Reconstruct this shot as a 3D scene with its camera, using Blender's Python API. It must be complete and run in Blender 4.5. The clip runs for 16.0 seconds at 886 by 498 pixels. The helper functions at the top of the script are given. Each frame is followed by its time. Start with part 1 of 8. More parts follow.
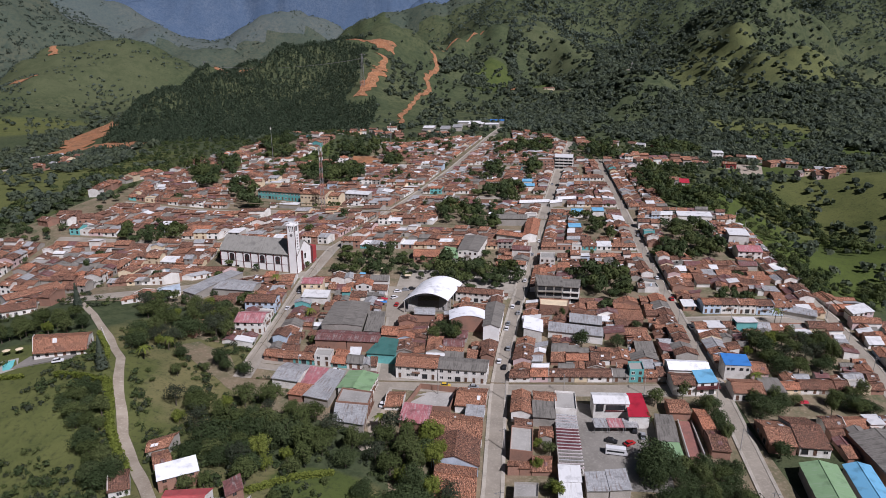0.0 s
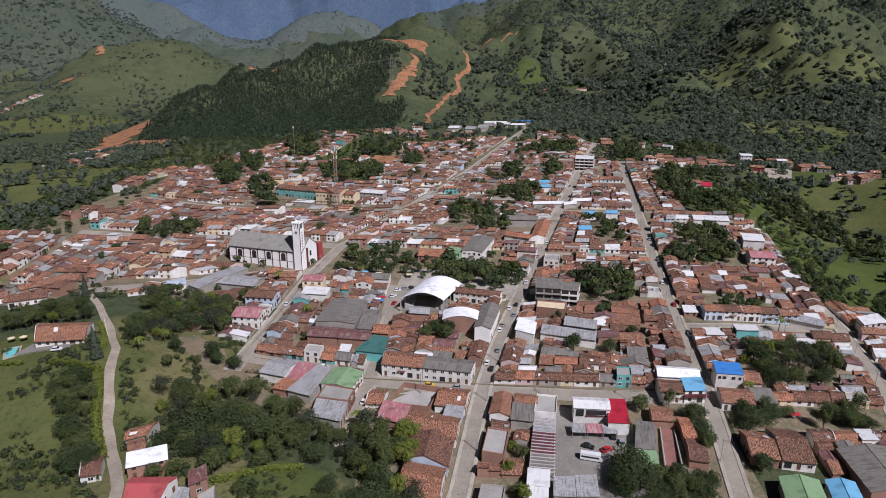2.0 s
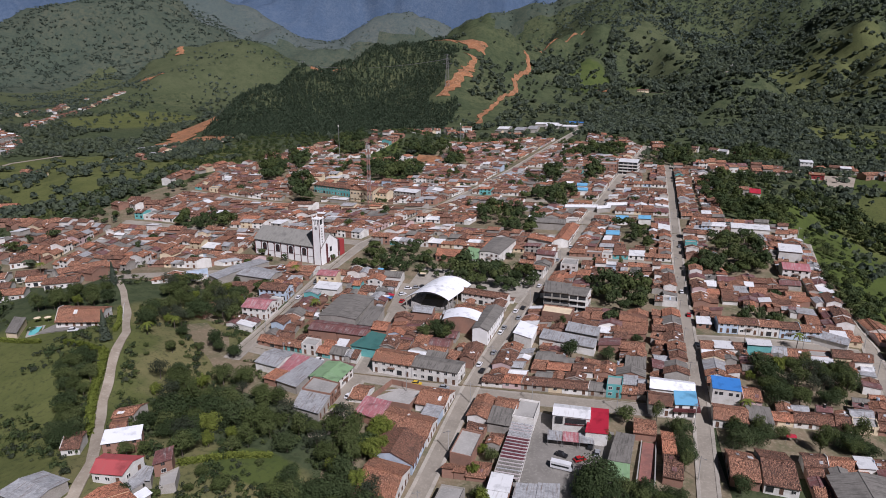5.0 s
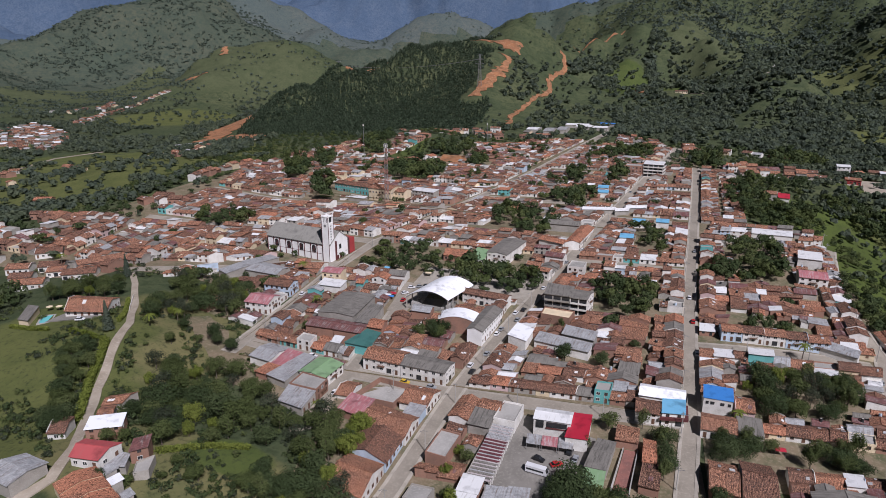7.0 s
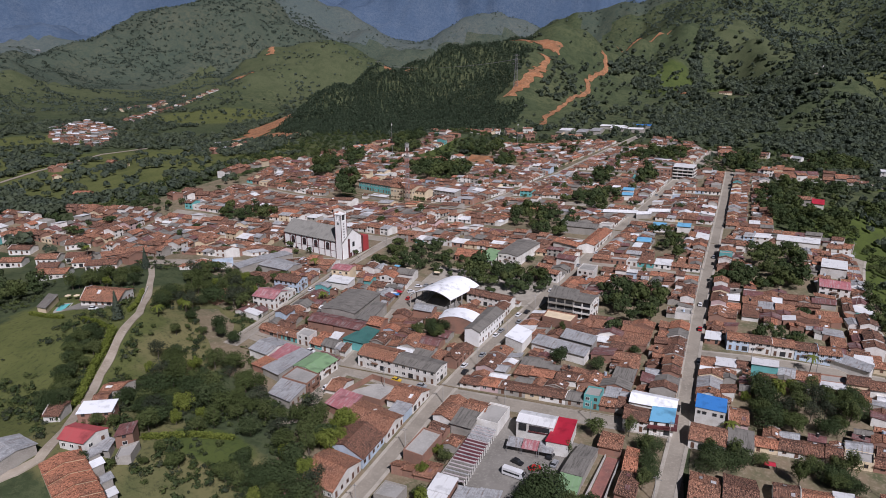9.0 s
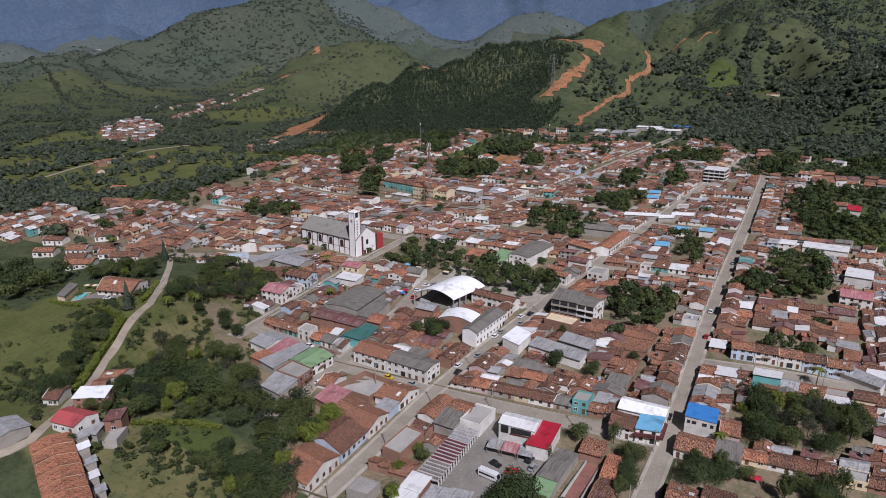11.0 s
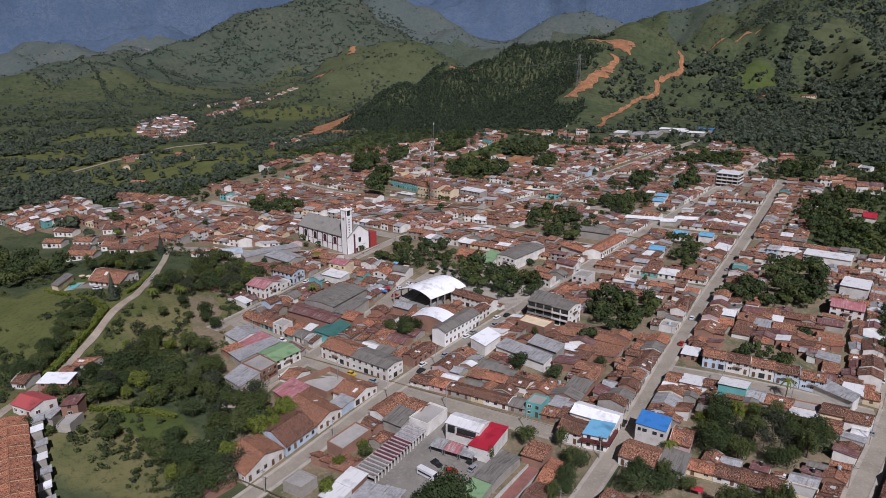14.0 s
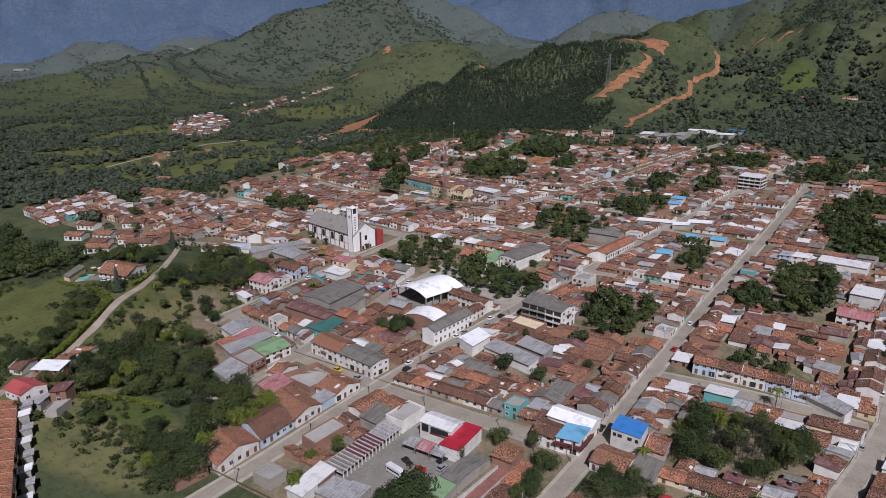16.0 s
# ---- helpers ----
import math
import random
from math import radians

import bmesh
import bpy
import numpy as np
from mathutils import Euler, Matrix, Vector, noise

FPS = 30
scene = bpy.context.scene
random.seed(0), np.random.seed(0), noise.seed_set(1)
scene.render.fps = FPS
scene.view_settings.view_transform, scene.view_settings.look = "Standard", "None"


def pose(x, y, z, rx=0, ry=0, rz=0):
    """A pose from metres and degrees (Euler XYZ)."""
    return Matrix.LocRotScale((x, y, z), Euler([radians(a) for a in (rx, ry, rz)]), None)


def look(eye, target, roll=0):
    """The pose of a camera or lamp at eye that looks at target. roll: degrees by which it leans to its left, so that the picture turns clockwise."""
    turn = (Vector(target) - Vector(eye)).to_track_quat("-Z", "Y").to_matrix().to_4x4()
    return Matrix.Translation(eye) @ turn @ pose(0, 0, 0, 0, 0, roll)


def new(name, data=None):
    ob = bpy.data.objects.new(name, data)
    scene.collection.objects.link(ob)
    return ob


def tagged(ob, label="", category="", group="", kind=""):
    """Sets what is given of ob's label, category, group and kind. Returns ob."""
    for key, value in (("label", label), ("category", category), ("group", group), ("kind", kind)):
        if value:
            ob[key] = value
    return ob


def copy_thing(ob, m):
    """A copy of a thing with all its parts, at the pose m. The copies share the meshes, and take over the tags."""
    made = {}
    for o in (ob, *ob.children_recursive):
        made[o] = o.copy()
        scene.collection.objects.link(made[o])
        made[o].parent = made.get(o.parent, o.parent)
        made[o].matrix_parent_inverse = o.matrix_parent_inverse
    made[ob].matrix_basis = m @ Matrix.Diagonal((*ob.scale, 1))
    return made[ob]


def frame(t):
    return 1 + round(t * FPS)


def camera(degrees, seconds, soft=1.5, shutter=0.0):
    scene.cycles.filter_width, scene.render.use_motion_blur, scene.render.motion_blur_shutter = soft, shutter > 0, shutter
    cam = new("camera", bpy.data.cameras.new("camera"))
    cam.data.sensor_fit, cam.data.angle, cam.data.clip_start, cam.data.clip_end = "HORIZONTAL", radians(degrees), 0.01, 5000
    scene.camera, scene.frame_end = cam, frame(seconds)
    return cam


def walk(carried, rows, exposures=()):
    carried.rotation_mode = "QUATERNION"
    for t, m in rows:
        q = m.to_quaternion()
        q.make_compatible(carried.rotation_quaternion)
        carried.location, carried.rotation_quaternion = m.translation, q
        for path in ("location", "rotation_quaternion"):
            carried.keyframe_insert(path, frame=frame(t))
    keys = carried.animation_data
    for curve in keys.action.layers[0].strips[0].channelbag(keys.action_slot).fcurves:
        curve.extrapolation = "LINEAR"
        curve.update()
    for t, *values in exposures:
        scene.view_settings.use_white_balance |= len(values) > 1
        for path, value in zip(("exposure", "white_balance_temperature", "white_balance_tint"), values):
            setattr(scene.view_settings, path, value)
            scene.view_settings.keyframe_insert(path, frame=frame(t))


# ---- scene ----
cam = camera(69.3, 16.0, soft=0.55)
METRES, EYE, TILT, LEAN, TURN = 170.0, 133.4, -17.5, 0.0, 0.0
ROWS = [
    (0.0, 0.0, 0.0, 0.0, 0.0, 0.0, -0.0),
    (0.5, 0.0316, -0.0001, -0.0003, 0.76, -0.01, -0.23),
    (1.0, 0.0628, 0.0001, -0.0003, 1.63, -0.0, -0.52),
    (1.5, 0.0945, 0.0009, -0.0001, 2.57, -0.01, -0.81),
    (2.0, 0.1256, 0.002, 0.0004, 3.51, -0.02, -1.11),
    (2.5, 0.1568, 0.0038, 0.0008, 4.46, -0.04, -1.4),
    (3.0, 0.188, 0.0062, 0.0015, 5.42, -0.06, -1.7),
    (3.5, 0.2191, 0.009, 0.0022, 6.41, -0.08, -2.0),
    (4.0, 0.2502, 0.0127, 0.0033, 7.48, -0.11, -2.34),
    (4.5, 0.281, 0.0167, 0.0046, 8.62, -0.17, -2.7),
    (5.0, 0.312, 0.0215, 0.0058, 9.77, -0.21, -3.06),
    (7.5, 0.4628, 0.0548, 0.0145, 14.52, -0.51, -4.53),
    (8.0, 0.493, 0.0622, 0.0167, 15.57, -0.59, -4.84),
    (8.5, 0.5231, 0.0702, 0.019, 16.63, -0.68, -5.15),
    (9.0, 0.553, 0.079, 0.0216, 17.68, -0.77, -5.46),
    (9.5, 0.5827, 0.0882, 0.0244, 18.73, -0.88, -5.77),
    (12.0, 0.7284, 0.1426, 0.041, 23.2, -1.39, -7.07),
    (12.5, 0.7569, 0.1542, 0.0446, 23.49, -1.42, -7.18),
    (13.0, 0.7856, 0.1661, 0.0483, 23.93, -1.48, -7.32),
    (13.5, 0.8138, 0.1781, 0.0521, 24.76, -1.6, -7.57),
    (14.0, 0.8424, 0.1907, 0.056, 25.62, -1.71, -7.81),
    (14.5, 0.8707, 0.2038, 0.0601, 26.49, -1.84, -8.05),
    (15.0, 0.8988, 0.2173, 0.0644, 27.37, -1.97, -8.3),
    (15.5, 0.9269, 0.2312, 0.0687, 28.24, -2.11, -8.54),
    (16.0, 0.9546, 0.2455, 0.0733, 29.13, -2.24, -8.77),
]
walk(cam, [(t, pose(0, 0, EYE, TILT, LEAN, TURN) @ pose(METRES * x, METRES * y, METRES * z, 90 + pitch, roll, yaw)) for t, x, y, z, yaw, pitch, roll in ROWS],
     [(0.0, -0.04, 5690, 22), (16.0, -0.25, 5690, 22)])

# ---- sky, sun and exposure ----
SUN_DIR = Vector((0.62, -0.74, 1.06)).normalized()
world = bpy.data.worlds.new("sky")
scene.world = world
world.use_nodes = True
wn = world.node_tree.nodes
sky = wn.new("ShaderNodeTexSky")
sky.sky_type, sky.sun_disc = "NISHITA", False
sky.sun_elevation = math.asin(SUN_DIR.z)
sky.sun_rotation = math.atan2(SUN_DIR.x, SUN_DIR.y)
sky.air_density, sky.dust_density = 1.0, 1.5
world.node_tree.links.new(sky.outputs[0], wn["Background"].inputs[0])
wn["Background"].inputs[1].default_value = 0.017
sun = new("sun", bpy.data.lights.new("sun", "SUN"))
sun.data.energy, sun.data.angle, sun.data.color = 5.0, radians(0.5), (1.0, 0.95, 0.87)
sun.matrix_world = look(SUN_DIR * 900, (0, 0, 0))


# ---- materials ----
def nodes_of(name):
    m = bpy.data.materials.new(name)
    m.use_nodes = True
    return m, m.node_tree.nodes, m.node_tree.links


def mixed(ns, ln, fac, a, b, kind="MIX"):
    """A colour mix; a and b are sockets or colours."""
    n = ns.new("ShaderNodeMix")
    n.data_type, n.blend_type = "RGBA", kind
    for i, v in ((0, fac), (6, a), (7, b)):
        if isinstance(v, (int, float)):
            n.inputs[i].default_value = v
        elif isinstance(v, tuple):
            n.inputs[i].default_value = (*v, 1)
        else:
            ln.new(v, n.inputs[i])
    return n.outputs[2]


def noisy(ns, ln, scale, detail=4, coords=None, rough=0.55, stretch=None):
    n = ns.new("ShaderNodeTexNoise")
    n.inputs["Scale"].default_value, n.inputs["Detail"].default_value = scale, detail
    n.inputs["Roughness"].default_value = rough
    if coords is None:
        coords = ns.new("ShaderNodeNewGeometry").outputs["Position"]
    if stretch:
        mp = ns.new("ShaderNodeMapping")
        mp.inputs["Scale"].default_value = stretch
        ln.new(coords, mp.inputs[0])
        coords = mp.outputs[0]
    ln.new(coords, n.inputs["Vector"])
    return n.outputs[0]


def ramp(ns, ln, src, lo, hi):
    n = ns.new("ShaderNodeMapRange")
    n.inputs[1].default_value, n.inputs[2].default_value = lo, hi
    ln.new(src, n.inputs[0])
    return n.outputs[0]


def own_tone(ns, ln):
    """0 to 1, one value for each object, or for each house of a joined row (attribute tone)."""
    at = ns.new("ShaderNodeAttribute")
    at.attribute_name = "tone"
    add, fr = ns.new("ShaderNodeMath"), ns.new("ShaderNodeMath")
    fr.operation = "FRACT"
    ln.new(ns.new("ShaderNodeObjectInfo").outputs["Random"], add.inputs[0])
    ln.new(at.outputs["Fac"], add.inputs[1])
    ln.new(add.outputs[0], fr.inputs[0])
    return fr.outputs[0]


def relief(ns, ln, bsdf, height, strength, dist):
    n = ns.new("ShaderNodeBump")
    n.inputs["Strength"].default_value, n.inputs["Distance"].default_value = strength, dist
    ln.new(height, n.inputs["Height"])
    ln.new(n.outputs[0], bsdf.inputs["Normal"])


def surface(name, col, dark, light, rough=0.8, metal=0.0, big=0.25, fine=3.0, vary=0.12, bump=0.2, dist=0.03):
    """Weathered plain surface: two scales of stain, a tone of its own for each object, fine relief."""
    m, ns, ln = nodes_of(name)
    b = ns["Principled BSDF"]
    n1, n2 = noisy(ns, ln, big, 5), noisy(ns, ln, fine, 4)
    c = mixed(ns, ln, ramp(ns, ln, n1, 0.40, 0.70), col, dark)
    c = mixed(ns, ln, ramp(ns, ln, n2, 0.50, 0.78), c, light)
    h = ns.new("ShaderNodeHueSaturation")
    rnd = own_tone(ns, ln)
    v = ns.new("ShaderNodeMapRange")
    v.inputs[3].default_value, v.inputs[4].default_value = 1 - vary, 1 + vary
    ln.new(rnd, v.inputs[0])
    ln.new(v.outputs[0], h.inputs["Value"])
    ln.new(c, h.inputs["Color"])
    ln.new(h.outputs[0], b.inputs["Base Color"])
    b.inputs["Roughness"].default_value, b.inputs["Metallic"].default_value = rough, metal
    relief(ns, ln, b, n2, bump, dist)
    return m


def tile_roof(name, base, worn, moss, fresh):
    """Barrel tiles in courses down the slope: UV is in metres, u along the ridge, v down the slope."""
    m, ns, ln = nodes_of(name)
    b = ns["Principled BSDF"]
    uv = ns.new("ShaderNodeUVMap").outputs[0]
    rnd = own_tone(ns, ln)
    streak = noisy(ns, ln, 1.0, 4, uv, 0.68, (2.6, 0.7, 1))
    patch = noisy(ns, ln, 0.22, 5)
    speck = noisy(ns, ln, 1.0, 3, uv, 0.75, (2.8, 1.7, 1))
    chip = noisy(ns, ln, 1.0, 2, uv, 0.7, (3.6, 2.6, 1))
    c = mixed(ns, ln, rnd, base, worn)
    c = mixed(ns, ln, ramp(ns, ln, patch, 0.46, 0.66), c, moss)
    c = mixed(ns, ln, ramp(ns, ln, speck, 0.50, 0.64), c, fresh)
    c = mixed(ns, ln, ramp(ns, ln, streak, 0.49, 0.58), c, tuple(v * 0.24 for v in worn))
    c = mixed(ns, ln, ramp(ns, ln, chip, 0.58, 0.63), c, tuple(min(1, v * 1.45) for v in fresh))
    ln.new(c, b.inputs["Base Color"])
    b.inputs["Roughness"].default_value = 0.9
    b.inputs["Specular IOR Level"].default_value = 0.2
    w = ns.new("ShaderNodeTexWave")
    w.inputs["Scale"].default_value, w.inputs["Distortion"].default_value = 0.80, 0.6
    ln.new(uv, w.inputs[0])
    w2 = mixed(ns, ln, 0.65, w.outputs[0], speck)
    relief(ns, ln, b, w2, 1.0, 0.20)
    return m


def sheet_roof(name, base, stain, rough=0.45, metal=0.35, rust=0.5, sheets=0.0):
    """Corrugated sheet in lapped lengths down the slope, with rust and dirt in streaks."""
    m, ns, ln = nodes_of(name)
    b = ns["Principled BSDF"]
    uv = ns.new("ShaderNodeUVMap").outputs[0]
    streak = noisy(ns, ln, 1.0, 4, uv, 0.6, (1.6, 0.16, 1))
    patch = noisy(ns, ln, 0.3, 4)
    c = mixed(ns, ln, ramp(ns, ln, streak, rust, rust + 0.18), base, stain)
    c = mixed(ns, ln, ramp(ns, ln, patch, 0.52, 0.75), c, tuple(0.6 * v for v in base))
    if sheets:
        bk = ns.new("ShaderNodeTexBrick")
        bk.inputs["Scale"].default_value, bk.inputs["Mortar Size"].default_value = 0.55, 0.01
        bk.inputs["Color1"].default_value, bk.inputs["Color2"].default_value = (0.45, 0.45, 0.45, 1), (1, 1, 1, 1)
        bk.inputs["Mortar"].default_value = (0.25, 0.25, 0.25, 1)
        ln.new(uv, bk.inputs[0])
        c = mixed(ns, ln, sheets, c, bk.outputs[0], "MULTIPLY")
    ln.new(c, b.inputs["Base Color"])
    b.inputs["Roughness"].default_value, b.inputs["Metallic"].default_value = rough, metal
    w = ns.new("ShaderNodeTexWave")
    w.inputs["Scale"].default_value = 1.2
    ln.new(uv, w.inputs[0])
    relief(ns, ln, b, w.outputs[0], 0.4, 0.04)
    return m


def leaves(name, a, c2, d, thin=0.20, deep=0.45, ragged=0.0):
    """Foliage; each leaf face is a spray of leaves, with gaps when ragged is above 0."""
    m, ns, ln = nodes_of(name)
    b = ns["Principled BSDF"]
    isl = ns.new("ShaderNodeNewGeometry").outputs["Random Per Island"]
    rnd = own_tone(ns, ln)
    c = mixed(ns, ln, ramp(ns, ln, isl, -0.35, 1.5), a, c2)
    c = mixed(ns, ln, ramp(ns, ln, rnd, 0.5, 1.3), c, d)
    c = mixed(ns, ln, ramp(ns, ln, rnd, 0.45, -0.3), c, tuple(deep * v for v in a))
    spray = noisy(ns, ln, ragged, 3, ns.new("ShaderNodeNewGeometry").outputs["Position"], 0.6) if ragged else None
    if ragged:
        # darker mottling paints the shade of gaps between leaves into the colour
        c = mixed(ns, ln, ramp(ns, ln, spray, 0.62, 0.38), c, tuple(0.55 * v for v in a))
    ln.new(c, b.inputs["Base Color"])
    b.inputs["Roughness"].default_value = 0.75
    b.inputs["Specular IOR Level"].default_value = 0.12
    tr, mx = ns.new("ShaderNodeBsdfTranslucent"), ns.new("ShaderNodeMixShader")
    ln.new(c, tr.inputs[0])
    mx.inputs[0].default_value = thin
    ln.new(b.outputs[0], mx.inputs[1])
    ln.new(tr.outputs[0], mx.inputs[2])
    if ragged:
        gap, cut = ns.new("ShaderNodeBsdfTransparent"), ns.new("ShaderNodeMixShader")
        ln.new(ramp(ns, ln, spray, 0.58, 0.61), cut.inputs[0])
        ln.new(mx.outputs[0], cut.inputs[1])
        ln.new(gap.outputs[0], cut.inputs[2])
        mx = cut
    ln.new(mx.outputs[0], ns["Material Output"].inputs[0])
    return m


def meadow(name, g1, g2, g3, soil, fields=(), bump=1.1, scrub=(0.034, 0.048, 0.022)):
    """Grass in three tones with bare soil; fields: (x, y, half width, half depth, two colours) of another growth."""
    m, ns, ln = nodes_of(name)
    b = ns["Principled BSDF"]
    pos = ns.new("ShaderNodeNewGeometry").outputs["Position"]
    a1, a2 = noisy(ns, ln, 0.006, 6, pos), noisy(ns, ln, 0.045, 6, pos, 0.65)
    a3, a4 = noisy(ns, ln, 0.5, 5, pos, 0.7), noisy(ns, ln, 0.018, 7, pos, 0.7)
    c = mixed(ns, ln, ramp(ns, ln, a1, 0.40, 0.62), g1, g2)
    c = mixed(ns, ln, ramp(ns, ln, a2, 0.45, 0.68), c, g3)
    a5 = noisy(ns, ln, 0.11, 8, pos, 0.78)
    c = mixed(ns, ln, ramp(ns, ln, a5, 0.49, 0.57), c, mixed(ns, ln, 0.65, c, scrub))
    for cx, cy, rx, ry, f1, f2 in fields:
        mp, ln_, add = ns.new("ShaderNodeMapping"), ns.new("ShaderNodeVectorMath"), ns.new("ShaderNodeMath")
        mp.inputs["Location"].default_value = (-cx / rx, -cy / ry, 0)
        mp.inputs["Scale"].default_value = (1 / rx, 1 / ry, 0)
        ln.new(pos, mp.inputs[0])
        ln_.operation = "LENGTH"
        ln.new(mp.outputs[0], ln_.inputs[0])
        ln.new(ln_.outputs["Value"], add.inputs[0])
        add.operation = "MULTIPLY_ADD"
        add.inputs[1].default_value = -1.0
        ln.new(a2, add.inputs[2])
        fc = mixed(ns, ln, ramp(ns, ln, a2, 0.42, 0.66), f1, f2)
        c = mixed(ns, ln, ramp(ns, ln, add.outputs[0], -0.60, -0.42), c, fc)
    c = mixed(ns, ln, ramp(ns, ln, a3, 0.52, 0.75), c, tuple(0.55 * v for v in g1))
    c = mixed(ns, ln, ramp(ns, ln, a4, 0.67, 0.74), c, soil)
    ln.new(c, b.inputs["Base Color"])
    b.inputs["Roughness"].default_value = 0.95
    b.inputs["Specular IOR Level"].default_value = 0.1
    if bump:
        relief(ns, ln, b, mixed(ns, ln, 0.5, a3, a5), 0.8, bump)
    return m


GREEN, STRAW = ((0.078, 0.100, 0.028), (0.056, 0.078, 0.023)), ((0.165, 0.150, 0.066), (0.100, 0.108, 0.044))
SUNNY = ((0.110, 0.120, 0.046), (0.084, 0.096, 0.038))
HILL = ((0.086, 0.098, 0.048), (0.062, 0.076, 0.036))
PASTURE = ((0.116, 0.126, 0.042), (0.084, 0.098, 0.032))
LUSH = ((0.082, 0.108, 0.026), (0.062, 0.084, 0.022))
FIELDS = [(262, 430, 75, 105, *LUSH), (245, 520, 60, 60, *LUSH), (360, 540, 90, 70, *PASTURE), (320, 640, 50, 30, *GREEN), (-190, 165, 75, 50, *PASTURE), (-345, 520, 70, 80, *GREEN), (-115, 245, 42, 40, *STRAW), (-100, 205, 30, 32, *STRAW), (-60, 148, 34, 22, *STRAW), (-130, 165, 46, 42, *PASTURE), (-155, 215, 40, 36, *PASTURE),
          (-45, 152, 45, 20, *STRAW), (-38, 165, 15, 9, *GREEN), (-560, 620, 130, 60, *GREEN), (-760, 1120, 130, 120, *PASTURE), (-900, 1500, 260, 150, *HILL), (150, 1300, 90, 90, *GREEN),
          (-1900, 1650, 800, 420, *HILL), (480, 1280, 120, 70, *SUNNY), (610, 1140, 130, 60, *SUNNY), (430, 850, 90, 55, *PASTURE), (265, 1560, 70, 180, *HILL), (112, 1340, 50, 120, *GREEN), (420, 760, 90, 70, *GREEN), (-148, 692, 30, 32, *GREEN), (-790, 720, 90, 90, *PASTURE), (-665, 530, 80, 70, *PASTURE), (-450, 570, 190, 190, *PASTURE)]
M_GRASS = meadow("grass", (0.068, 0.084, 0.040), (0.092, 0.102, 0.049), (0.050, 0.066, 0.034), (0.110, 0.088, 0.052), FIELDS)
# next three paint distance haze into the colour, bluer band by band
M_MID_HAZE = meadow("hazed_upland_grass", (0.072, 0.088, 0.060), (0.090, 0.098, 0.066), (0.056, 0.074, 0.054), (0.124, 0.110, 0.086), scrub=(0.042, 0.062, 0.048))
M_DOWNS_HAZE = meadow("hazed_downs", (0.090, 0.110, 0.098), (0.110, 0.122, 0.106), (0.076, 0.098, 0.092), (0.130, 0.124, 0.112), bump=0, scrub=(0.066, 0.088, 0.086))
M_FAR_HAZE = meadow("haze_blue_forest", (0.076, 0.112, 0.170), (0.096, 0.130, 0.182), (0.062, 0.096, 0.150), (0.104, 0.134, 0.176), bump=0, scrub=(0.056, 0.086, 0.134))
M_TILE = tile_roof("clay_tiles", (0.290, 0.126, 0.072), (0.215, 0.104, 0.066), (0.125, 0.070, 0.050), (0.53, 0.285, 0.178))
M_TILE_DARK = tile_roof("old_clay_tiles", (0.166, 0.080, 0.052), (0.120, 0.066, 0.048), (0.070, 0.046, 0.037), (0.37, 0.200, 0.130))
M_TILE_NEW = tile_roof("new_clay_tiles", (0.46, 0.185, 0.105), (0.38, 0.160, 0.095), (0.20, 0.098, 0.064), (0.52, 0.255, 0.150))
M_ZINC = sheet_roof("zinc_sheet", (0.46, 0.465, 0.465), (0.26, 0.21, 0.18), 0.5, 0.12, 0.50, 0.5)
M_CEMENT_ROOF = sheet_roof("fibre_cement_sheet", (0.205, 0.190, 0.165), (0.10, 0.092, 0.078), 0.9, 0.0, 0.48, 0.25)
M_CHURCH_ROOF = sheet_roof("church_roof_sheet", (0.27, 0.26, 0.23), (0.18, 0.17, 0.145), 0.85, 0.0, 0.50, 0.2)
M_RUST = sheet_roof("rusty_sheet", (0.22, 0.095, 0.085), (0.36, 0.32, 0.30), 0.7, 0.1, 0.50, 0.75)
M_MAROON_SHEET = sheet_roof("maroon_sheet", (0.125, 0.040, 0.045), (0.20, 0.10, 0.10), 0.6, 0.1, 0.55)
M_PALE_SHEET = sheet_roof("pale_worn_sheet", (0.44, 0.40, 0.39), (0.27, 0.15, 0.14), 0.6, 0.1, 0.52)
M_PINK = sheet_roof("faded_red_sheet", (0.46, 0.17, 0.18), (0.52, 0.42, 0.41), 0.6, 0.05, 0.48, 0.4)
M_RED = sheet_roof("red_sheet", (0.40, 0.022, 0.042), (0.32, 0.035, 0.05), 0.45, 0.0, 0.60)
M_WHITE_ROOF = sheet_roof("white_sheet", (0.68, 0.68, 0.67), (0.48, 0.46, 0.43), 0.6, 0.0, 0.56)
M_CLEAN_ROOF = sheet_roof("clean_white_sheet", (0.86, 0.87, 0.88), (0.80, 0.80, 0.79), 0.5, 0.0, 0.66)
M_FADED_RED = sheet_roof("faded_red_roof", (0.42, 0.085, 0.085), (0.36, 0.11, 0.10), 0.6, 0.0, 0.55)
M_GREEN_ROOF = sheet_roof("green_sheet", (0.21, 0.33, 0.17), (0.27, 0.36, 0.24), 0.6, 0.0, 0.55)
M_TEAL_ROOF = sheet_roof("teal_sheet", (0.055, 0.16, 0.14), (0.10, 0.17, 0.15), 0.6, 0.0, 0.55)
M_BLUE_ROOF = sheet_roof("blue_sheet", (0.05, 0.20, 0.52), (0.09, 0.24, 0.52), 0.5, 0.0, 0.62)
M_SKY_ROOF = sheet_roof("light_blue_sheet", (0.17, 0.42, 0.62), (0.22, 0.42, 0.56), 0.5, 0.0, 0.60)
M_WHITE = surface("white_plaster", (0.70, 0.68, 0.63), (0.50, 0.47, 0.41), (0.76, 0.74, 0.70))
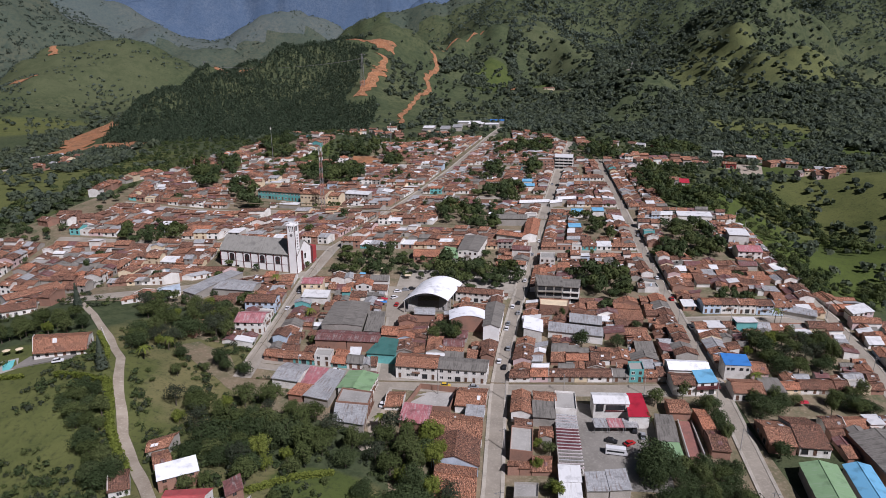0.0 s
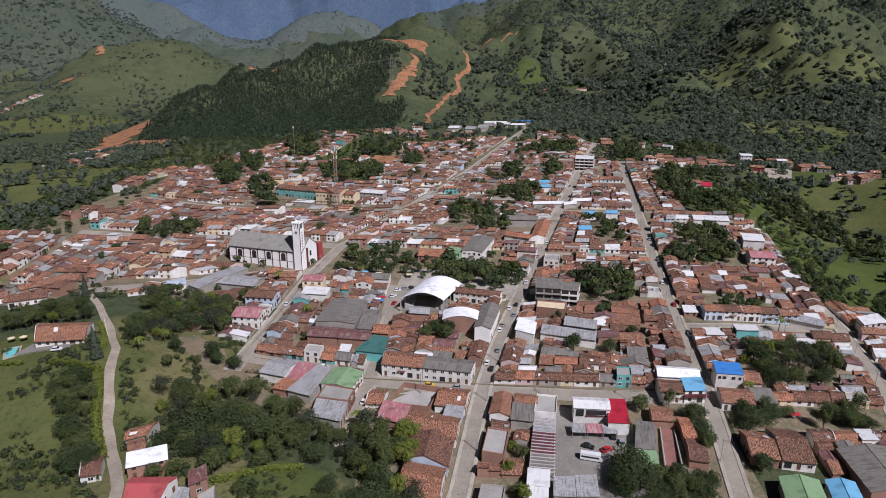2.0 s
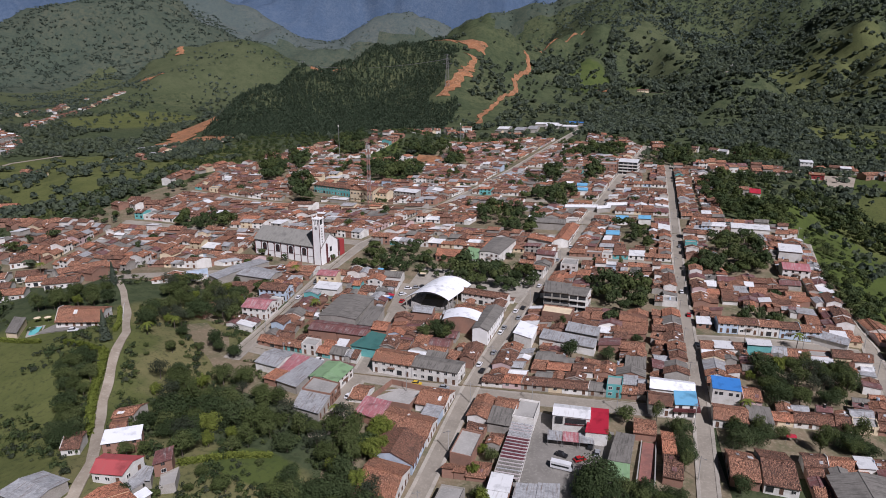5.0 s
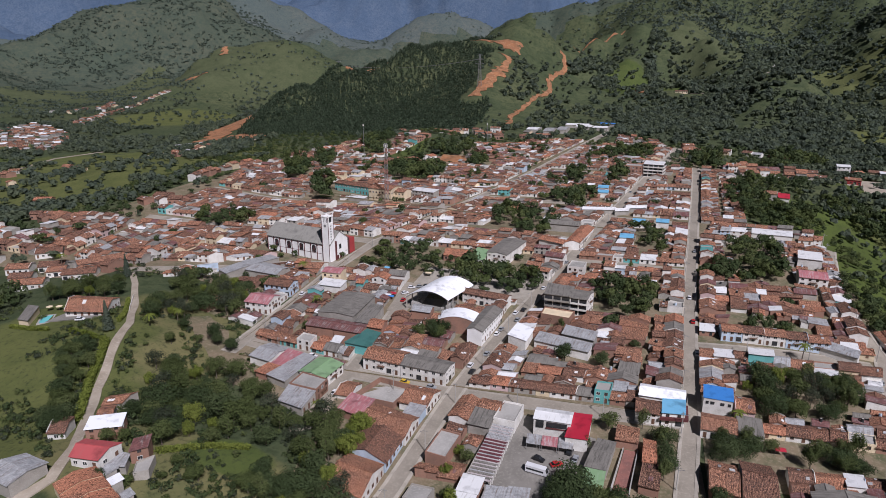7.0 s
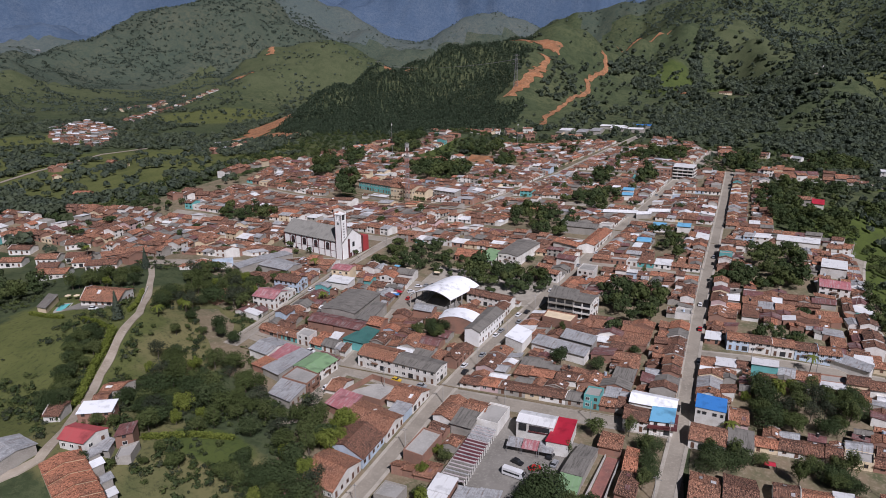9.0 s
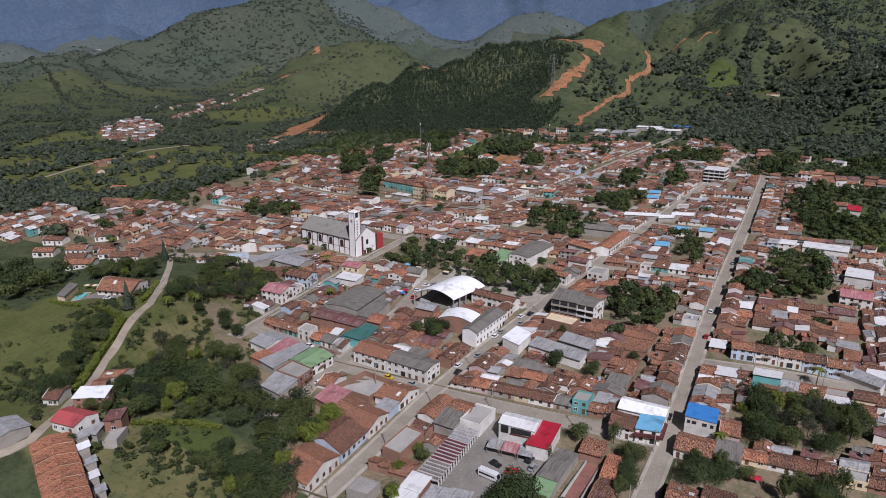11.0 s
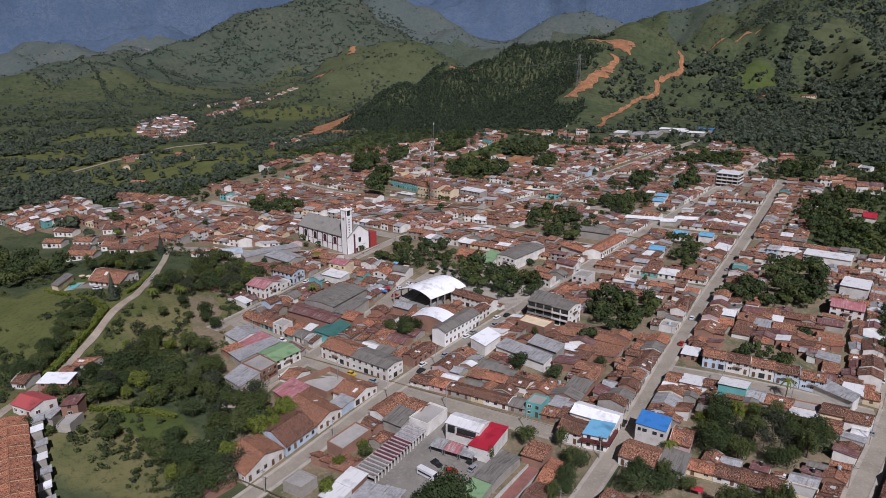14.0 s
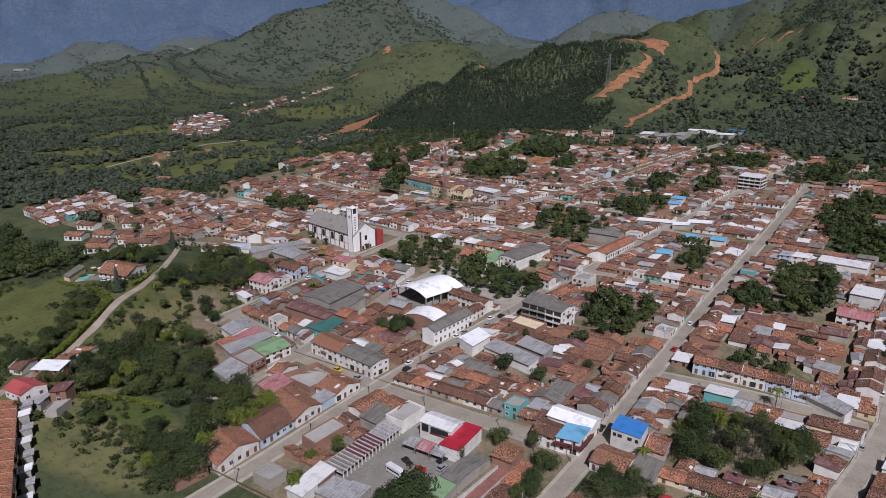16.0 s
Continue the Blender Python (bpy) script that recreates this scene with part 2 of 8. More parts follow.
M_LIME = surface("limewashed_wall", (0.84, 0.83, 0.80), (0.74, 0.72, 0.68), (0.86, 0.85, 0.83), vary=0.02)
M_CREAM = surface("cream_plaster", (0.64, 0.52, 0.34), (0.50, 0.41, 0.28), (0.68, 0.59, 0.43))
M_BRICK = surface("brick_wall", (0.29, 0.155, 0.105), (0.21, 0.125, 0.09), (0.34, 0.21, 0.15), fine=5)
M_GREY = surface("cement_render", (0.34, 0.315, 0.275), (0.24, 0.22, 0.185), (0.42, 0.39, 0.345))
M_BLUEWALL = surface("blue_plaster", (0.44, 0.53, 0.62), (0.33, 0.39, 0.45), (0.54, 0.60, 0.66))
M_TEALWALL = surface("teal_plaster", (0.13, 0.40, 0.38), (0.10, 0.30, 0.29), (0.2, 0.45, 0.42))
M_PINKWALL = surface("pink_plaster", (0.54, 0.40, 0.38), (0.42, 0.31, 0.29), (0.6, 0.47, 0.44))
M_CONCRETE = surface("concrete", (0.36, 0.345, 0.315), (0.26, 0.25, 0.225), (0.42, 0.40, 0.37), big=0.12, fine=1.4)
M_STREET = surface("street_concrete", (0.300, 0.265, 0.212), (0.215, 0.188, 0.148), (0.360, 0.320, 0.260), big=0.10, fine=1.1, vary=0.05)
M_PAVE = surface("pavement_concrete", (0.36, 0.325, 0.27), (0.26, 0.235, 0.19), (0.43, 0.385, 0.32), big=0.2, fine=2)
M_ASPHALT = surface("lot_asphalt", (0.205, 0.190, 0.165), (0.145, 0.134, 0.115), (0.265, 0.248, 0.215), big=0.09, fine=1)
M_DIRT = surface("dirt_track", (0.34, 0.29, 0.225), (0.23, 0.19, 0.14), (0.41, 0.36, 0.29), big=0.15, fine=1.2)
M_YARD = surface("yard_earth", (0.205, 0.158, 0.098), (0.085, 0.092, 0.040), (0.29, 0.235, 0.16), big=0.12, fine=0.8)
M_CLAY = surface("bare_clay", (0.330, 0.142, 0.058), (0.165, 0.085, 0.038), (0.44, 0.25, 0.135), big=0.075, fine=0.28, bump=1.0, dist=2.5)
M_REDPAVE = surface("red_paving", (0.27, 0.115, 0.09), (0.18, 0.09, 0.075), (0.33, 0.17, 0.13), big=0.3, fine=1.5)
M_DARK = surface("dark_glass", (0.03, 0.033, 0.036), (0.02, 0.02, 0.02), (0.05, 0.05, 0.055), rough=0.15)
M_WOOD = surface("painted_wood", (0.16, 0.085, 0.05), (0.10, 0.055, 0.035), (0.22, 0.13, 0.08))
M_MAROON = surface("maroon_paint", (0.10, 0.022, 0.022), (0.07, 0.02, 0.02), (0.14, 0.04, 0.035))
M_REDWALL = surface("red_plaster", (0.33, 0.035, 0.035), (0.25, 0.03, 0.03), (0.38, 0.07, 0.06))
M_STEEL = surface("galvanised_steel", (0.34, 0.34, 0.34), (0.24, 0.22, 0.21), (0.42, 0.42, 0.42), rough=0.5, metal=0.6)
M_MASTRED = surface("mast_red_paint", (0.36, 0.17, 0.14), (0.30, 0.14, 0.11), (0.42, 0.26, 0.22), rough=0.6)
M_BARK = surface("bark", (0.11, 0.085, 0.06), (0.06, 0.05, 0.035), (0.16, 0.13, 0.10), big=2, fine=9)
M_WATER = surface("pool_water", (0.16, 0.50, 0.50), (0.13, 0.45, 0.46), (0.22, 0.56, 0.55), rough=0.08, bump=0.05)
M_TYRE = surface("rubber", (0.02, 0.02, 0.02), (0.015, 0.015, 0.015), (0.03, 0.03, 0.03))
M_LEAF = leaves("leaf_green", (0.088, 0.116, 0.036), (0.150, 0.180, 0.062), (0.165, 0.186, 0.074), ragged=1.9)
M_LEAF_DARK = leaves("leaf_dark", (0.056, 0.084, 0.032), (0.112, 0.144, 0.056), (0.128, 0.152, 0.064), ragged=1.9)
# next two have haze painted in: paler, bluer leaves with lifted darks
M_LEAF_HILL_HAZE = leaves("leaf_hill_haze", (0.094, 0.122, 0.088), (0.134, 0.164, 0.114), (0.144, 0.170, 0.120), 0.50, 0.85)
M_LEAF_SCRUB_HAZE = leaves("leaf_scrub_haze", (0.110, 0.138, 0.086), (0.150, 0.180, 0.110), (0.162, 0.188, 0.116), 0.50, 0.85)
M_LEAF_LIGHT = leaves("leaf_light", (0.165, 0.205, 0.034), (0.240, 0.275, 0.058), (0.25, 0.27, 0.065), ragged=1.9)
M_LEAF_PINE = leaves("leaf_pine", (0.040, 0.062, 0.036), (0.070, 0.094, 0.052), (0.076, 0.096, 0.060), 0.28, 0.7)
# leaves of distant scrub, greyed and flattened in colour as haze would do
M_LEAF_FAR_HAZE = leaves("leaf_far_haze", (0.080, 0.106, 0.080), (0.108, 0.134, 0.100), (0.114, 0.138, 0.104), 0.36, 0.8)
M_LEAF_GREY = leaves("leaf_grey", (0.055, 0.070, 0.040), (0.095, 0.110, 0.066), (0.11, 0.12, 0.075), ragged=1.9)


# ---- lie of the land ----
def smooth(a, b, v):
    t = min(1.0, max(0.0, (v - a) / (b - a)))
    return t * t * (3 - 2 * t)


def hill(x, y, cx, cy, h, rx, ry, turn=0.0):
    dx, dy = x - cx, y - cy
    if turn:
        c, s = math.cos(turn), math.sin(turn)
        dx, dy = c * dx + s * dy, c * dy - s * dx
    e = (dx / rx) ** 2 + (dy / ry) ** 2
    return h * math.exp(-e) if e < 9 else 0.0


def folds(x, y):
    """Three scales of gullies: the nearer to nought, the deeper in one."""
    return (noise.noise(Vector((x / 210, y / 210, 1))), noise.noise(Vector((x / 75, y / 75, 5))), noise.noise(Vector((x / 520, y / 520, 9))))


def ground(x, y):
    b = 0.045 * (min(max(y, -400), 900) - 200)
    s = smooth(280, 520, -x)
    b = b * (1 - s) - s
    # swells and hollows near the town
    b += hill(x, y, -175, 245, 10, 55, 90) + hill(x, y, -265, 490, 11, 60, 110) + hill(x, y, -80, 195, -3, 30, 40) + hill(x, y, -77, 138, 17, 48, 60) + hill(x, y, -130, 215, 9, 32, 36)
    b += hill(x, y, -130, 735, 15, 48, 42) + hill(x, y, -405, 545, 9, 60, 75) + hill(x, y, -365, 340, 6, 60, 50)
    # ravine and pastures east of the outer street
    b += hill(x, y, 300, 500, -29, 62, 85) + hill(x, y, 262, 350, -14, 42, 80) + hill(x, y, 340, 720, -7, 110, 80) + hill(x, y, 395, 540, 12, 60, 55)
    b += hill(x, y, 204, 300, -4, 36, 45) + hill(x, y, 205, 418, 3, 30, 40)
    # pine hill and the clay-scarred ridges behind the town
    h = hill(x, y, -140, 1325, 116, 140, 200) + hill(x, y, -200, 1252, 3, 55, 55) + hill(x, y, -245, 1150, 52, 75, 110) + hill(x, y, -110, 1110, 33, 90, 110) + hill(x, y, -120, 985, 15, 60, 60) + hill(x, y, -300, 1120, 5, 130, 150) + hill(x, y, -420, 1080, 74, 110, 150)
    h += hill(x, y, -10, 1400, 22, 120, 150) + hill(x, y, 100, 1650, 137, 180, 170) + hill(x, y, 120, 1340, 10, 90, 120) + hill(x, y, 200, 1230, 33, 80, 90) + hill(x, y, 130, 1800, -18, 120, 120)
    # long grassy spur and the wooded ravine east of it
    h += hill(x, y, 262, 1590, 40, 60, 280, 0.232) + hill(x, y, 385, 1560, 24, 75, 230, 0.15) + hill(x, y, 320, 1330, 44, 55, 90, 0.232) + hill(x, y, 215, 1800, -14, 90, 90)
    # hills to the east, with the cross
    h += hill(x, y, 305, 1060, 60, 80, 110) + hill(x, y, 360, 930, 3, 90, 80) + hill(x, y, 620, 1120, 58, 130, 120) + hill(x, y, 740, 1180, -14, 160, 150)
    h += hill(x, y, 600, 1300, 66, 140, 130) + hill(x, y, 620, 1480, 169, 180, 170) + hill(x, y, 880, 1520, 13, 230, 230) + hill(x, y, 300, 1600, -2, 170, 170)
    h += hill(x, y, 250, 1950, 199, 230, 200) + hill(x, y, -50, 2280, 195, 330, 200) + hill(x, y, -330, 2300, 82, 160, 160) + hill(x, y, 350, 2350, 130, 330, 250)
    h += hill(x, y, 800, 2050, 299, 380, 330) + hill(x, y, 1250, 1750, 239, 380, 350) + hill(x, y, 700, 2900, 327, 500, 500)
    # pasture hill, wooded peak and grassy downs beyond the valley
    h += hill(x, y, -900, 1440, 54, 140, 150) + hill(x, y, -960, 1680, 86, 170, 150) + hill(x, y, -730, 1640, 122, 190, 170)
    h += hill(x, y, -1500, 2240, 291, 330, 330) + hill(x, y, -1750, 2330, 52, 300, 260) + hill(x, y, -1250, 2150, 81, 260, 260) + hill(x, y, -1720, 1930, 136, 200, 180)
    h += hill(x, y, -1850, 1190, 42, 230, 200) + hill(x, y, -1620, 1320, 67, 200, 200) + hill(x, y, -1880, 1600, 73, 260, 230) + hill(x, y, -2150, 1980, 103, 330, 260) + hill(x, y, -2550, 1700, 74, 420, 260) + hill(x, y, -2900, 1850, 53, 420, 300)
    h += hill(x, y, -630, 2990, 282, 330, 280) + hill(x, y, -1150, 2750, 163, 280, 240) + hill(x, y, -350, 2950, -7, 320, 260)
    h += hill(x, y, -1900, 3450, 359, 430, 350) + hill(x, y, -1750, 3850, 116, 400, 260) + hill(x, y, -2650, 2600, 170, 420, 330) + hill(x, y, -3000, 2300, 138, 400, 300)
    h += hill(x, y, -1640, 2840, 330, 260, 260) + hill(x, y, -1330, 2990, 170, 220, 170)
    r = math.hypot(x - 80, y)
    rim = smooth(4150, 4650, r)
    if rim > 0:
        rim *= 620 * (1 + 0.30 * noise.fractal(Vector((x / 900, y / 900, 3)), 1.0, 2.0, 4))
        rim *= 0.62 + 1.05 * abs(noise.noise(Vector((x / 620, y / 620, 2)))) + 0.35 * abs(noise.noise(Vector((x / 300, y / 300, 4))))
    h += rim
    if h > 1:
        # spurs and gullies
        n, n2, n3 = folds(x, y)
        near = 1 - smooth(1500, 2300, r)
        calm = 1 - hill(x, y, -110, 1130, 0.55, 130, 210) - hill(x, y, -730, 1640, 0.7, 230, 230)
        h += calm * (min(h, 95) * (0.40 * (2 * abs(n) - 0.42) + (0.12 + 0.14 * near) * (2 * abs(n2) - 0.42)) + min(h, 150) * 0.30 * (1 - 0.5 * near) * (2 * abs(n3) - 0.42))
    return b + h


def graded(lo, hi, a, b, step):
    """Coordinates from lo to hi, step apart between a and b and ever wider outside."""
    out, v = [a], a
    while v < hi:
        v += step if v < b else step + 0.017 * (v - b)
        out.append(min(v, hi))
    v = a
    while v > lo:
        v -= step + 0.017 * (a - v)
        out.insert(0, max(v, lo))
    return out


def part(name, bm, material, parent=None, label=""):
    me = bpy.data.meshes.new(name)
    bm.to_mesh(me)
    bm.free()
    for m in material if isinstance(material, (list, tuple)) else [material]:
        me.materials.append(m)
    ob = new(name, me)
    if parent:
        ob.parent = parent
    if label:
        ob["label"] = label
    return ob


def flat_mesh(name, verts, faces, material, smooth_faces=False):
    me = bpy.data.meshes.new(name)
    me.from_pydata(verts, [], faces)
    me.materials.append(material)
    if smooth_faces:
        me.polygons.foreach_set("use_smooth", [True] * len(me.polygons))
    return me


GX, GY = graded(-4700, 4700, -420, 420, 8), graded(-900, 4850, 100, 900, 8)
W = len(GX)
verts = [(x, y, ground(x, y)) for y in GY for x in GX]
HEIGHTS = np.array([v[2] for v in verts]).reshape(len(GY), W)


def land(x, y):
    """Height of the ground sheet itself, for arrays of places far off."""
    i = np.clip(np.searchsorted(GX, x) - 1, 0, W - 2)
    j = np.clip(np.searchsorted(GY, y) - 1, 0, len(GY) - 2)
    gx, gy = np.array(GX), np.array(GY)
    u, v = (x - gx[i]) / (gx[i + 1] - gx[i]), (y - gy[j]) / (gy[j + 1] - gy[j])
    return (HEIGHTS[j, i] * (1 - u) + HEIGHTS[j, i + 1] * u) * (1 - v) + (HEIGHTS[j + 1, i] * (1 - u) + HEIGHTS[j + 1, i + 1] * u) * v


# ground sheet split by distance; the outer three bands carry painted haze
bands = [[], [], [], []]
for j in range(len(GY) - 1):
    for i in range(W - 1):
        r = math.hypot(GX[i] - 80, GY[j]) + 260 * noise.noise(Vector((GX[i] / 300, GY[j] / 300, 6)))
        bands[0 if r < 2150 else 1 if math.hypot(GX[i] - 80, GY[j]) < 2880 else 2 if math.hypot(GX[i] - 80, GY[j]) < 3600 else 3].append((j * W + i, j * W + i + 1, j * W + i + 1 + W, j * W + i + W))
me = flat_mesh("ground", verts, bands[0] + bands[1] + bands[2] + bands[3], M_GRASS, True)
me.materials.append(M_MID_HAZE)
me.materials.append(M_DOWNS_HAZE)
me.materials.append(M_FAR_HAZE)
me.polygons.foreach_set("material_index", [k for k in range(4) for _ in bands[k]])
tagged(new("ground", me), "green valley floor and grassy hills rising to mountains", "ground", kind="structure")


def height(x, y):
    """The ground under a thing: exact near by, on the coarser sheet far off."""
    return ground(x, y) if -420 < x < 420 and 100 < y < 900 else float(land(x, y))


# ---- streets ----
def bend(points):
    """x of a street's middle line at y."""
    ys, xs = [p[1] for p in points], [p[0] for p in points]
    return lambda y: float(np.interp(y, ys, xs))


st_a = bend([(8, 120), (16, 172), (22, 227), (28, 262), (36, 300), (51, 362), (70, 444), (98, 556), (116, 630), (152, 760)])
st_c = bend([(-83, 240), (-80, 290), (-78, 346), (-71, 396), (-56, 431), (-37, 486), (-12, 556), (9, 622), (61, 810), (80, 872)])
st_d = bend([(99, 140), (111.5, 230), (117, 290), (124, 360), (134, 440), (148, 556), (160, 662)])
st_e = bend([(164, 170), (184, 243), (191, 267), (200.5, 306), (200, 340), (199.5, 364), (204, 395), (213, 432), (219, 452)])
st_b = bend([(-27, 205), (-24, 236), (-24, 270), (-24, 300), (-27, 325)])


def strip(name, pts, width, material, lift, label, category, step=6.0, ragged=0.0, kind="structure"):
    """A band of ground along a line, draped over the land, with a skirt for thickness."""
    line = []
    for (x0, y0), (x1, y1) in zip(pts, pts[1:]):
        n = max(1, int(math.hypot(x1 - x0, y1 - y0) / step))
        line += [(x0 + (x1 - x0) * k / n, y0 + (y1 - y0) * k / n) for k in range(n)]
    line.append(pts[-1])
    vs, fs = [], []
    for i, (x, y) in enumerate(line):
        p, q = line[max(0, i - 1)], line[min(len(line) - 1, i + 1)]
        d = Vector((q[0] - p[0], q[1] - p[1])).normalized()
        w = width / 2
        for s, k in ((-1, 1), (-1, 0), (0, 0), (1, 0), (1, 1)):
            ww = w * (1 + ragged * noise.noise(Vector((x / 17, y / 17, 7 + s))))
            px, py = x - d.y * s * ww * -1, y + d.x * s * ww * -1
            vs.append((px, py, height(px, py) + lift - 0.5 * k))
    for i in range(len(line) - 1):
        for k in range(4):
            fs.append((i * 5 + k, i * 5 + k + 1, i * 5 + 6 + k, i * 5 + 5 + k))
    ob = new(name, flat_mesh(name, vs, fs, material))
    return tagged(ob, label, category, kind=kind)


def along(f, y0, y1, step=12):
    n = max(2, int((y1 - y0) / step))
    return [(f(y0 + (y1 - y0) * i / n), y0 + (y1 - y0) * i / n) for i in range(n + 1)]


GREY_STREET = "worn grey concrete street between house fronts"
for f, y0, y1, wide in ((st_a, 110, 330, 4.9), (st_a, 330, 768, 6.8), (st_c, 236, 420, 4.9), (st_c, 420, 872, 6.2), (st_d, 130, 300, 4.9), (st_d, 300, 668, 5.0), (st_e, 170, 452, 5.6)):
    strip("road", along(f, y0, y1), wide, M_STREET, 0.32, GREY_STREET, "road")
    for s in (-1, 1):
        g = (lambda f, s, o: lambda y: f(y) + s * o)(f, s, wide / 2 + 0.6)
        strip("pavement", along(g, y0, y1), 1.25, M_PAVE, 0.47, "raised concrete footway along the house fronts", "pavement")
strip("pavement", along(st_b, 214, 325), 8.4, M_PAVE, 0.24, "raised concrete footway along the house fronts", "pavement")
strip("road", along(st_b, 206, 325), 5.4, M_STREET, 0.30, GREY_STREET, "road")
CROSS = [[(-86, 250), (-44, 243), (-24, 234), (22, 229), (72, 229), (112, 229)], [(117, 291), (194, 297)],
         [(-27, 327), (42, 322)], [(-78, 352), (-112, 343), (-152, 316), (-190, 300)],
         [(57, 392), (127, 384)], [(80, 484), (139, 478)], [(102, 570), (150, 566)], [(-53, 440), (66, 428)],
         [(-24, 522), (88, 516)], [(12, 630), (116, 628)], [(-71, 396), (-150, 404), (-250, 398)],
         [(-37, 486), (-120, 478), (-240, 470)], [(134, 447), (170, 449), (217, 449)], [(160, 664), (200, 664), (272, 664), (292, 640)]]
for c in CROSS:
    strip("pavement", c, 8.6, M_PAVE, 0.24, "raised concrete footway along the house fronts", "pavement")
    strip("road", c, 6.0, M_STREET, 0.29, GREY_STREET, "road")


# ---- builders ----
class Shell:
    """Collects faces with UVs in metres, and turns them into one mesh part."""

    def __init__(self, origin=(0, 0, 0)):
        self.o, self.v, self.f, self.uv, self.mi = Vector(origin), [], [], [], []
        self.tone = []

    def face(self, pts, uv=None, mat=0):
        n = len(self.v)
        self.v += [Vector(p) - self.o for p in pts]
        self.f.append(tuple(range(n, n + len(pts))))
        self.mi.append(mat)
        if uv is None:
            a = Vector(pts[0])
            e = (Vector(pts[1]) - a)
            e = e.normalized() if e.length > 1e-6 else Vector((1, 0, 0))
            nn = (Vector(pts[1]) - a).cross(Vector(pts[-1]) - a)
            w = nn.cross(e)
            w = w.normalized() if w.length > 1e-6 else Vector((0, 0, 1))
            uv = [((Vector(p) - a).dot(e), (Vector(p) - a).dot(w)) for p in pts]
        self.uv += list(uv)

    def prism(self, base, z0, z1, top=True, mat=0):
        """Upright walls on a base polygon (counter-clockwise), z0 to z1."""
        k = len(base)
        for i in range(k):
            p, q = base[i], base[(i + 1) % k]
            self.face([(p[0], p[1], z0), (q[0], q[1], z0), (q[0], q[1], z1), (p[0], p[1], z1)], mat=mat)
        if top:
            self.face([(p[0], p[1], z1) for p in base], mat=mat)

    def box(self, x0, y0, z0, x1, y1, z1, mat=0):
        self.prism([(x0, y0), (x1, y0), (x1, y1), (x0, y1)], z0, z1, True, mat)
        self.face([(x0, y1, z0), (x1, y1, z0), (x1, y0, z0), (x0, y0, z0)], mat=mat)

    def slab(self, a, b, c, d, thick, sag=0.0):
        """A roof slope: a-b along the eave, d-c along the ridge; with sag it is uneven, as old tiled roofs are."""
        a, b, c, d = (Vector(p) for p in (a, b, c, d))
        if sag:
            nu, nv = max(2, int((b - a).length / 1.7)), max(2, int((d - a).length / 1.9))
            off = a.x * 0.37 + a.y * 0.73
            U, V = (b - a).length, (d - a).length
            g = {}
            for i in range(nu + 1):
                for j in range(nv + 1):
                    p = a.lerp(b, i / nu).lerp(d.lerp(c, i / nu), j / nv)
                    n = noise.noise(Vector((p.x * 0.45, p.y * 0.45, p.z * 0.1))) + 0.5 * noise.noise(Vector((p.x * 1.7, p.y * 1.7, 4.0)))
                    p = p + Vector((0, 0, sag * n - sag * 1.2 * math.sin(math.pi * i / nu) * (0.4 + 0.6 * j / nv)))
                    if j == 0:
                        p += (a - d).normalized() * 0.16 * noise.noise(Vector((p.x * 2.3, p.y * 2.3, 1.0)))
                    g[i, j] = p
            for i in range(nu):
                for j in range(nv):
                    q = ((i, j), (i + 1, j), (i + 1, j + 1), (i, j + 1))
                    self.face([g[k] for k in q], [(off + U * k[0] / nu, V * (1 - k[1] / nv)) for k in q])
            dn = Vector((0, 0, -thick))
            self.ridge = [g[i, nv] for i in range(nu + 1)]
            for i in range(nu):
                for j in (0, nv):
                    p, q = g[i, j], g[i + 1, j]
                    self.face([q, p, p + dn, q + dn] if j == 0 else [p, q, q + dn, p + dn])
            for j in range(nv):
                for i in (0, nu):
                    p, q = g[i, j], g[i, j + 1]
                    self.face([p, q, q + dn, p + dn] if i == 0 else [q, p, p + dn, q + dn])
            dn2 = Vector((0, 0, -thick - sag))
            self.face([d + dn2, c + dn2, b + dn2, a + dn2])
            return
        dn = Vector((0, 0, -thick))
        u, v = (b - a).length, (d - a).length
        off = a.x * 0.37 + a.y * 0.73
        self.face([a, b, c, d], [(off, v), (off + u, v), (off + u, 0), (off, 0)])
        for p, q in ((a, b), (b, c), (c, d), (d, a)):
            self.face([q, p, p + dn, q + dn])
        self.face([d + dn, c + dn, b + dn, a + dn])

    def bar(self, p, q, r, sides=4, r2=None):
        """A thin beam or pole between two points."""
        p, q = Vector(p), Vector(q)
        r2 = r if r2 is None else r2
        ax = (q - p).normalized()
        u = ax.orthogonal().normalized()
        w = ax.cross(u)
        for i in range(sides):
            t0, t1 = 2 * math.pi * i / sides, 2 * math.pi * (i + 1) / sides
            d0, d1 = u * math.cos(t0) + w * math.sin(t0), u * math.cos(t1) + w * math.sin(t1)
            self.face([p + d0 * r, p + d1 * r, q + d1 * r2, q + d0 * r2])
        self.face([q + (u * math.cos(2 * math.pi * i / sides) + w * math.sin(2 * math.pi * i / sides)) * r2 for i in range(sides)])

    def done(self, name, materials, parent=None, label=""):
        me = bpy.data.meshes.new(name)
        me.from_pydata([tuple(v) for v in self.v], [], self.f)
        lay = me.uv_layers.new(name="UVMap")
        lay.data.foreach_set("uv", [c for p in self.uv for c in p])
        for m in materials if isinstance(materials, (list, tuple)) else [materials]:
            me.materials.append(m)
        me.polygons.foreach_set("material_index", self.mi)
        if self.tone:
            me.attributes.new("tone", "FLOAT", "FACE").data.foreach_set("value", self.tone)
        ob = new(name, me)
        if parent:
            ob.parent = parent
        if label:
            ob["label"] = label
        return ob


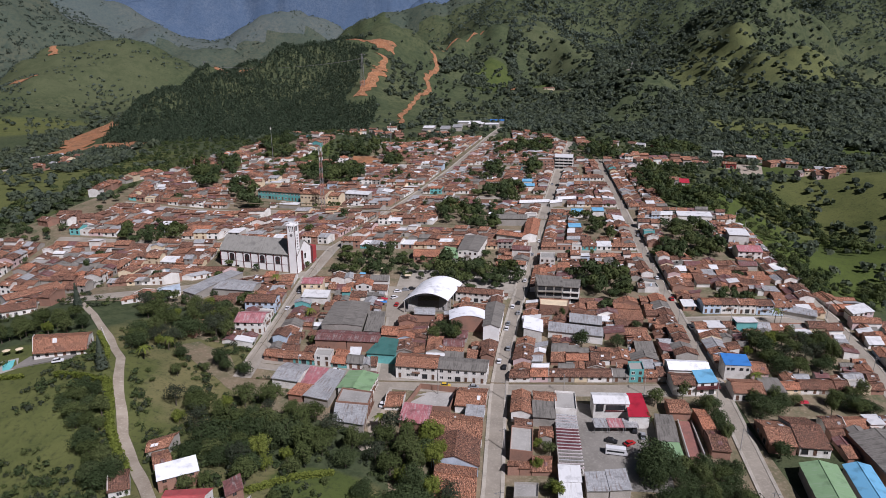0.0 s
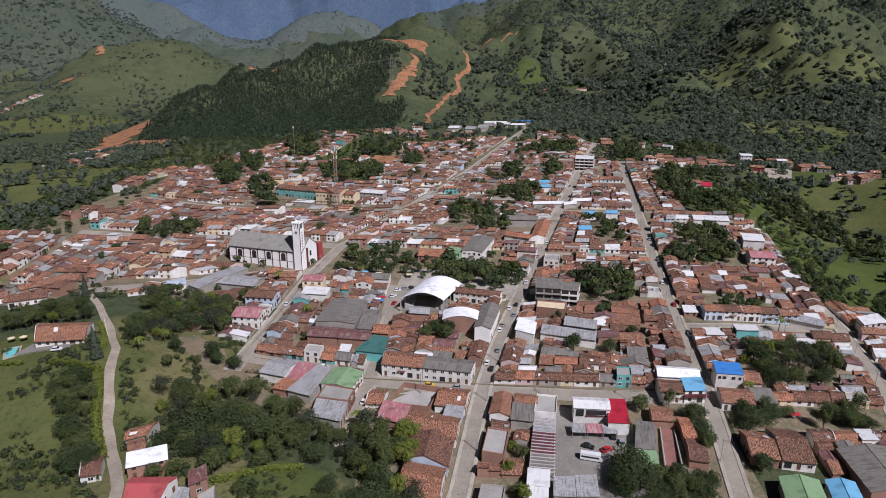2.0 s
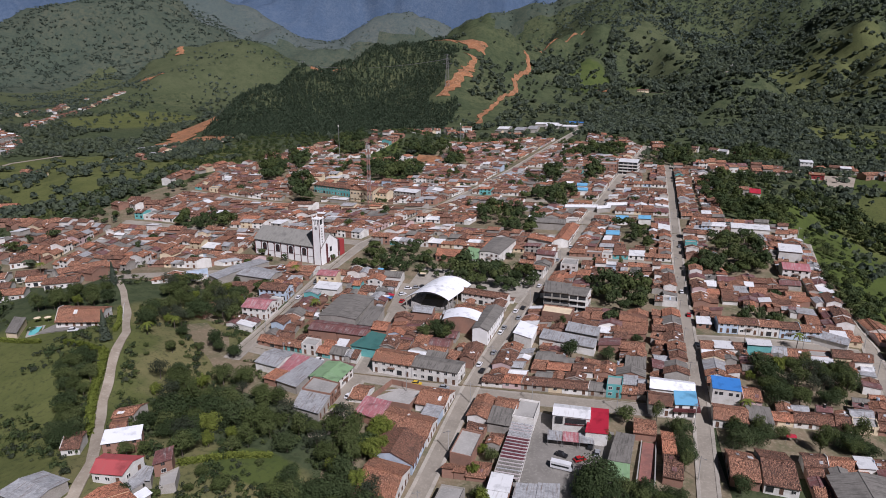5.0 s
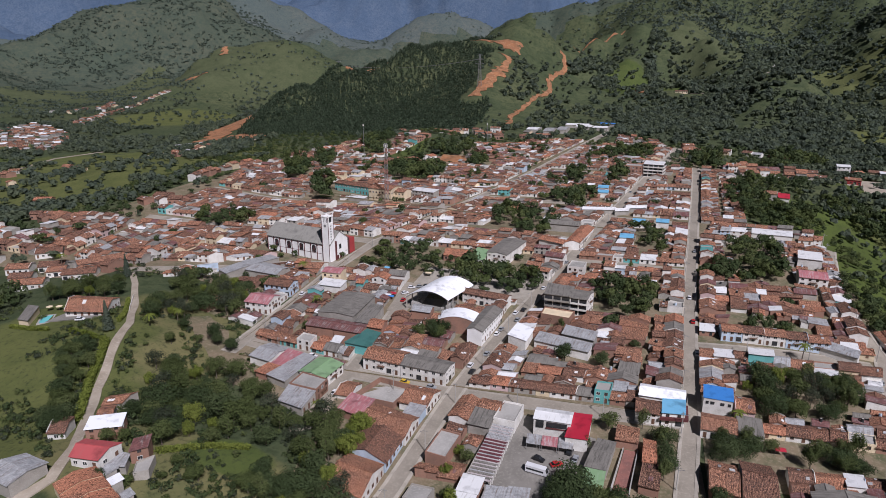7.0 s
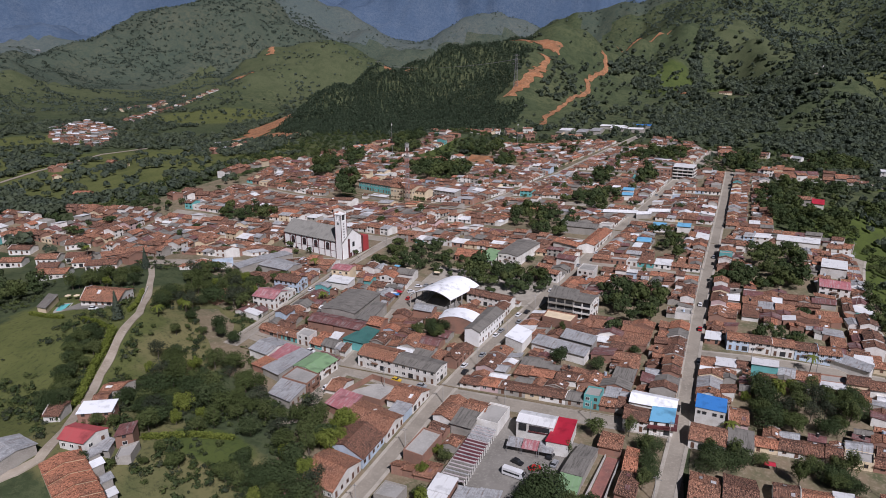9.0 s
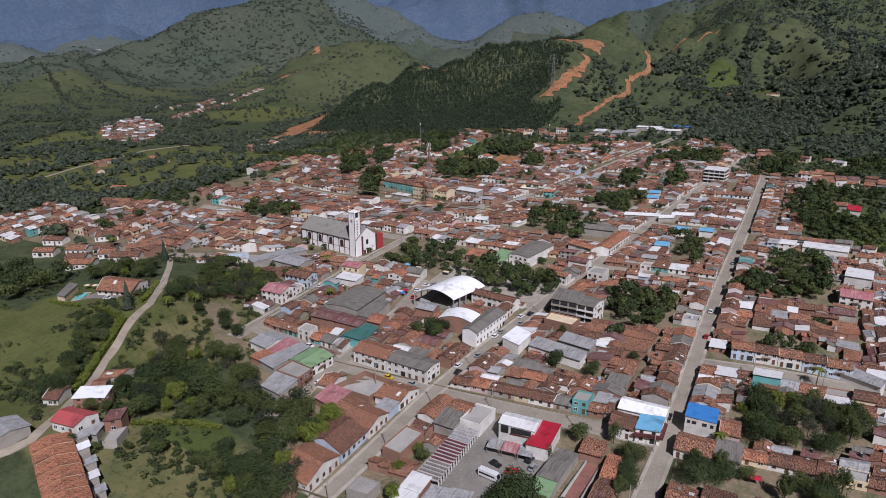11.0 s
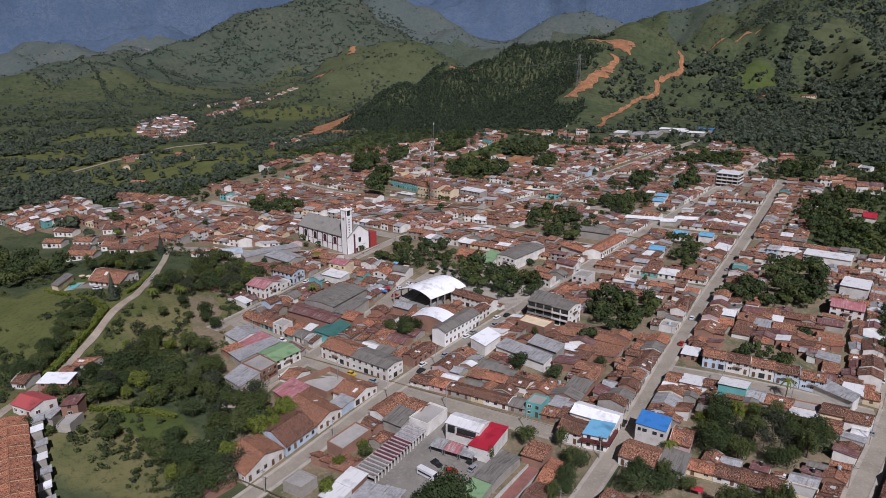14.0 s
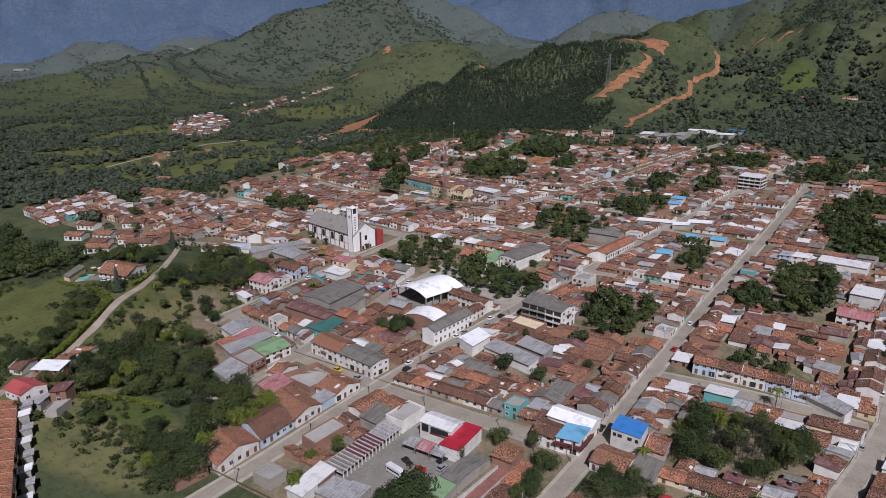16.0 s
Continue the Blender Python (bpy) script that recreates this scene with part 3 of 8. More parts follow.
class Row:
    """Houses past those that can be told apart, joined into one mesh of many materials."""

    def __init__(self):
        self.s, self.mats = Shell(), []

    def add(self, shell, mat, tone):
        if mat not in self.mats:
            self.mats.append(mat)
        n = len(self.s.v)
        self.s.v += [v + shell.o for v in shell.v]
        self.s.f += [tuple(i + n for i in f) for f in shell.f]
        self.s.uv += shell.uv
        self.s.mi += [self.mats.index(mat)] * len(shell.f)
        self.s.tone += [tone] * len(shell.f)

    def done(self, name, label):
        return tagged(self.s.done(name, self.mats), label, "houses", kind="stuff")


FAR_HOUSES = Row()


def thing(name, x, y, z, label, category, group="", turn=0.0):
    e = new(name)
    e.empty_display_size = 0.5
    e.matrix_world = pose(x, y, z, 0, 0, turn)
    return tagged(e, label, category, group)


# one window, door, shutter door and balcony, shared by all the houses
def opening_mesh(name, w, h, frame_mat, pane_mat, depth=0.10, bars=True):
    s = Shell()
    t = 0.09
    s.box(-w / 2, -depth, 0, -w / 2 + t, 0.05, h)
    s.box(w / 2 - t, -depth, 0, w / 2, 0.05, h)
    s.box(-w / 2 + t, -depth, h - t, w / 2 - t, 0.05, h)
    s.box(-w / 2 + t, -depth, 0, w / 2 - t, 0.05, t)
    if bars:
        s.box(-0.035, -depth, t, 0.035, 0.05, h - t)
    s.face([(-w / 2, -0.02, 0), (w / 2, -0.02, 0), (w / 2, -0.02, h), (-w / 2, -0.02, h)], mat=1)
    ob = s.done(name, [frame_mat, pane_mat])
    me = ob.data
    bpy.data.objects.remove(ob)
    return me


WIN = opening_mesh("window", 1.25, 1.35, M_WOOD, M_DARK)
WIN_W = opening_mesh("window", 1.5, 1.3, M_WHITE, M_DARK)
DOOR = opening_mesh("door", 1.1, 2.15, M_WOOD, M_WOOD)
GATE = opening_mesh("shutter", 2.3, 2.3, M_GREY, M_DARK, bars=False)
s = Shell()
s.box(-1.6, -1.0, 0, 1.6, 0.05, 0.14)
for k in range(9):
    s.box(-1.56 + 0.39 * k, -0.98, 0.14, -1.51 + 0.39 * k, -0.93, 0.95)
s.box(-1.6, -1.0, 0.95, 1.6, -0.92, 1.03)
ob = s.done("balcony", M_WOOD)
BALCONY = ob.data
bpy.data.objects.remove(ob)


def put_opening(me, name, parent, p, q, t, z):
    """An opening on the wall from p to q (outside to its right), t metres along it, at height z."""
    d = Vector((q[0] - p[0], q[1] - p[1])).normalized()
    ob = new(name, me)
    ob.parent = parent
    o = parent.location
    ob.matrix_basis = Matrix.LocRotScale((p[0] + d.x * t - o.x, p[1] + d.y * t - o.y, z - o.z), Euler((0, 0, math.atan2(d.y, d.x))), None)


def openings(parent, p, q, z, storeys, rng, win=None, h=2.75, shop=0.3):
    L = math.hypot(q[0] - p[0], q[1] - p[1])
    n = max(1, int(L / 2.9))
    for s_ in range(storeys):
        for i in range(n):
            t = L * (i + 0.5) / n
            if s_ == 0 and rng.random() < 0.5:
                if rng.random() < shop:
                    put_opening(GATE, "shutter", parent, p, q, t, z + 0.05)
                else:
                    put_opening(DOOR, "door", parent, p, q, t, z + 0.05)
            else:
                put_opening(win or (WIN if rng.random() < 0.6 else WIN_W), "window", parent, p, q, t, z + 0.85 + s_ * h)
        if s_ and L > 5 and rng.random() < 0.35:
            put_opening(BALCONY, "balcony", parent, p, q, L / 2, z + s_ * h + 0.02)


def mid(p, q, t=0.5):
    return (p[0] + (q[0] - p[0]) * t, p[1] + (q[1] - p[1]) * t)


def lerp4(q, u, v):
    return mid(mid(q[0], q[1], u), mid(q[3], q[2], u), v)


OCCUPIED = set()   # cells of 5 m that hold a house


def free(x, y, m=3.0):
    return not any((int((x + i) // 5), int((y + j) // 5)) in OCCUPIED for i in (-m, 0, m) for j in (-m, 0, m))


def house(fp, h, roof, wall, style="gable", rise=None, storeys=1, fronts=(), label="", category="house", group="",
          rng=random, name="house", over=0.55, win=None, z=None, shop=0.3, row=None, host=None):
    """fp: four corners, counter-clockwise. gable: ridge along the first side; shed: low at the first side."""
    cx, cy = sum(p[0] for p in fp) / 4, sum(p[1] for p in fp) / 4
    z = height(cx, cy) + 0.3 if z is None else z
    for i in range(5):
        for j in range(5):
            px, py = lerp4(fp, i / 4, j / 4)
            OCCUPIED.add((int(px // 5), int(py // 5)))
    e = host if host else None if row else thing(name, cx, cy, z, label, category, group)
    a, b, c, d = (Vector((p[0], p[1], 0)) for p in fp)
    depth = ((d - a).length + (c - b).length) / 2
    o = tuple(host.location) if host else (cx, cy, z)
    wl = Shell(o)
    zt = z + h
    rise = depth * 0.5 * 0.32 if rise is None else rise
    up = Vector((0, 0, 1))
    if style == "flat":
        wl.prism(fp, z - 1.5, zt, False)
        par = 0.65
        rf = Shell(o)
        ins = [mid(p, (cx, cy), 0.045) for p in fp]
        for i in range(4):
            p, q, r, t = fp[i], fp[(i + 1) % 4], ins[(i + 1) % 4], ins[i]
            wl.face([(p[0], p[1], zt), (q[0], q[1], zt), (q[0], q[1], zt + par), (p[0], p[1], zt + par)])
            wl.face([(q[0], q[1], zt + par), (r[0], r[1], zt + par), (t[0], t[1], zt + par), (p[0], p[1], zt + par)][::-1])
            wl.face([(r[0], r[1], zt), (t[0], t[1], zt), (t[0], t[1], zt + par), (r[0], r[1], zt + par)])
        rf.face([(p[0], p[1], zt + 0.02) for p in ins])
    else:
        side = (b - a).normalized()
        back = (d - a).normalized()
        rf = Shell(o)
        th = 0.14
        e1 = side * 0.22
        if style == "gable":
            m1, m2 = (a + d) / 2, (b + c) / 2
            k = rise / (depth / 2)
            zr, ze = zt + rise + 0.1, zt - over * k + 0.1
            o1 = back * over
            A, B, C, D = a - o1 - e1 + up * ze, b - o1 + e1 + up * ze, c + o1 + e1 + up * ze, d + o1 - e1 + up * ze
            R1, R2 = m1 - e1 + up * zr, m2 + e1 + up * zr
            sg = (0.13 if roof in (M_TILE, M_TILE_DARK) else 0.04) if row is None else 0.0
            rf.slab(A, B, R2, R1, th, sg)
            rf.slab(C, D, R1, R2, th, sg)
            if sg:
                for p, q in zip(rf.ridge, rf.ridge[1:]):
                    rf.bar(p + up * 0.03, q + up * 0.03, 0.15, 4)
            else:
                rf.bar(R1 + up * 0.02, R2 + up * 0.02, 0.16, 4)
            if roof in (M_TILE, M_TILE_DARK) and rng.random() < 0.3:
                i_ = rng.choice((0, 1))
                p, m_, q = ((a, m1, d), (b, m2, c))[i_]
                t = side * 0.1
                for s0, s1, z0_, z1_ in ((p, m_, zt, zt + rise), (m_, q, zt + rise, zt)):
                    lo = [s0 - t + up * (z0_ - 0.5), s0 + t + up * (z0_ - 0.5), s1 + t + up * (z1_ - 0.5), s1 - t + up * (z1_ - 0.5)]
                    hi = [v + up * 0.95 for v in lo]
                    wl.face(hi)
                    for k_ in range(4):
                        wl.face([lo[k_], lo[(k_ + 1) % 4], hi[(k_ + 1) % 4], hi[k_]])
            for p, q in ((a, b), (c, d)):
                wl.face([p + up * (z - 1.5), q + up * (z - 1.5), q + up * zt, p + up * zt])
            for p, m, q in ((b, m2, c), (d, m1, a)):
                wl.face([p + up * (z - 1.5), q + up * (z - 1.5), q + up * zt, m + up * (zt + rise), p + up * zt])
        else:
            k = rise / depth
            o1 = back * over
            A, B = a - o1 - e1 + up * (zt - over * k + 0.1), b - o1 + e1 + up * (zt - over * k + 0.1)
            C, D = c + o1 + e1 + up * (zt + rise + over * k + 0.1), d + o1 - e1 + up * (zt + rise + over * k + 0.1)
            rf.slab(A, B, C, D, th, 0.05 if row is None else 0.0)
            zz = (zt, zt, zt + rise, zt + rise)
            P = (a, b, c, d)
            for i in range(4):
                p, q = P[i], P[(i + 1) % 4]
                wl.face([p + up * (z - 1.5), q + up * (z - 1.5), q + up * zz[(i + 1) % 4], p + up * zz[i]])
    if style == "gable" and roof in (M_TILE, M_TILE_DARK) and rng.random() < 0.55:
        for _ in range(rng.choice((1, 1, 2))):
            u_, v_ = rng.uniform(0.15, 0.75), rng.uniform(0.2, 0.6)
            lo, hi = rng.choice((((A, B), (R1, R2)), ((D, C), (R1, R2))))
            w_ = rng.uniform(0.7, 1.6) / max(2.0, (B - A).length)
            pts = [lo[0].lerp(lo[1], u_).lerp(hi[0].lerp(hi[1], u_), v_), lo[0].lerp(lo[1], u_ + w_).lerp(hi[0].lerp(hi[1], u_ + w_), v_),
                   lo[0].lerp(lo[1], u_ + w_).lerp(hi[0].lerp(hi[1], u_ + w_), v_ + 0.3), lo[0].lerp(lo[1], u_).lerp(hi[0].lerp(hi[1], u_), v_ + 0.3)]
            pts = [p + up * 0.14 for p in pts]
            sh = Shell(o)
            (sh.slab(*pts, 0.05) if (pts[1] - pts[0]).cross(pts[3] - pts[0]).z > 0 else sh.slab(pts[1], pts[0], pts[3], pts[2], 0.05))
            mt = rng.choice((M_WHITE_ROOF, M_ZINC, M_WHITE_ROOF, M_RUST))
            if row:
                row.add(sh, mt, rng.random())
            else:
                sh.done("roof_patch", mt, e, "pale sheet patched into the tiles")
    if row:
        tone = rng.random()
        row.add(wl, wall, tone)
        row.add(rf, roof, tone)
        for i in fronts:
            p, q = fp[i], fp[(i + 1) % 4]
            L = math.dist(p, q)
            n = max(1, int(L / 3.0))
            dx, dy = (q[0] - p[0]) / L, (q[1] - p[1]) / L
            s = Shell()
            for k in range(n):
                for f in range(storeys):
                    t = L * (k + 0.5) / n
                    x, y, zz = p[0] + dx * t, p[1] + dy * t, z + f * h / storeys + (0.1 if f == 0 and k % 2 else 0.9)
                    b4 = [(x - dx * 0.6 - dy * 0.04, y - dy * 0.6 + dx * 0.04), (x - dx * 0.6 + dy * 0.06, y - dy * 0.6 - dx * 0.06),
                          (x + dx * 0.6 + dy * 0.06, y + dy * 0.6 - dx * 0.06), (x + dx * 0.6 - dy * 0.04, y + dy * 0.6 + dx * 0.04)]
                    s.prism(b4, zz, z + f * h / storeys + 2.15)
            row.add(s, M_DARK if tone < 0.6 else M_WOOD, tone)
        return None
    wl.done("rear_wall" if host else "wall", wall, e)
    rf.done("rear_roof" if host else "roof", roof, e)
    for i in fronts:
        openings(e, fp[i], fp[(i + 1) % 4], z, storeys, rng, win, h / storeys, shop)
    return e


# ---- plan of the house blocks ----
RESERVED = []      # rectangles kept for particular buildings and open ground


def keep(x0, y0, x1, y1):
    RESERVED.append((x0, y0, x1, y1))


def inside(x, y, poly):
    r = False
    for (x0, y0), (x1, y1) in zip(poly, poly[1:] + poly[:1]):
        if (y0 > y) != (y1 > y) and x < (x1 - x0) * (y - y0) / (y1 - y0) + x0:
            r = not r
    return r


FOOTPRINTS = []    # the particular buildings themselves


def taken(x, y, m=0.0):
    if any(x0 - m < x < x1 + m and y0 - m < y < y1 + m for x0, y0, x1, y1 in RESERVED):
        return True
    return any(inside(x, y, f) for f in FOOTPRINTS)


def blocked(fp):
    """Whether a plot meets kept ground or a particular building."""
    if any(taken(*lerp4(fp, u, v)) for u in (0.06, 0.35, 0.65, 0.94) for v in (0.06, 0.35, 0.65, 0.94)):
        return True
    return any(inside(*p, list(fp)) for f in FOOTPRINTS for p in f)


ROOFS = [(M_TILE, "weathered clay-tile roof", 46), (M_TILE_DARK, "dark old clay-tile roof", 38), (M_TILE_NEW, "bright clay-tile roof", 6),
         (M_CEMENT_ROOF, "grey fibre-cement roof", 5), (M_ZINC, "zinc sheet roof", 5), (M_RUST, "rusty sheet roof", 4)]
BACK_WALLS = [(M_BRICK, "bare brick", 5), (M_GREY, "grey rendered", 4), (M_WHITE, "white plastered", 2)]
FRONT_WALLS = [(M_WHITE, "white plastered", 45), (M_CREAM, "cream plastered", 8), (M_BRICK, "bare brick", 14), (M_GREY, "grey rendered", 16),
               (M_BLUEWALL, "light blue plastered", 5), (M_PINKWALL, "pink plastered", 4), (M_TEALWALL, "teal plastered", 3)]
WALLS = [(M_WHITE, "white plastered", 30), (M_CREAM, "cream plastered", 7), (M_BRICK, "bare brick", 32), (M_GREY, "grey rendered", 20),
         (M_BLUEWALL, "light blue plastered", 3), (M_PINKWALL, "pink plastered", 2), (M_TEALWALL, "teal plastered", 1)]


def pick(rng, rows):
    r = rng.random() * sum(w for *_, w in rows)
    for *v, w in rows:
        r -= w
        if r <= 0:
            return v
    return rows[0][:-1]


NEAR_Y = 292
TANKS = []
YARD_TREES = []


def plot(fp, rng, front, tall=0.25, group="town houses", lean_to=False, whole=False, host=None):
    """One row house on its plot, front side first, with lower wings behind it; or a yard."""
    if front and not whole and not blocked(fp) and math.dist(fp[1], fp[2]) > 10.5:
        k = rng.uniform(0.46, 0.66)
        host = plot([fp[0], fp[1], mid(fp[1], fp[2], k), mid(fp[0], fp[3], k)], rng, True, tall, group, False, True)
        a, b = (0.0, rng.uniform(0.5, 1.0)) if rng.random() < 0.5 else (rng.uniform(0.0, 0.5), 1.0)
        k += 0.01
        plot([lerp4(fp, a, k), lerp4(fp, b, k), lerp4(fp, b, rng.uniform(0.9, 1.0)), lerp4(fp, a, rng.uniform(0.9, 1.0))], rng, False, 0, group, True, False, host)
        return host
    cx, cy = sum(p[0] for p in fp) / 4, sum(p[1] for p in fp) / 4
    if blocked(fp):
        if not host and min(math.dist(fp[0], fp[1]), math.dist(fp[1], fp[2])) > 5.5:
            for u in (0, 0.5):
                for v in (0, 0.5):
                    plot([lerp4(fp, u + 0.01, v + 0.01), lerp4(fp, u + 0.49, v + 0.01), lerp4(fp, u + 0.49, v + 0.49), lerp4(fp, u + 0.01, v + 0.49)],
                         rng, False, 0, group, True)
        return
    roof, rl = pick(rng, ROOFS)
    wall, wlb = pick(rng, FRONT_WALLS if front else WALLS)
    two = rng.random() < tall
    st = 2 if two else 1
    h = (4.7 if two else 2.5) + rng.uniform(-0.35, 0.45)
    style = "gable"
    if lean_to:
        h, st, two = rng.uniform(1.8, 3.0), 1, False
        wall, wlb = pick(rng, BACK_WALLS)
        style = "shed" if rng.random() < 0.4 else "gable"
        if rng.random() < 0.2:
            roof, rl = rng.choice([(M_ZINC, "zinc sheet roof"), (M_CEMENT_ROOF, "grey fibre-cement roof"), (M_RUST, "rusty sheet roof"), (M_WHITE_ROOF, "white sheet roof")])
    elif rng.random() < 0.05:
        style, roof, rl = "flat", M_CONCRETE, "flat concrete terrace roof"
    elif rng.random() < 0.08:
        style, roof, rl = "shed", M_WHITE_ROOF, "white sheet roof"
    fr = []
    if front:
        for i in range(4):
            p, q = fp[i], fp[(i + 1) % 4]
            nx, ny = q[1] - p[1], -(q[0] - p[0])
            if i == 0 and (ny < -0.3 * abs(nx) or nx > 0):
                fr.append(i)
    if style == "gable":
        across = abs(fp[1][0] - fp[0][0]) < abs(fp[1][1] - fp[0][1])
        if not whole and across == (rng.random() < 0.6):
            fp, fr = fp[1:] + fp[:1], [(i - 1) % 4 for i in fr]
    label = f"{'two' if two else 'one'}-storey {wlb} house with a {rl}"
    e = house(fp, h, roof, wall, style, None if style == "gable" else rng.uniform(0.5, 1.1), st, fr, label, "house", group, rng,
              row=None if host or (cy < NEAR_Y and -125 < cx < 236) else FAR_HOUSES, host=host)
    if rng.random() < 0.10:
        TANKS.append((cx, cy, ground(cx, cy) + 0.3 + h + 1.0 + (0 if style == "flat" else 0.5)))
    return e


def block(q, rng, tall=0.25, inner=0.93, rows=(1, 1, 1, 1), green=0.05):
    """Row houses round a block q (SW, SE, NE, NW), lower roofs, yards and trees inside it."""
    w = (math.dist(q[0], q[1]) + math.dist(q[3], q[2])) / 2
    l = (math.dist(q[1], q[2]) + math.dist(q[0], q[3])) / 2
    dw, dl = min(14.5, w * 0.5) / w, min(13.5, l * 0.5) / l
    g = 0.0025

    def quad(u0, v0, u1, v1):
        gu, gv = 0.06 / w, 0.06 / l
        return [lerp4(q, u0 + gu, v0 + gv), lerp4(q, u1 - gu, v0 + gv), lerp4(q, u1 - gu, v1 - gv), lerp4(q, u0 + gu, v1 - gv)]

    def cuts(length, a, b, lo=4.6, hi=9.8):
        out, t = [a], a
        while t < b - 1e-6:
            t += rng.uniform(lo, hi) / length
            out.append(t if b - t > 4.5 / length else b)
            if out[-1] == b:
                break
        return out

    vs = cuts(l, dl if rows[0] else 0, (1 - dl) if rows[2] else 1)
    if rows[0]:
        us = cuts(w, 0, 1)
        for a, b in zip(us, us[1:]):
            plot(quad(a, 0, b, dl * rng.uniform(0.86, 1.0)), rng, True, tall)
    if rows[2]:
        us = cuts(w, 0, 1)
        for a, b in zip(us, us[1:]):
            f = quad(a, 1 - dl, b, 1)
            plot([f[2], f[3], f[0], f[1]], rng, True, tall)
    if rows[3]:
        for a, b in zip(vs, vs[1:]):
            f = quad(0, a, dw * rng.uniform(0.84, 1.0), b)
            plot([f[3], f[0], f[1], f[2]], rng, True, tall)
    if rows[1]:
        vs = cuts(l, dl if rows[0] else 0, (1 - dl) if rows[2] else 1)
        for a, b in zip(vs, vs[1:]):
            f = quad(1 - dw * rng.uniform(0.84, 1.0), a, 1, b)
            plot([f[1], f[2], f[3], f[0]], rng, True, tall)
    u0, u1, v0, v1 = dw * 1.02 * rows[3], 1 - dw * 1.02 * rows[1], dl * 1.02 * rows[0], 1 - dl * 1.02 * rows[2]
    if (u1 - u0) * w > 4 and (v1 - v0) * l > 4:
        vs = cuts(l, v0, v1, 5, 9)
        for a, b in zip(vs, vs[1:]):
            us = cuts(w, u0, u1, 5, 10)
            for c, d in zip(us, us[1:]):
                r = rng.random()
                f = quad(c, a, d - (d - c) * rng.uniform(0, 0.1), b - (b - a) * rng.uniform(0, 0.12))
                if r < inner:
                    k = rng.randrange(4)
                    plot(f[k:] + f[:k], rng, False, 0, lean_to=True)
                elif r < inner + green:
                    m_ = mid(f[0], f[2])
                    if not taken(*m_, 1.5):
                        YARD_TREES.append(m_)
    n = max(2, int(l / 10))
    k = max(2, int(w / 10))
    s = Shell()
    for i in range(k):
        for j in range(n):
            pts = [lerp4(q, x / k, y / n) for x, y in ((i, j), (i + 1, j), (i + 1, j + 1), (i, j + 1))]
            s.face([(p[0], p[1], ground(*p) + 0.2) for p in pts])
    tagged(s.done("yard", M_YARD), "bare earth and weedy yards between the houses", "yard", kind="structure")


def between(f, g, y0, y1, off0=3.8, off1=3.8):
    """A block between two streets; the streets widen in the farther town."""
    if y0 > 385:
        off0, off1 = 5.0 if f is st_a else 4.1, 5.0 if g is st_a else 4.1
    return [(f(y0) + off0, y0), (g(y0) - off1, y0), (g(y1) - off1, y1), (f(y1) + off0, y1)]


# ---- particular buildings ----
SR = random.Random(3)


def special(fp, h, roof, wall, label, style="gable", rise=None, storeys=1, fronts=(), name="house", category="house", **kw):
    """A building of its own, whose ground is kept free of row houses. fp: SW, SE, NE, NW."""
    FOOTPRINTS.append(list(fp))
    return house(fp, h, roof, wall, style, rise, storeys, fronts, label, category, rng=SR, name=name, **kw)


def decks(e, p, q, storeys, h, rail=M_WHITE):
    """Balconies along a front from p to q on every floor, with dark openings behind."""
    d = Vector((q[0] - p[0], q[1] - p[1])).normalized()
    n = Vector((d.y, -d.x))
    L = math.dist(p, q)

    def at(t, o):
        return (p[0] + d.x * t + n.x * o, p[1] + d.y * t + n.y * o)
    z0 = e.location.z
    for f in range(storeys):
        z = z0 + f * h
        for k in range(max(1, int(L / 4.2))):
            w = L / max(1, int(L / 4.2))
            s = Shell(e.location)
            s.prism([at(k * w + 0.35, -0.02), at(k * w + 0.35, 0.05), at((k + 1) * w - 0.35, 0.05), at((k + 1) * w - 0.35, -0.02)], z + 0.35, z + h - 0.5)
            s.done("window", M_DARK, e)
        if f:
            s = Shell(e.location)
            s.prism([at(0.1, 0.06), at(0.1, 1.1), at(L - 0.1, 1.1), at(L - 0.1, 0.06)], z - 0.12, z + 0.1)
            s.prism([at(0.1, 1.0), at(0.1, 1.12), at(L - 0.1, 1.12), at(L - 0.1, 1.0)], z + 0.1, z + 0.9)
            s.done("balcony", rail, e)


def turned(fp, k=1):
    return fp[k:] + fp[:k]


def patch(name, poly, material, lift, label, category, step=5.0):
    """A flat piece of ground laid over the land: four corners."""
    q = poly
    k = max(1, int(math.dist(q[0], q[1]) / step))
    n = max(1, int(math.dist(q[1], q[2]) / step))
    s = Shell()
    for i in range(k):
        for j in range(n):
            pts = [lerp4(q, x / k, y / n) for x, y in ((i, j), (i + 1, j), (i + 1, j + 1), (i, j + 1))]
            s.face([(p[0], p[1], ground(*p) + lift) for p in pts])
    for p, r in zip(q, q[1:] + q[:1]):
        s.face([(r[0], r[1], ground(*r) + lift), (p[0], p[1], ground(*p) + lift), (p[0], p[1], ground(*p) - 0.5), (r[0], r[1], ground(*r) - 0.5)])
    return tagged(s.done(name, material), label, category, kind="structure")


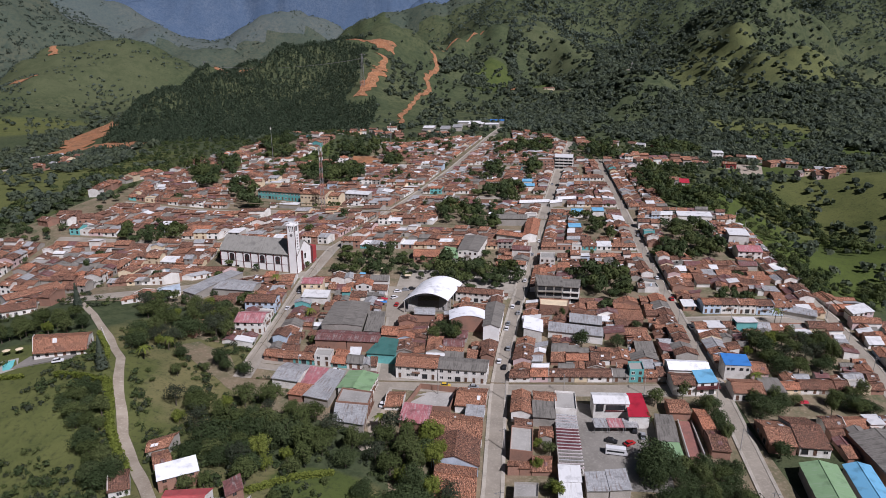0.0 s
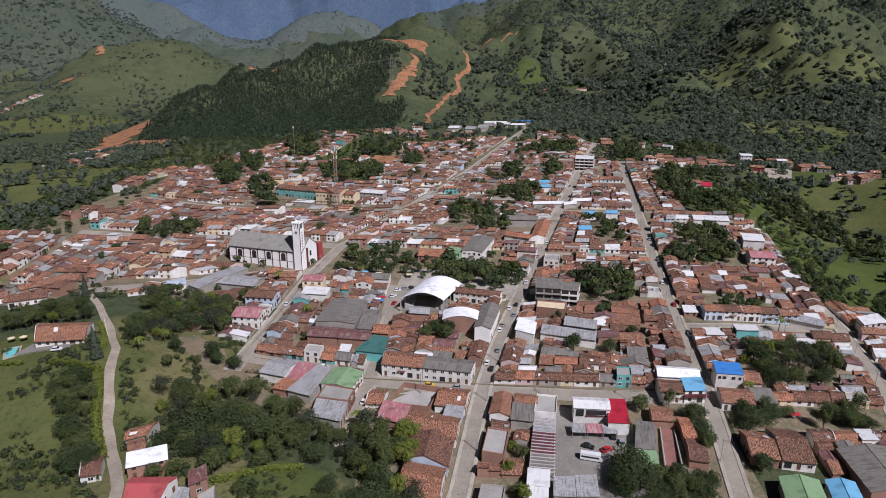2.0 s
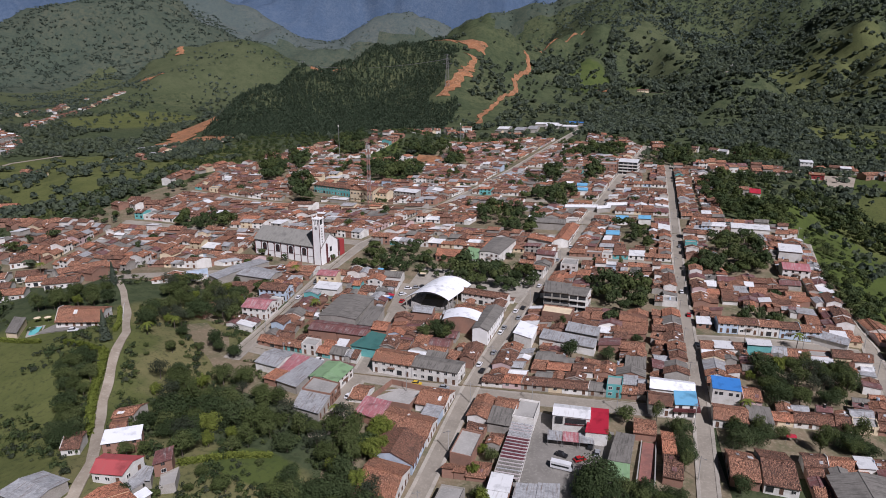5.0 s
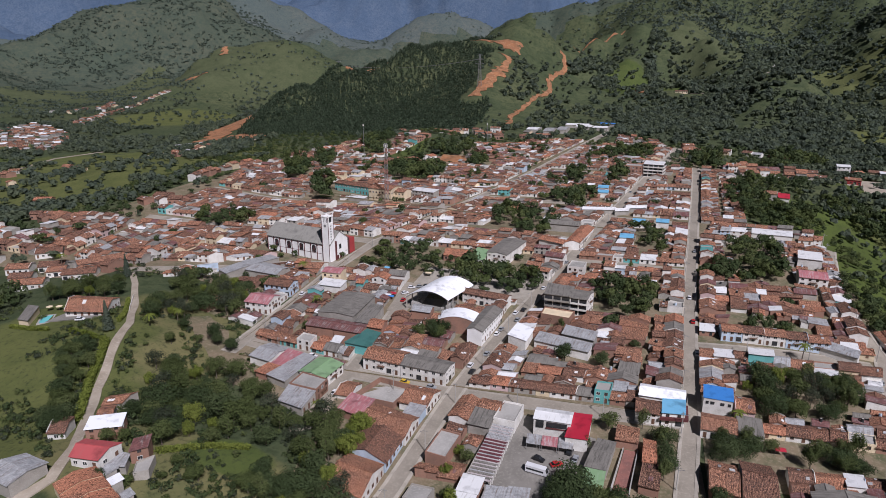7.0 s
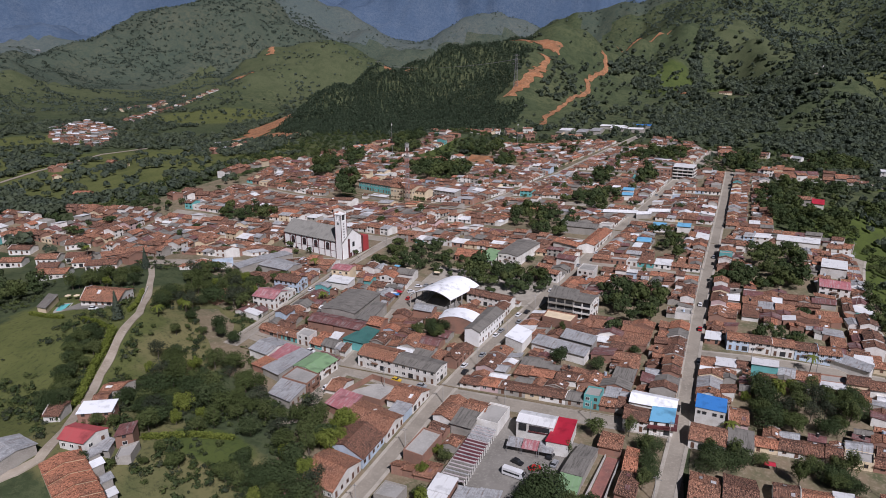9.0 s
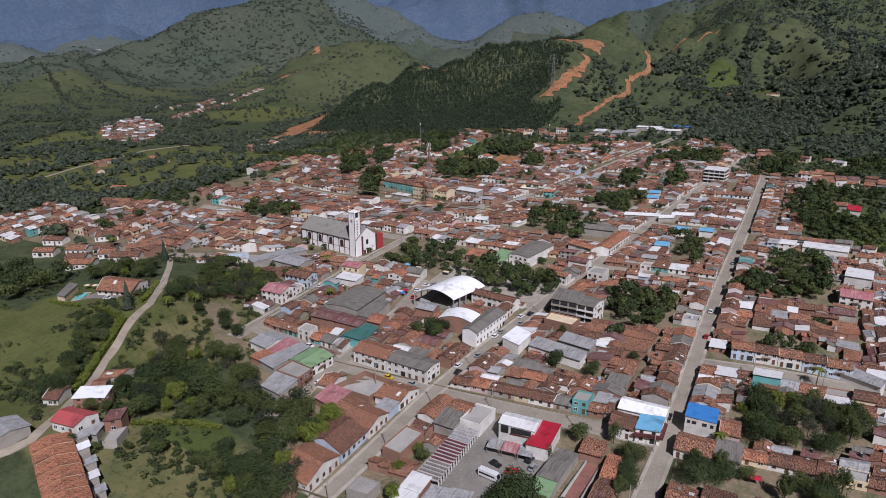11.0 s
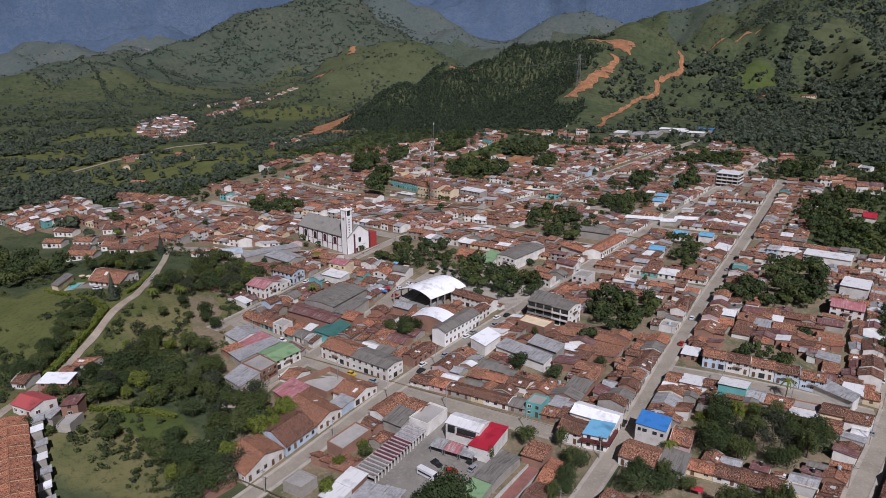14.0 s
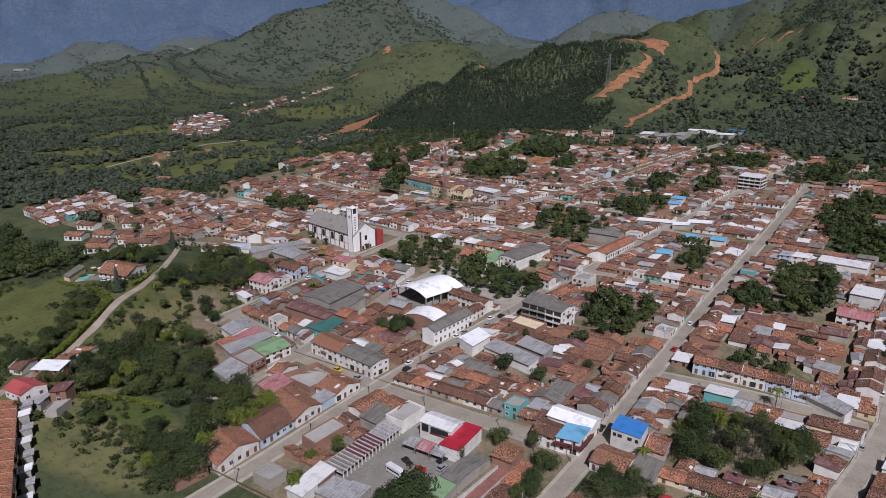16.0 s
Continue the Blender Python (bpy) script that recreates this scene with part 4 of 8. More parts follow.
# depot
patch("pavement", [(40, 172), (74, 170), (78, 212), (50, 221)], M_ASPHALT, 0.36, "stained grey asphalt of the depot yard", "yard")
keep(44, 168, 68, 222)
e = special([(56, 209.5), (69, 209), (69.5, 216.5), (56.5, 217)], 6.6, M_WHITE_ROOF, M_WHITE, "white two-storey depot office with a white curved roof",
            storeys=2, rise=0.9, name="depot_office", category="building", over=0.3)
s = Shell(e.location)
z0 = e.location.z
s.box(60.6, 209.05, z0 + 3.9, 67.8, 209.25, z0 + 5.9)
s.done("window", M_DARK, e)
s = Shell(e.location)
s.box(57.0, 209.1, z0 + 3.4, 59.6, 209.35, z0 + 6.0)
s.done("window", M_DARK, e)
s = Shell(e.location)
s.box(60.4, 208.9, z0 + 3.3, 68.2, 209.4, z0 + 3.7)
s.done("string_course", M_MAROON, e)
special([(67.5, 203.5), (75, 203.5), (76, 218), (69.8, 218)], 4.8, M_RED, M_WHITE, "shed with a bright red sheet roof", "shed", 0.9, name="red_shed", category="shed", over=0.3)
for x0, x1, m, nm in ((54.5, 59.5, M_ZINC, "grey"), (59.7, 65.2, M_PINK, "faded red"), (65.4, 70.5, M_ZINC, "grey")):
    z = ground(62, 203) + 0.3
    e = thing("canopy", (x0 + x1) / 2, 203, z, f"open canopy with a {nm} sheet roof on steel posts", "canopy")
    s = Shell(e.location)
    s.slab((x0, 200.2, z + 2.7), (x1, 200.2, z + 2.7), (x1, 205.3, z + 3.3), (x0, 205.3, z + 3.3), 0.12)
    s.done("roof", m, e)
    for x in (x0 + 0.2, x1 - 0.2):
        for y in (200.6, 205.0):
            s = Shell(e.location)
            s.box(x - 0.07, y - 0.07, z - 0.5, x + 0.07, y + 0.07, z + 2.75)
            s.done("post", M_STEEL, e)
patch("pavement", [(83.6, 185), (88.2, 185), (91.6, 207.6), (87.6, 208)], M_REDPAVE, 0.5, "long strip paved in worn dull red beside the depot sheds", "pavement")
for p, q in (((83.1, 185), (87.2, 208)), ((88.7, 185), (92.0, 207.6))):
    z = ground(*mid(p, q, 0.5)) + 0.3
    e = thing("yard_wall", *mid(p, q, 0.5), z, "low pale plastered wall along the red paved strip", "wall", turn=math.degrees(math.atan2(q[1] - p[1], q[0] - p[0])))
    s = Shell()
    L = math.dist(p, q) / 2
    s.box(-L, -0.12, -1.2, L, 0.12, 1.3)
    s.done("masonry", M_WHITE, e)
    s = Shell()
    s.box(-L, -0.18, 1.3, L, 0.18, 1.4)
    s.done("coping", M_CONCRETE, e)
special([(74.6, 191.6), (81.4, 191), (84.6, 207.5), (78.6, 208.5)], 3.2, M_CEMENT_ROOF, M_GREY, "long low shed with a dark grey sheet roof", "gable", 0.8, name="depot_shed", category="shed", over=0.3)
special([(74.4, 183), (80.4, 182.6), (81.2, 190.4), (74.6, 191)], 3.0, M_GREEN_ROOF, M_GREY, "low shed with a faded green sheet roof", "shed", 0.6, name="depot_shed", category="shed", over=0.2)
special([(91.4, 187), (97.4, 186), (98.8, 198), (93.2, 198.6)], 3.2, M_TILE_DARK, M_BRICK, "long brick shed with an old tile roof", rise=0.9, name="depot_shed", category="shed")
special([(93, 199), (97.4, 199), (98, 211), (94, 212)], 3.0, M_TILE_NEW, M_BRICK, "small brick house with a tan tile roof", rise=0.8)
special([(84.4, 209), (92, 208.6), (92.6, 217), (85.4, 218)], 3.2, M_TILE, M_BRICK, "low house with a worn tile roof beside the red shed", rise=0.9)
patch("yard", [(113, 196), (178, 200), (180, 227), (115, 226)], M_YARD, 0.22, "shaded bare earth under street trees", "yard")
special([(-136, 313), (-128, 308), (-113, 341), (-121, 345)], 4.0, M_ZINC, M_GREY, "long shed with a pale grey sheet roof below the church", "gable", 0.8, name="long_shed", category="shed", over=0.3)
# row of open stalls
FOOTPRINTS.append([(38, 178.5), (46.3, 178), (49.4, 207.5), (41.5, 208.5)])
z = ground(44, 193) + 0.3
e = thing("stall_row", 44, 193, z, "long row of open stalls under patched rusty sheet roofs", "stalls")
for k in range(34):
    t0, t1 = k / 34, (k + (0.92 if k % 2 else 0.86)) / 34
    a, b = mid((38, 178.5), (41.5, 208.5), t0), mid((46.3, 178), (49.4, 207.5), t0)
    c, d = mid((46.3, 178), (49.4, 207.5), t1), mid((38, 178.5), (41.5, 208.5), t1)
    zz = ground(44, a[1]) + 0.3 + (0.16 if k % 2 else 0.0)
    s = Shell(e.location)
    s.slab((*a, zz + 2.75), (*b, zz + 2.65), (*c, zz + 2.80), (*d, zz + 2.90), 0.08)
    s.done("roof_sheet", (M_MAROON_SHEET if 11 <= k < 25 else M_CEMENT_ROOF if k < 11 else M_ZINC) if k % 2 else (M_PALE_SHEET if SR.random() < 0.8 else M_ZINC), e)
    if k % 2:
        s = Shell(e.location)
        s.box(b[0] - 0.45, b[1] - 0.15, zz - 0.7, b[0] - 0.15, b[1] + 0.15, zz + 2.7)
        s.done("post", M_WHITE, e)
s = Shell(e.location)
s.prism([(37.8, 178.4), (38.1, 178.4), (41.6, 208.4), (41.3, 208.4)], z - 2, z + 2.75)
s.done("back_wall", M_GREY, e)
special([(41.5, 209), (49.4, 208), (51.2, 220.5), (43.5, 221.5)], 4.2, M_CONCRETE, M_WHITE, "low store with a flat pale concrete roof", "flat", name="store", category="store")
special([(33, 205), (41, 204), (42, 213), (34, 214.5)], 4.0, M_CEMENT_ROOF, M_GREY, "house under a grey sheet roof beside the stalls", "shed", 0.8)
special([(25.2, 208), (32.6, 206.5), (34, 222), (27.6, 223)][1:] + [(25.2, 208)], 3.8, M_TILE, M_WHITE, "one-storey corner house with a broad clay-tile roof", fronts=(2,))
special([(34.4, 215), (43, 214), (43.6, 221.6), (35.2, 222.6)], 3.8, M_TILE, M_WHITE, "one-storey house with a clay-tile roof beside the store")
special([(22.5, 185.5), (30, 184), (32, 198.5), (24.6, 200)], 3.6, M_CONCRETE, M_BRICK, "brick shed with a pale flat roof", "flat")
special([(26, 201), (32, 200), (32.8, 204.8), (26, 206.5)], 2.8, M_TILE_DARK, M_BRICK, "small brick house with a dark tile roof")
special([(21.5, 163.5), (29, 163.5), (30, 170), (22.5, 170.5)], 3.2, M_CONCRETE, M_GREY, "small cement house with a flat concrete roof", "flat")
special([(36.8, 171), (43.6, 170.5), (44.3, 177), (37.5, 177.6)], 3.8, M_WHITE_ROOF, M_BRICK, "brick shed with a white sheet roof", "shed", 0.7)
special([(35.5, 164), (42.6, 163.6), (43.2, 170), (36.4, 170.4)], 3.2, M_WHITE_ROOF, M_WHITE, "shed with a white sheet roof", "shed", 0.5)
special([(44.8, 167), (51.5, 167), (52, 175), (45.5, 174.5)], 3.4, M_ZINC, M_GREY, "shed with a bluish zinc sheet roof", "shed", 0.6)
special([(51.9, 167), (58.5, 167.4), (58.8, 176), (52.4, 175.4)], 3.6, M_ZINC, M_GREY, "shed with a bluish zinc sheet roof beside the depot yard", "shed", 0.6)
# south of the near cross street, west of the long street
special([(4.5, 213.5), (15.8, 212), (17.8, 224.8), (6.5, 226)], 3.3, M_TILE, M_WHITE, "corner house with weathered clay-tile roof", fronts=(1,))
special([(8.2, 206.6), (14.6, 205.6), (15.6, 211.8), (9, 212.8)], 3.2, M_ZINC, M_BLUEWALL, "small house with a pale blue sheet roof", "shed", 0.6)
special([(-5.5, 197), (13.4, 192.5), (14.6, 205.2), (-3.5, 210)], 3.3, M_TILE, M_WHITE, "long house with a clay-tile roof along the street", fronts=(1,))
special([(-4, 181), (11.4, 177.2), (12.6, 192), (-2.4, 196)][1:] + [(-4, 181)], 3.5, M_TILE_DARK, M_BLUEWALL, "house with a dark clay-tile roof on a stepped plinth", fronts=(0,))
special([(-3, 163), (9.6, 160), (11, 176.5), (-2.4, 179.6)], 3.5, M_TILE, M_WHITE, "gabled house with blue eaves and a clay-tile roof", fronts=(1, 0))
special([(-5, 150), (4, 148), (6.5, 158.5), (-4, 161.5)], 3.0, M_RUST, M_BRICK, "small house with a patched red sheet roof", "shed", 0.7)
special([(-16, 203), (-5.6, 199.6), (-4.2, 210), (-14.6, 212.4)], 3.6, M_PINK, M_BRICK, "shed with a faded pink sheet roof", "shed", 0.9, name="shed", category="shed")
special([(113, 161), (124, 160), (128, 178), (117, 179)][1:] + [(113, 161)], 4.6, M_GREEN_ROOF, M_GREY, "long depot shed with a dull green sheet roof", rise=1.3, name="depot_shed", category="shed")
special([(127, 160), (135, 160), (139, 178), (131, 178.6)][1:] + [(127, 160)], 4.4, M_SKY_ROOF, M_GREY, "long depot shed with a pale blue sheet roof", rise=1.1, name="depot_shed", category="shed")
special([(141, 172), (158, 172), (160, 196), (142, 194)][1:] + [(141, 172)], 5.0, M_CEMENT_ROOF, M_BRICK, "big brick warehouse with a dark sheet roof", rise=1.6, name="warehouse", category="warehouse")
# walled yard
FOOTPRINTS.append([(-15, 213), (4, 211), (6, 227), (-9, 230)])
z = ground(-5, 220) + 0.3
e = thing("walled_yard", -5, 220, z, "roofless brick-walled yard with a pale concrete floor", "yard")
Y4 = [(-14.5, 214.6), (2.4, 212.4), (5.8, 227), (-9, 230)]
for p, q in zip(Y4, Y4[1:] + Y4[:1]):
    d = Vector((q[0] - p[0], q[1] - p[1])).normalized()
    n = (d.y * 0.13, -d.x * 0.13)
    s = Shell(e.location)
    s.prism([(p[0] + n[0], p[1] + n[1]), (q[0] + n[0], q[1] + n[1]), (q[0] - n[0], q[1] - n[1]), (p[0] - n[0], p[1] - n[1])], z - 1, z + 2.6)
    s.done("wall", M_BRICK, e)
s = Shell(e.location)
s.face([(p[0], p[1], z + 0.1) for p in Y4])
s.done("floor_slab", M_CONCRETE, e)
# west of the short street
special([(-41, 222), (-29, 219), (-26.4, 232.5), (-38, 235.6)][1:] + [(-41, 222)], 4.6, M_GREEN_ROOF, M_WHITE, "two-storey house with a faded green sheet roof", rise=1.0, storeys=2, fronts=(0,))
special([(-40, 211.2), (-27.6, 209.2), (-26.8, 218), (-39, 221)], 4.6, M_CONCRETE, M_BRICK, "brick house with a flat beige roof", "flat", storeys=2, fronts=(1,))
special([(-39.5, 201), (-28.4, 198), (-27.8, 208.6), (-40, 210.6)], 3.4, M_ZINC, M_GREY, "garage with a silvery zinc sheet roof", "shed", 0.8, name="garage", category="garage", fronts=(1,))
special([(-53.5, 218), (-43.6, 214.4), (-41.6, 222), (-39, 235), (-46, 237)][0:2] + [(-40, 235), (-46.4, 237)], 3.6, M_ZINC, M_GREY, "long shed with a bluish zinc sheet roof", "shed", 0.9)
special([(-56.5, 226.6), (-49.8, 225), (-47.2, 237.4), (-55, 239)], 3.6, M_PINK, M_BRICK, "shed with a faded red sheet roof", "shed", 0.8)
special([(-60, 220), (-54.6, 218.6), (-51, 224.6), (-57.6, 226.2)], 3.2, M_TILE_NEW, M_BRICK, "small brick house with an orange tile roof", "shed", 0.7)
special([(-69, 231), (-58, 228), (-55.2, 241), (-66, 243.6)], 3.8, M_ZINC, M_WHITE, "shed with a striped zinc sheet roof", rise=1.2)
special([(-38, 236.4), (-27, 233), (-26.8, 236), (-37.6, 239.4)], 2.8, M_RUST, M_GREY, "lean-to with a rusty sheet roof", "shed", 0.4)
# north of the near cross street
special([(-56.6, 274), (-38, 272.6), (-37, 301.4), (-54.4, 302)][1:] + [(-56.6, 274)], 5.8, M_CEMENT_ROOF, M_GREY, "big market hall with a dark grey sheet roof", rise=0.8, name="market_hall", category="hall")
special([(-57.4, 262), (-43.4, 261), (-42.4, 270.6), (-57, 272)], 5.0, M_RUST, M_BRICK, "warehouse with a rusty striped sheet roof", rise=1.0)
special([(-43, 261), (-29, 259.6), (-28, 268.6), (-42, 270.4)], 5.0, M_RUST, M_BRICK, "warehouse with a patched rusty sheet roof", rise=1.0)
special([(-33, 251), (-20.4, 249), (-20.2, 262), (-27.6, 264.6)], 4.4, M_TEAL_ROOF, M_TEALWALL, "house with a dark teal sheet roof", "shed", 0.8)
special([(-36.4, 271), (-28.4, 270), (-28.4, 290), (-36, 291)], 4.6, M_CEMENT_ROOF, M_GREY, "shed with a grey sheet roof beside the hall", "shed", 1.0)
special([(-28, 266), (-20.6, 265), (-20.8, 274), (-28, 275)], 5.6, M_TILE_NEW, M_BRICK, "brick house with a small orange tile roof", storeys=2)
special([(-19.6, 238.4), (-2.4, 236), (-1.4, 247), (-18.6, 249.6)], 5.6, M_TILE, M_WHITE, "two-storey white house with teal ground floor and tile roof", storeys=2, fronts=(0, 3), win=WIN_W)
special([(-2.2, 236), (17.6, 233.2), (19.4, 242.6), (-1.2, 246)], 5.8, M_CEMENT_ROOF, M_WHITE, "two-storey white corner building with a grey sheet roof", rise=0.9, storeys=2, fronts=(0, 1), win=WIN_W)
special([(18.5, 271), (25.6, 269.5), (30.6, 297), (22.5, 299.5)][1:] + [(18.5, 271)], 6.6, M_CEMENT_ROOF, M_LIME, "long white two-storey building with a grey pitched roof", rise=1.3, storeys=2, fronts=(0,), win=WIN_W, name="long_building", category="building")
special([(7, 314.6), (30.6, 309.6), (32.2, 316.4), (7.4, 322)], 5.4, M_TILE_DARK, M_WHITE, "two-storey white house with a dark tile roof round a court", storeys=2, fronts=(0,), win=WIN_W)
special([(24.4, 300.6), (29.4, 299.4), (31, 309), (25.6, 310)][1:] + [(24.4, 300.6)], 5.0, M_TILE_DARK, M_WHITE, "white street wing with a dark tile roof", storeys=2, fronts=(0,))
special([(8, 294), (22, 292), (23, 299.6), (8.4, 301.6)], 4.4, M_TILE, M_CREAM, "low house with a long clay-tile roof")
special([(-14, 290), (-4, 289), (-4, 297), (-14, 298)], 4.4, M_ZINC, M_BRICK, "brick house with a grey zinc roof by the plaza", rise=1.0)
e = special([(49.4, 313), (62, 311.6), (63.6, 323), (50, 326)], 9.4, M_CEMENT_ROOF, M_GREY, "three-storey grey apartment building with dark sheet roof", "shed", 0.9, 3, (), name="apartment_building", category="building")
decks(e, (49.4, 313), (62, 311.6), 3, 3.1, M_GREY)
e = special([(62.2, 311.6), (70.6, 310.4), (73.4, 321.4), (63.8, 323)], 9.2, M_CEMENT_ROOF, M_WHITE, "three-storey pale apartment building with a hipped grey roof", "gable", 1.2, 3, (1,), name="apartment_building", category="building", win=WIN_W)
decks(e, (62.2, 311.6), (70.6, 310.4), 3, 3.05)
special([(49, 300.4), (63, 297.6), (65, 307), (50, 309.4)], 3.8, M_CREAM, M_BRICK, "brick shell with a flat ochre roof", "flat")
special([(37.4, 272), (45.4, 269), (47.4, 282.4), (40, 286)][1:] + [(37.4, 272)], 5.0, M_CLEAN_ROOF, M_WHITE, "white store with a bright white sheet roof", "shed", 0.7, name="store", category="store")
special([(49, 273.4), (73, 267), (74.4, 273.6), (50.6, 281)], 4.0, M_ZINC, M_WHITE, "long store with a grey zinc sheet roof", "shed", 0.8, name="store", category="store")
special([(60.6, 282), (75, 278), (76.4, 285), (62, 289.4)], 4.2, M_ZINC, M_GREY, "shed with a blue-grey sheet roof", "shed", 0.9)
special([(93, 236.6), (109.4, 235.4), (110.4, 243.4), (94, 245)], 5.0, M_CLEAN_ROOF, M_WHITE, "white store with a white pitched sheet roof", rise=1.3, fronts=(1,))
e = special([(100.6, 225.2), (108.6, 226), (109.4, 234.6), (101.4, 233.6)], 5.6, M_SKY_ROOF, M_WHITE, "two-storey corner house with a light blue roof and dark balcony", "shed", 0.5, 2, (0, 1), name="corner_house")
s = Shell(e.location)
s.prism([(99.8, 224.0), (109.8, 225), (110.6, 235), (109.4, 235), (108.7, 226), (100.4, 225.3)], e.location.z + 2.8, e.location.z + 3.8)
s.done("balcony", M_MAROON, e, "dark red wooden balcony")
special([(91.4, 226), (100, 225.2), (100.8, 234), (92, 235.4)], 4.6, M_TILE_DARK, M_WHITE, "two-storey house with a dark tile roof", storeys=2, fronts=(0,))
e = special([(116, 236.6), (126, 235.6), (126.8, 243), (116.8, 244.2)], 7.0, M_BLUE_ROOF, M_WHITE, "white two-storey building with a bright blue sheet roof", "shed", 1.3, name="blue_roofed_building", category="building", over=0.2)
for x0, x1 in ((116.8, 117.8), (118.4, 121.2), (121.8, 123.4), (124.4, 125.4)):
    s = Shell(e.location)
    yy = 236.6 - (x0 - 116) * 0.1
    s.box(x0, yy - 0.14, e.location.z + 4.5, x1, yy + 0.02, e.location.z + 5.7)
    s.done("window", M_DARK, e)
special([(112.5, 190), (121, 188.6), (122.6, 203.4), (114, 205)], 3.2, M_TILE, M_BRICK, "low brick house with a clay-tile roof by the southern street", fronts=(3,))
special([(122, 188.4), (132, 187), (133, 206), (123.8, 207)], 3.2, M_TILE_DARK, M_WHITE, "low white house with an old clay-tile roof", fronts=(0,))
special([(113.6, 221.6), (125.4, 220.4), (126.6, 231), (115, 232)], 3.6, M_TILE, M_WHITE, "house with a weathered clay-tile roof by the corner", fronts=(0,))
special([(126, 222), (134, 221), (135, 231), (127, 232)], 3.4, M_CEMENT_ROOF, M_GREY, "house with a dark grey sheet roof", "shed", 0.8)
special([(127.4, 236.6), (134, 236), (134.6, 246), (128, 247)], 3.4, M_TILE, M_PINKWALL, "house with a clay-tile roof and red trim")
special([(167.4, 304), (185.4, 293), (188, 298), (171, 311.6)], 3.6, M_ZINC, M_WHITE, "long house with a pale zinc sheet roof", "shed", 0.7)
for k in range(5):
    x = 131.5 + 9.1 * k
    special([(x, 299.2 + 0.02 * x - 2), (x + 8.9, 299.4 + 0.02 * x - 2), (x + 8.9, 307.6 + 0.02 * x - 2), (x, 307.4 + 0.02 * x - 2)], 5.0, M_TILE_DARK if k % 2 else M_TILE,
            M_WHITE if k in (1, 2) else M_BLUEWALL, "two-storey white and blue house with a tile roof", storeys=2, fronts=(0,), win=WIN_W)
special([(187, 402), (199.4, 400), (202, 412.6), (190, 415)], 5.6, M_WHITE_ROOF, M_WHITE, "house with a bright white sheet roof by the outer street", "shed", 0.8)
special([(181.5, 375), (195.4, 373), (196.6, 385), (183, 387)], 5.6, M_PINK, M_WHITE, "two-storey white house with a faded pink roof", storeys=2, fronts=(0,))
special([(208, 300), (215, 302), (216, 310), (208.6, 308)], 5.6, M_WHITE_ROOF, M_WHITE, "two-storey white house with a white sheet roof", "shed", 0.6, 2, (0,))
special([(216, 304), (222, 305), (222, 314), (216.6, 312)], 5.6, M_WHITE_ROOF, M_PINKWALL, "two-storey house with a white sheet roof", "shed", 0.6, 2, (0,))
special([(-98, 276.6), (-84.4, 275.8), (-84.2, 288), (-97, 289)], 5.6, M_PINK, M_WHITE, "two-storey white house with a faded red roof", storeys=2, fronts=(0, 1))
special([(-76, 321.6), (-64.6, 321.4), (-65, 330.6), (-76, 330.4)], 6.8, M_PINK, M_CREAM, "three-storey narrow building with a pink roof", storeys=2, rise=0.9, fronts=(0,))
special([(-73.6, 311), (-60, 310), (-60, 318.6), (-73.6, 319.6)], 3.8, M_WHITE_ROOF, M_WHITE, "low store with a white sheet roof", "shed", 0.5)
special([(-100, 300), (-84.6, 299), (-84.4, 309), (-99, 310)], 5.6, M_TILE_DARK, M_BLUEWALL, "two-storey house with blue balconies and tile roof", storeys=2, fronts=(0, 1))
special([(-122, 318), (-100, 314), (-99, 326), (-118, 332)], 4.6, M_ZINC, M_GREY, "long warehouse with a grey zinc roof below the church", rise=1.3)
special([(0.5, 362), (9, 361.6), (7.6, 383), (1.6, 383)][1:] + [(0.5, 362)], 5.4, M_GREEN_ROOF, M_WHITE, "white building with a faded green roof by the park", "shed", 1.0, 2, (3,))
special([(9, 373), (21, 370), (29, 402), (15, 405)][1:] + [(9, 373)], 6.4, M_CEMENT_ROOF, M_WHITE, "large white hall with a grey sheet roof", rise=0.8, storeys=2, fronts=(3,), name="hall", category="hall")
special([(-18, 372), (-2, 371), (-2, 384), (-18, 385)], 3.4, M_TILE_NEW, M_BRICK, "low brick house with an orange tile roof by the park", fronts=(0,))
special([(36, 413), (52, 405), (57, 412), (40, 420)], 4.2, M_TILE_NEW, M_WHITE, "long house with a bright clay-tile roof round a court")
special([(53, 406), (62, 408), (70, 447), (61, 449)][1:] + [(53, 406)], 4.2, M_TILE_NEW, M_WHITE, "long street house with a bright clay-tile roof", fronts=(0,))
special([(38, 444), (60, 443), (61, 453), (39, 454)], 5.0, M_CEMENT_ROOF, M_GREY, "two-storey grey house at the back of a court")
for x, y, w in ((60, 494, 24), (92, 504, 15), (84, 494, 10)):
    special([(x, y - 4), (x + w, y), (x + w + 1, y + 6), (x + 1, y + 2)], 3.4, M_WHITE_ROOF, M_GREY, "store with a bright white pitched roof", rise=1.1, name="store", category="store")
for x, y in ((96, 463), (112, 466), (87, 427), (70, 540), (70, 556)):
    special([(x, y), (x + 8.5, y), (x + 9, y + 6), (x + 0.5, y + 6)], 4.2, M_SKY_ROOF, M_WHITE, "house with a light blue sheet roof", "shed", 0.8)
special([(57.6, 362), (66.6, 361), (68, 371.6), (59.6, 373)], 5.6, M_CONCRETE, M_WHITE, "two-storey white house with a flat roof", "flat", storeys=2, fronts=(0,))
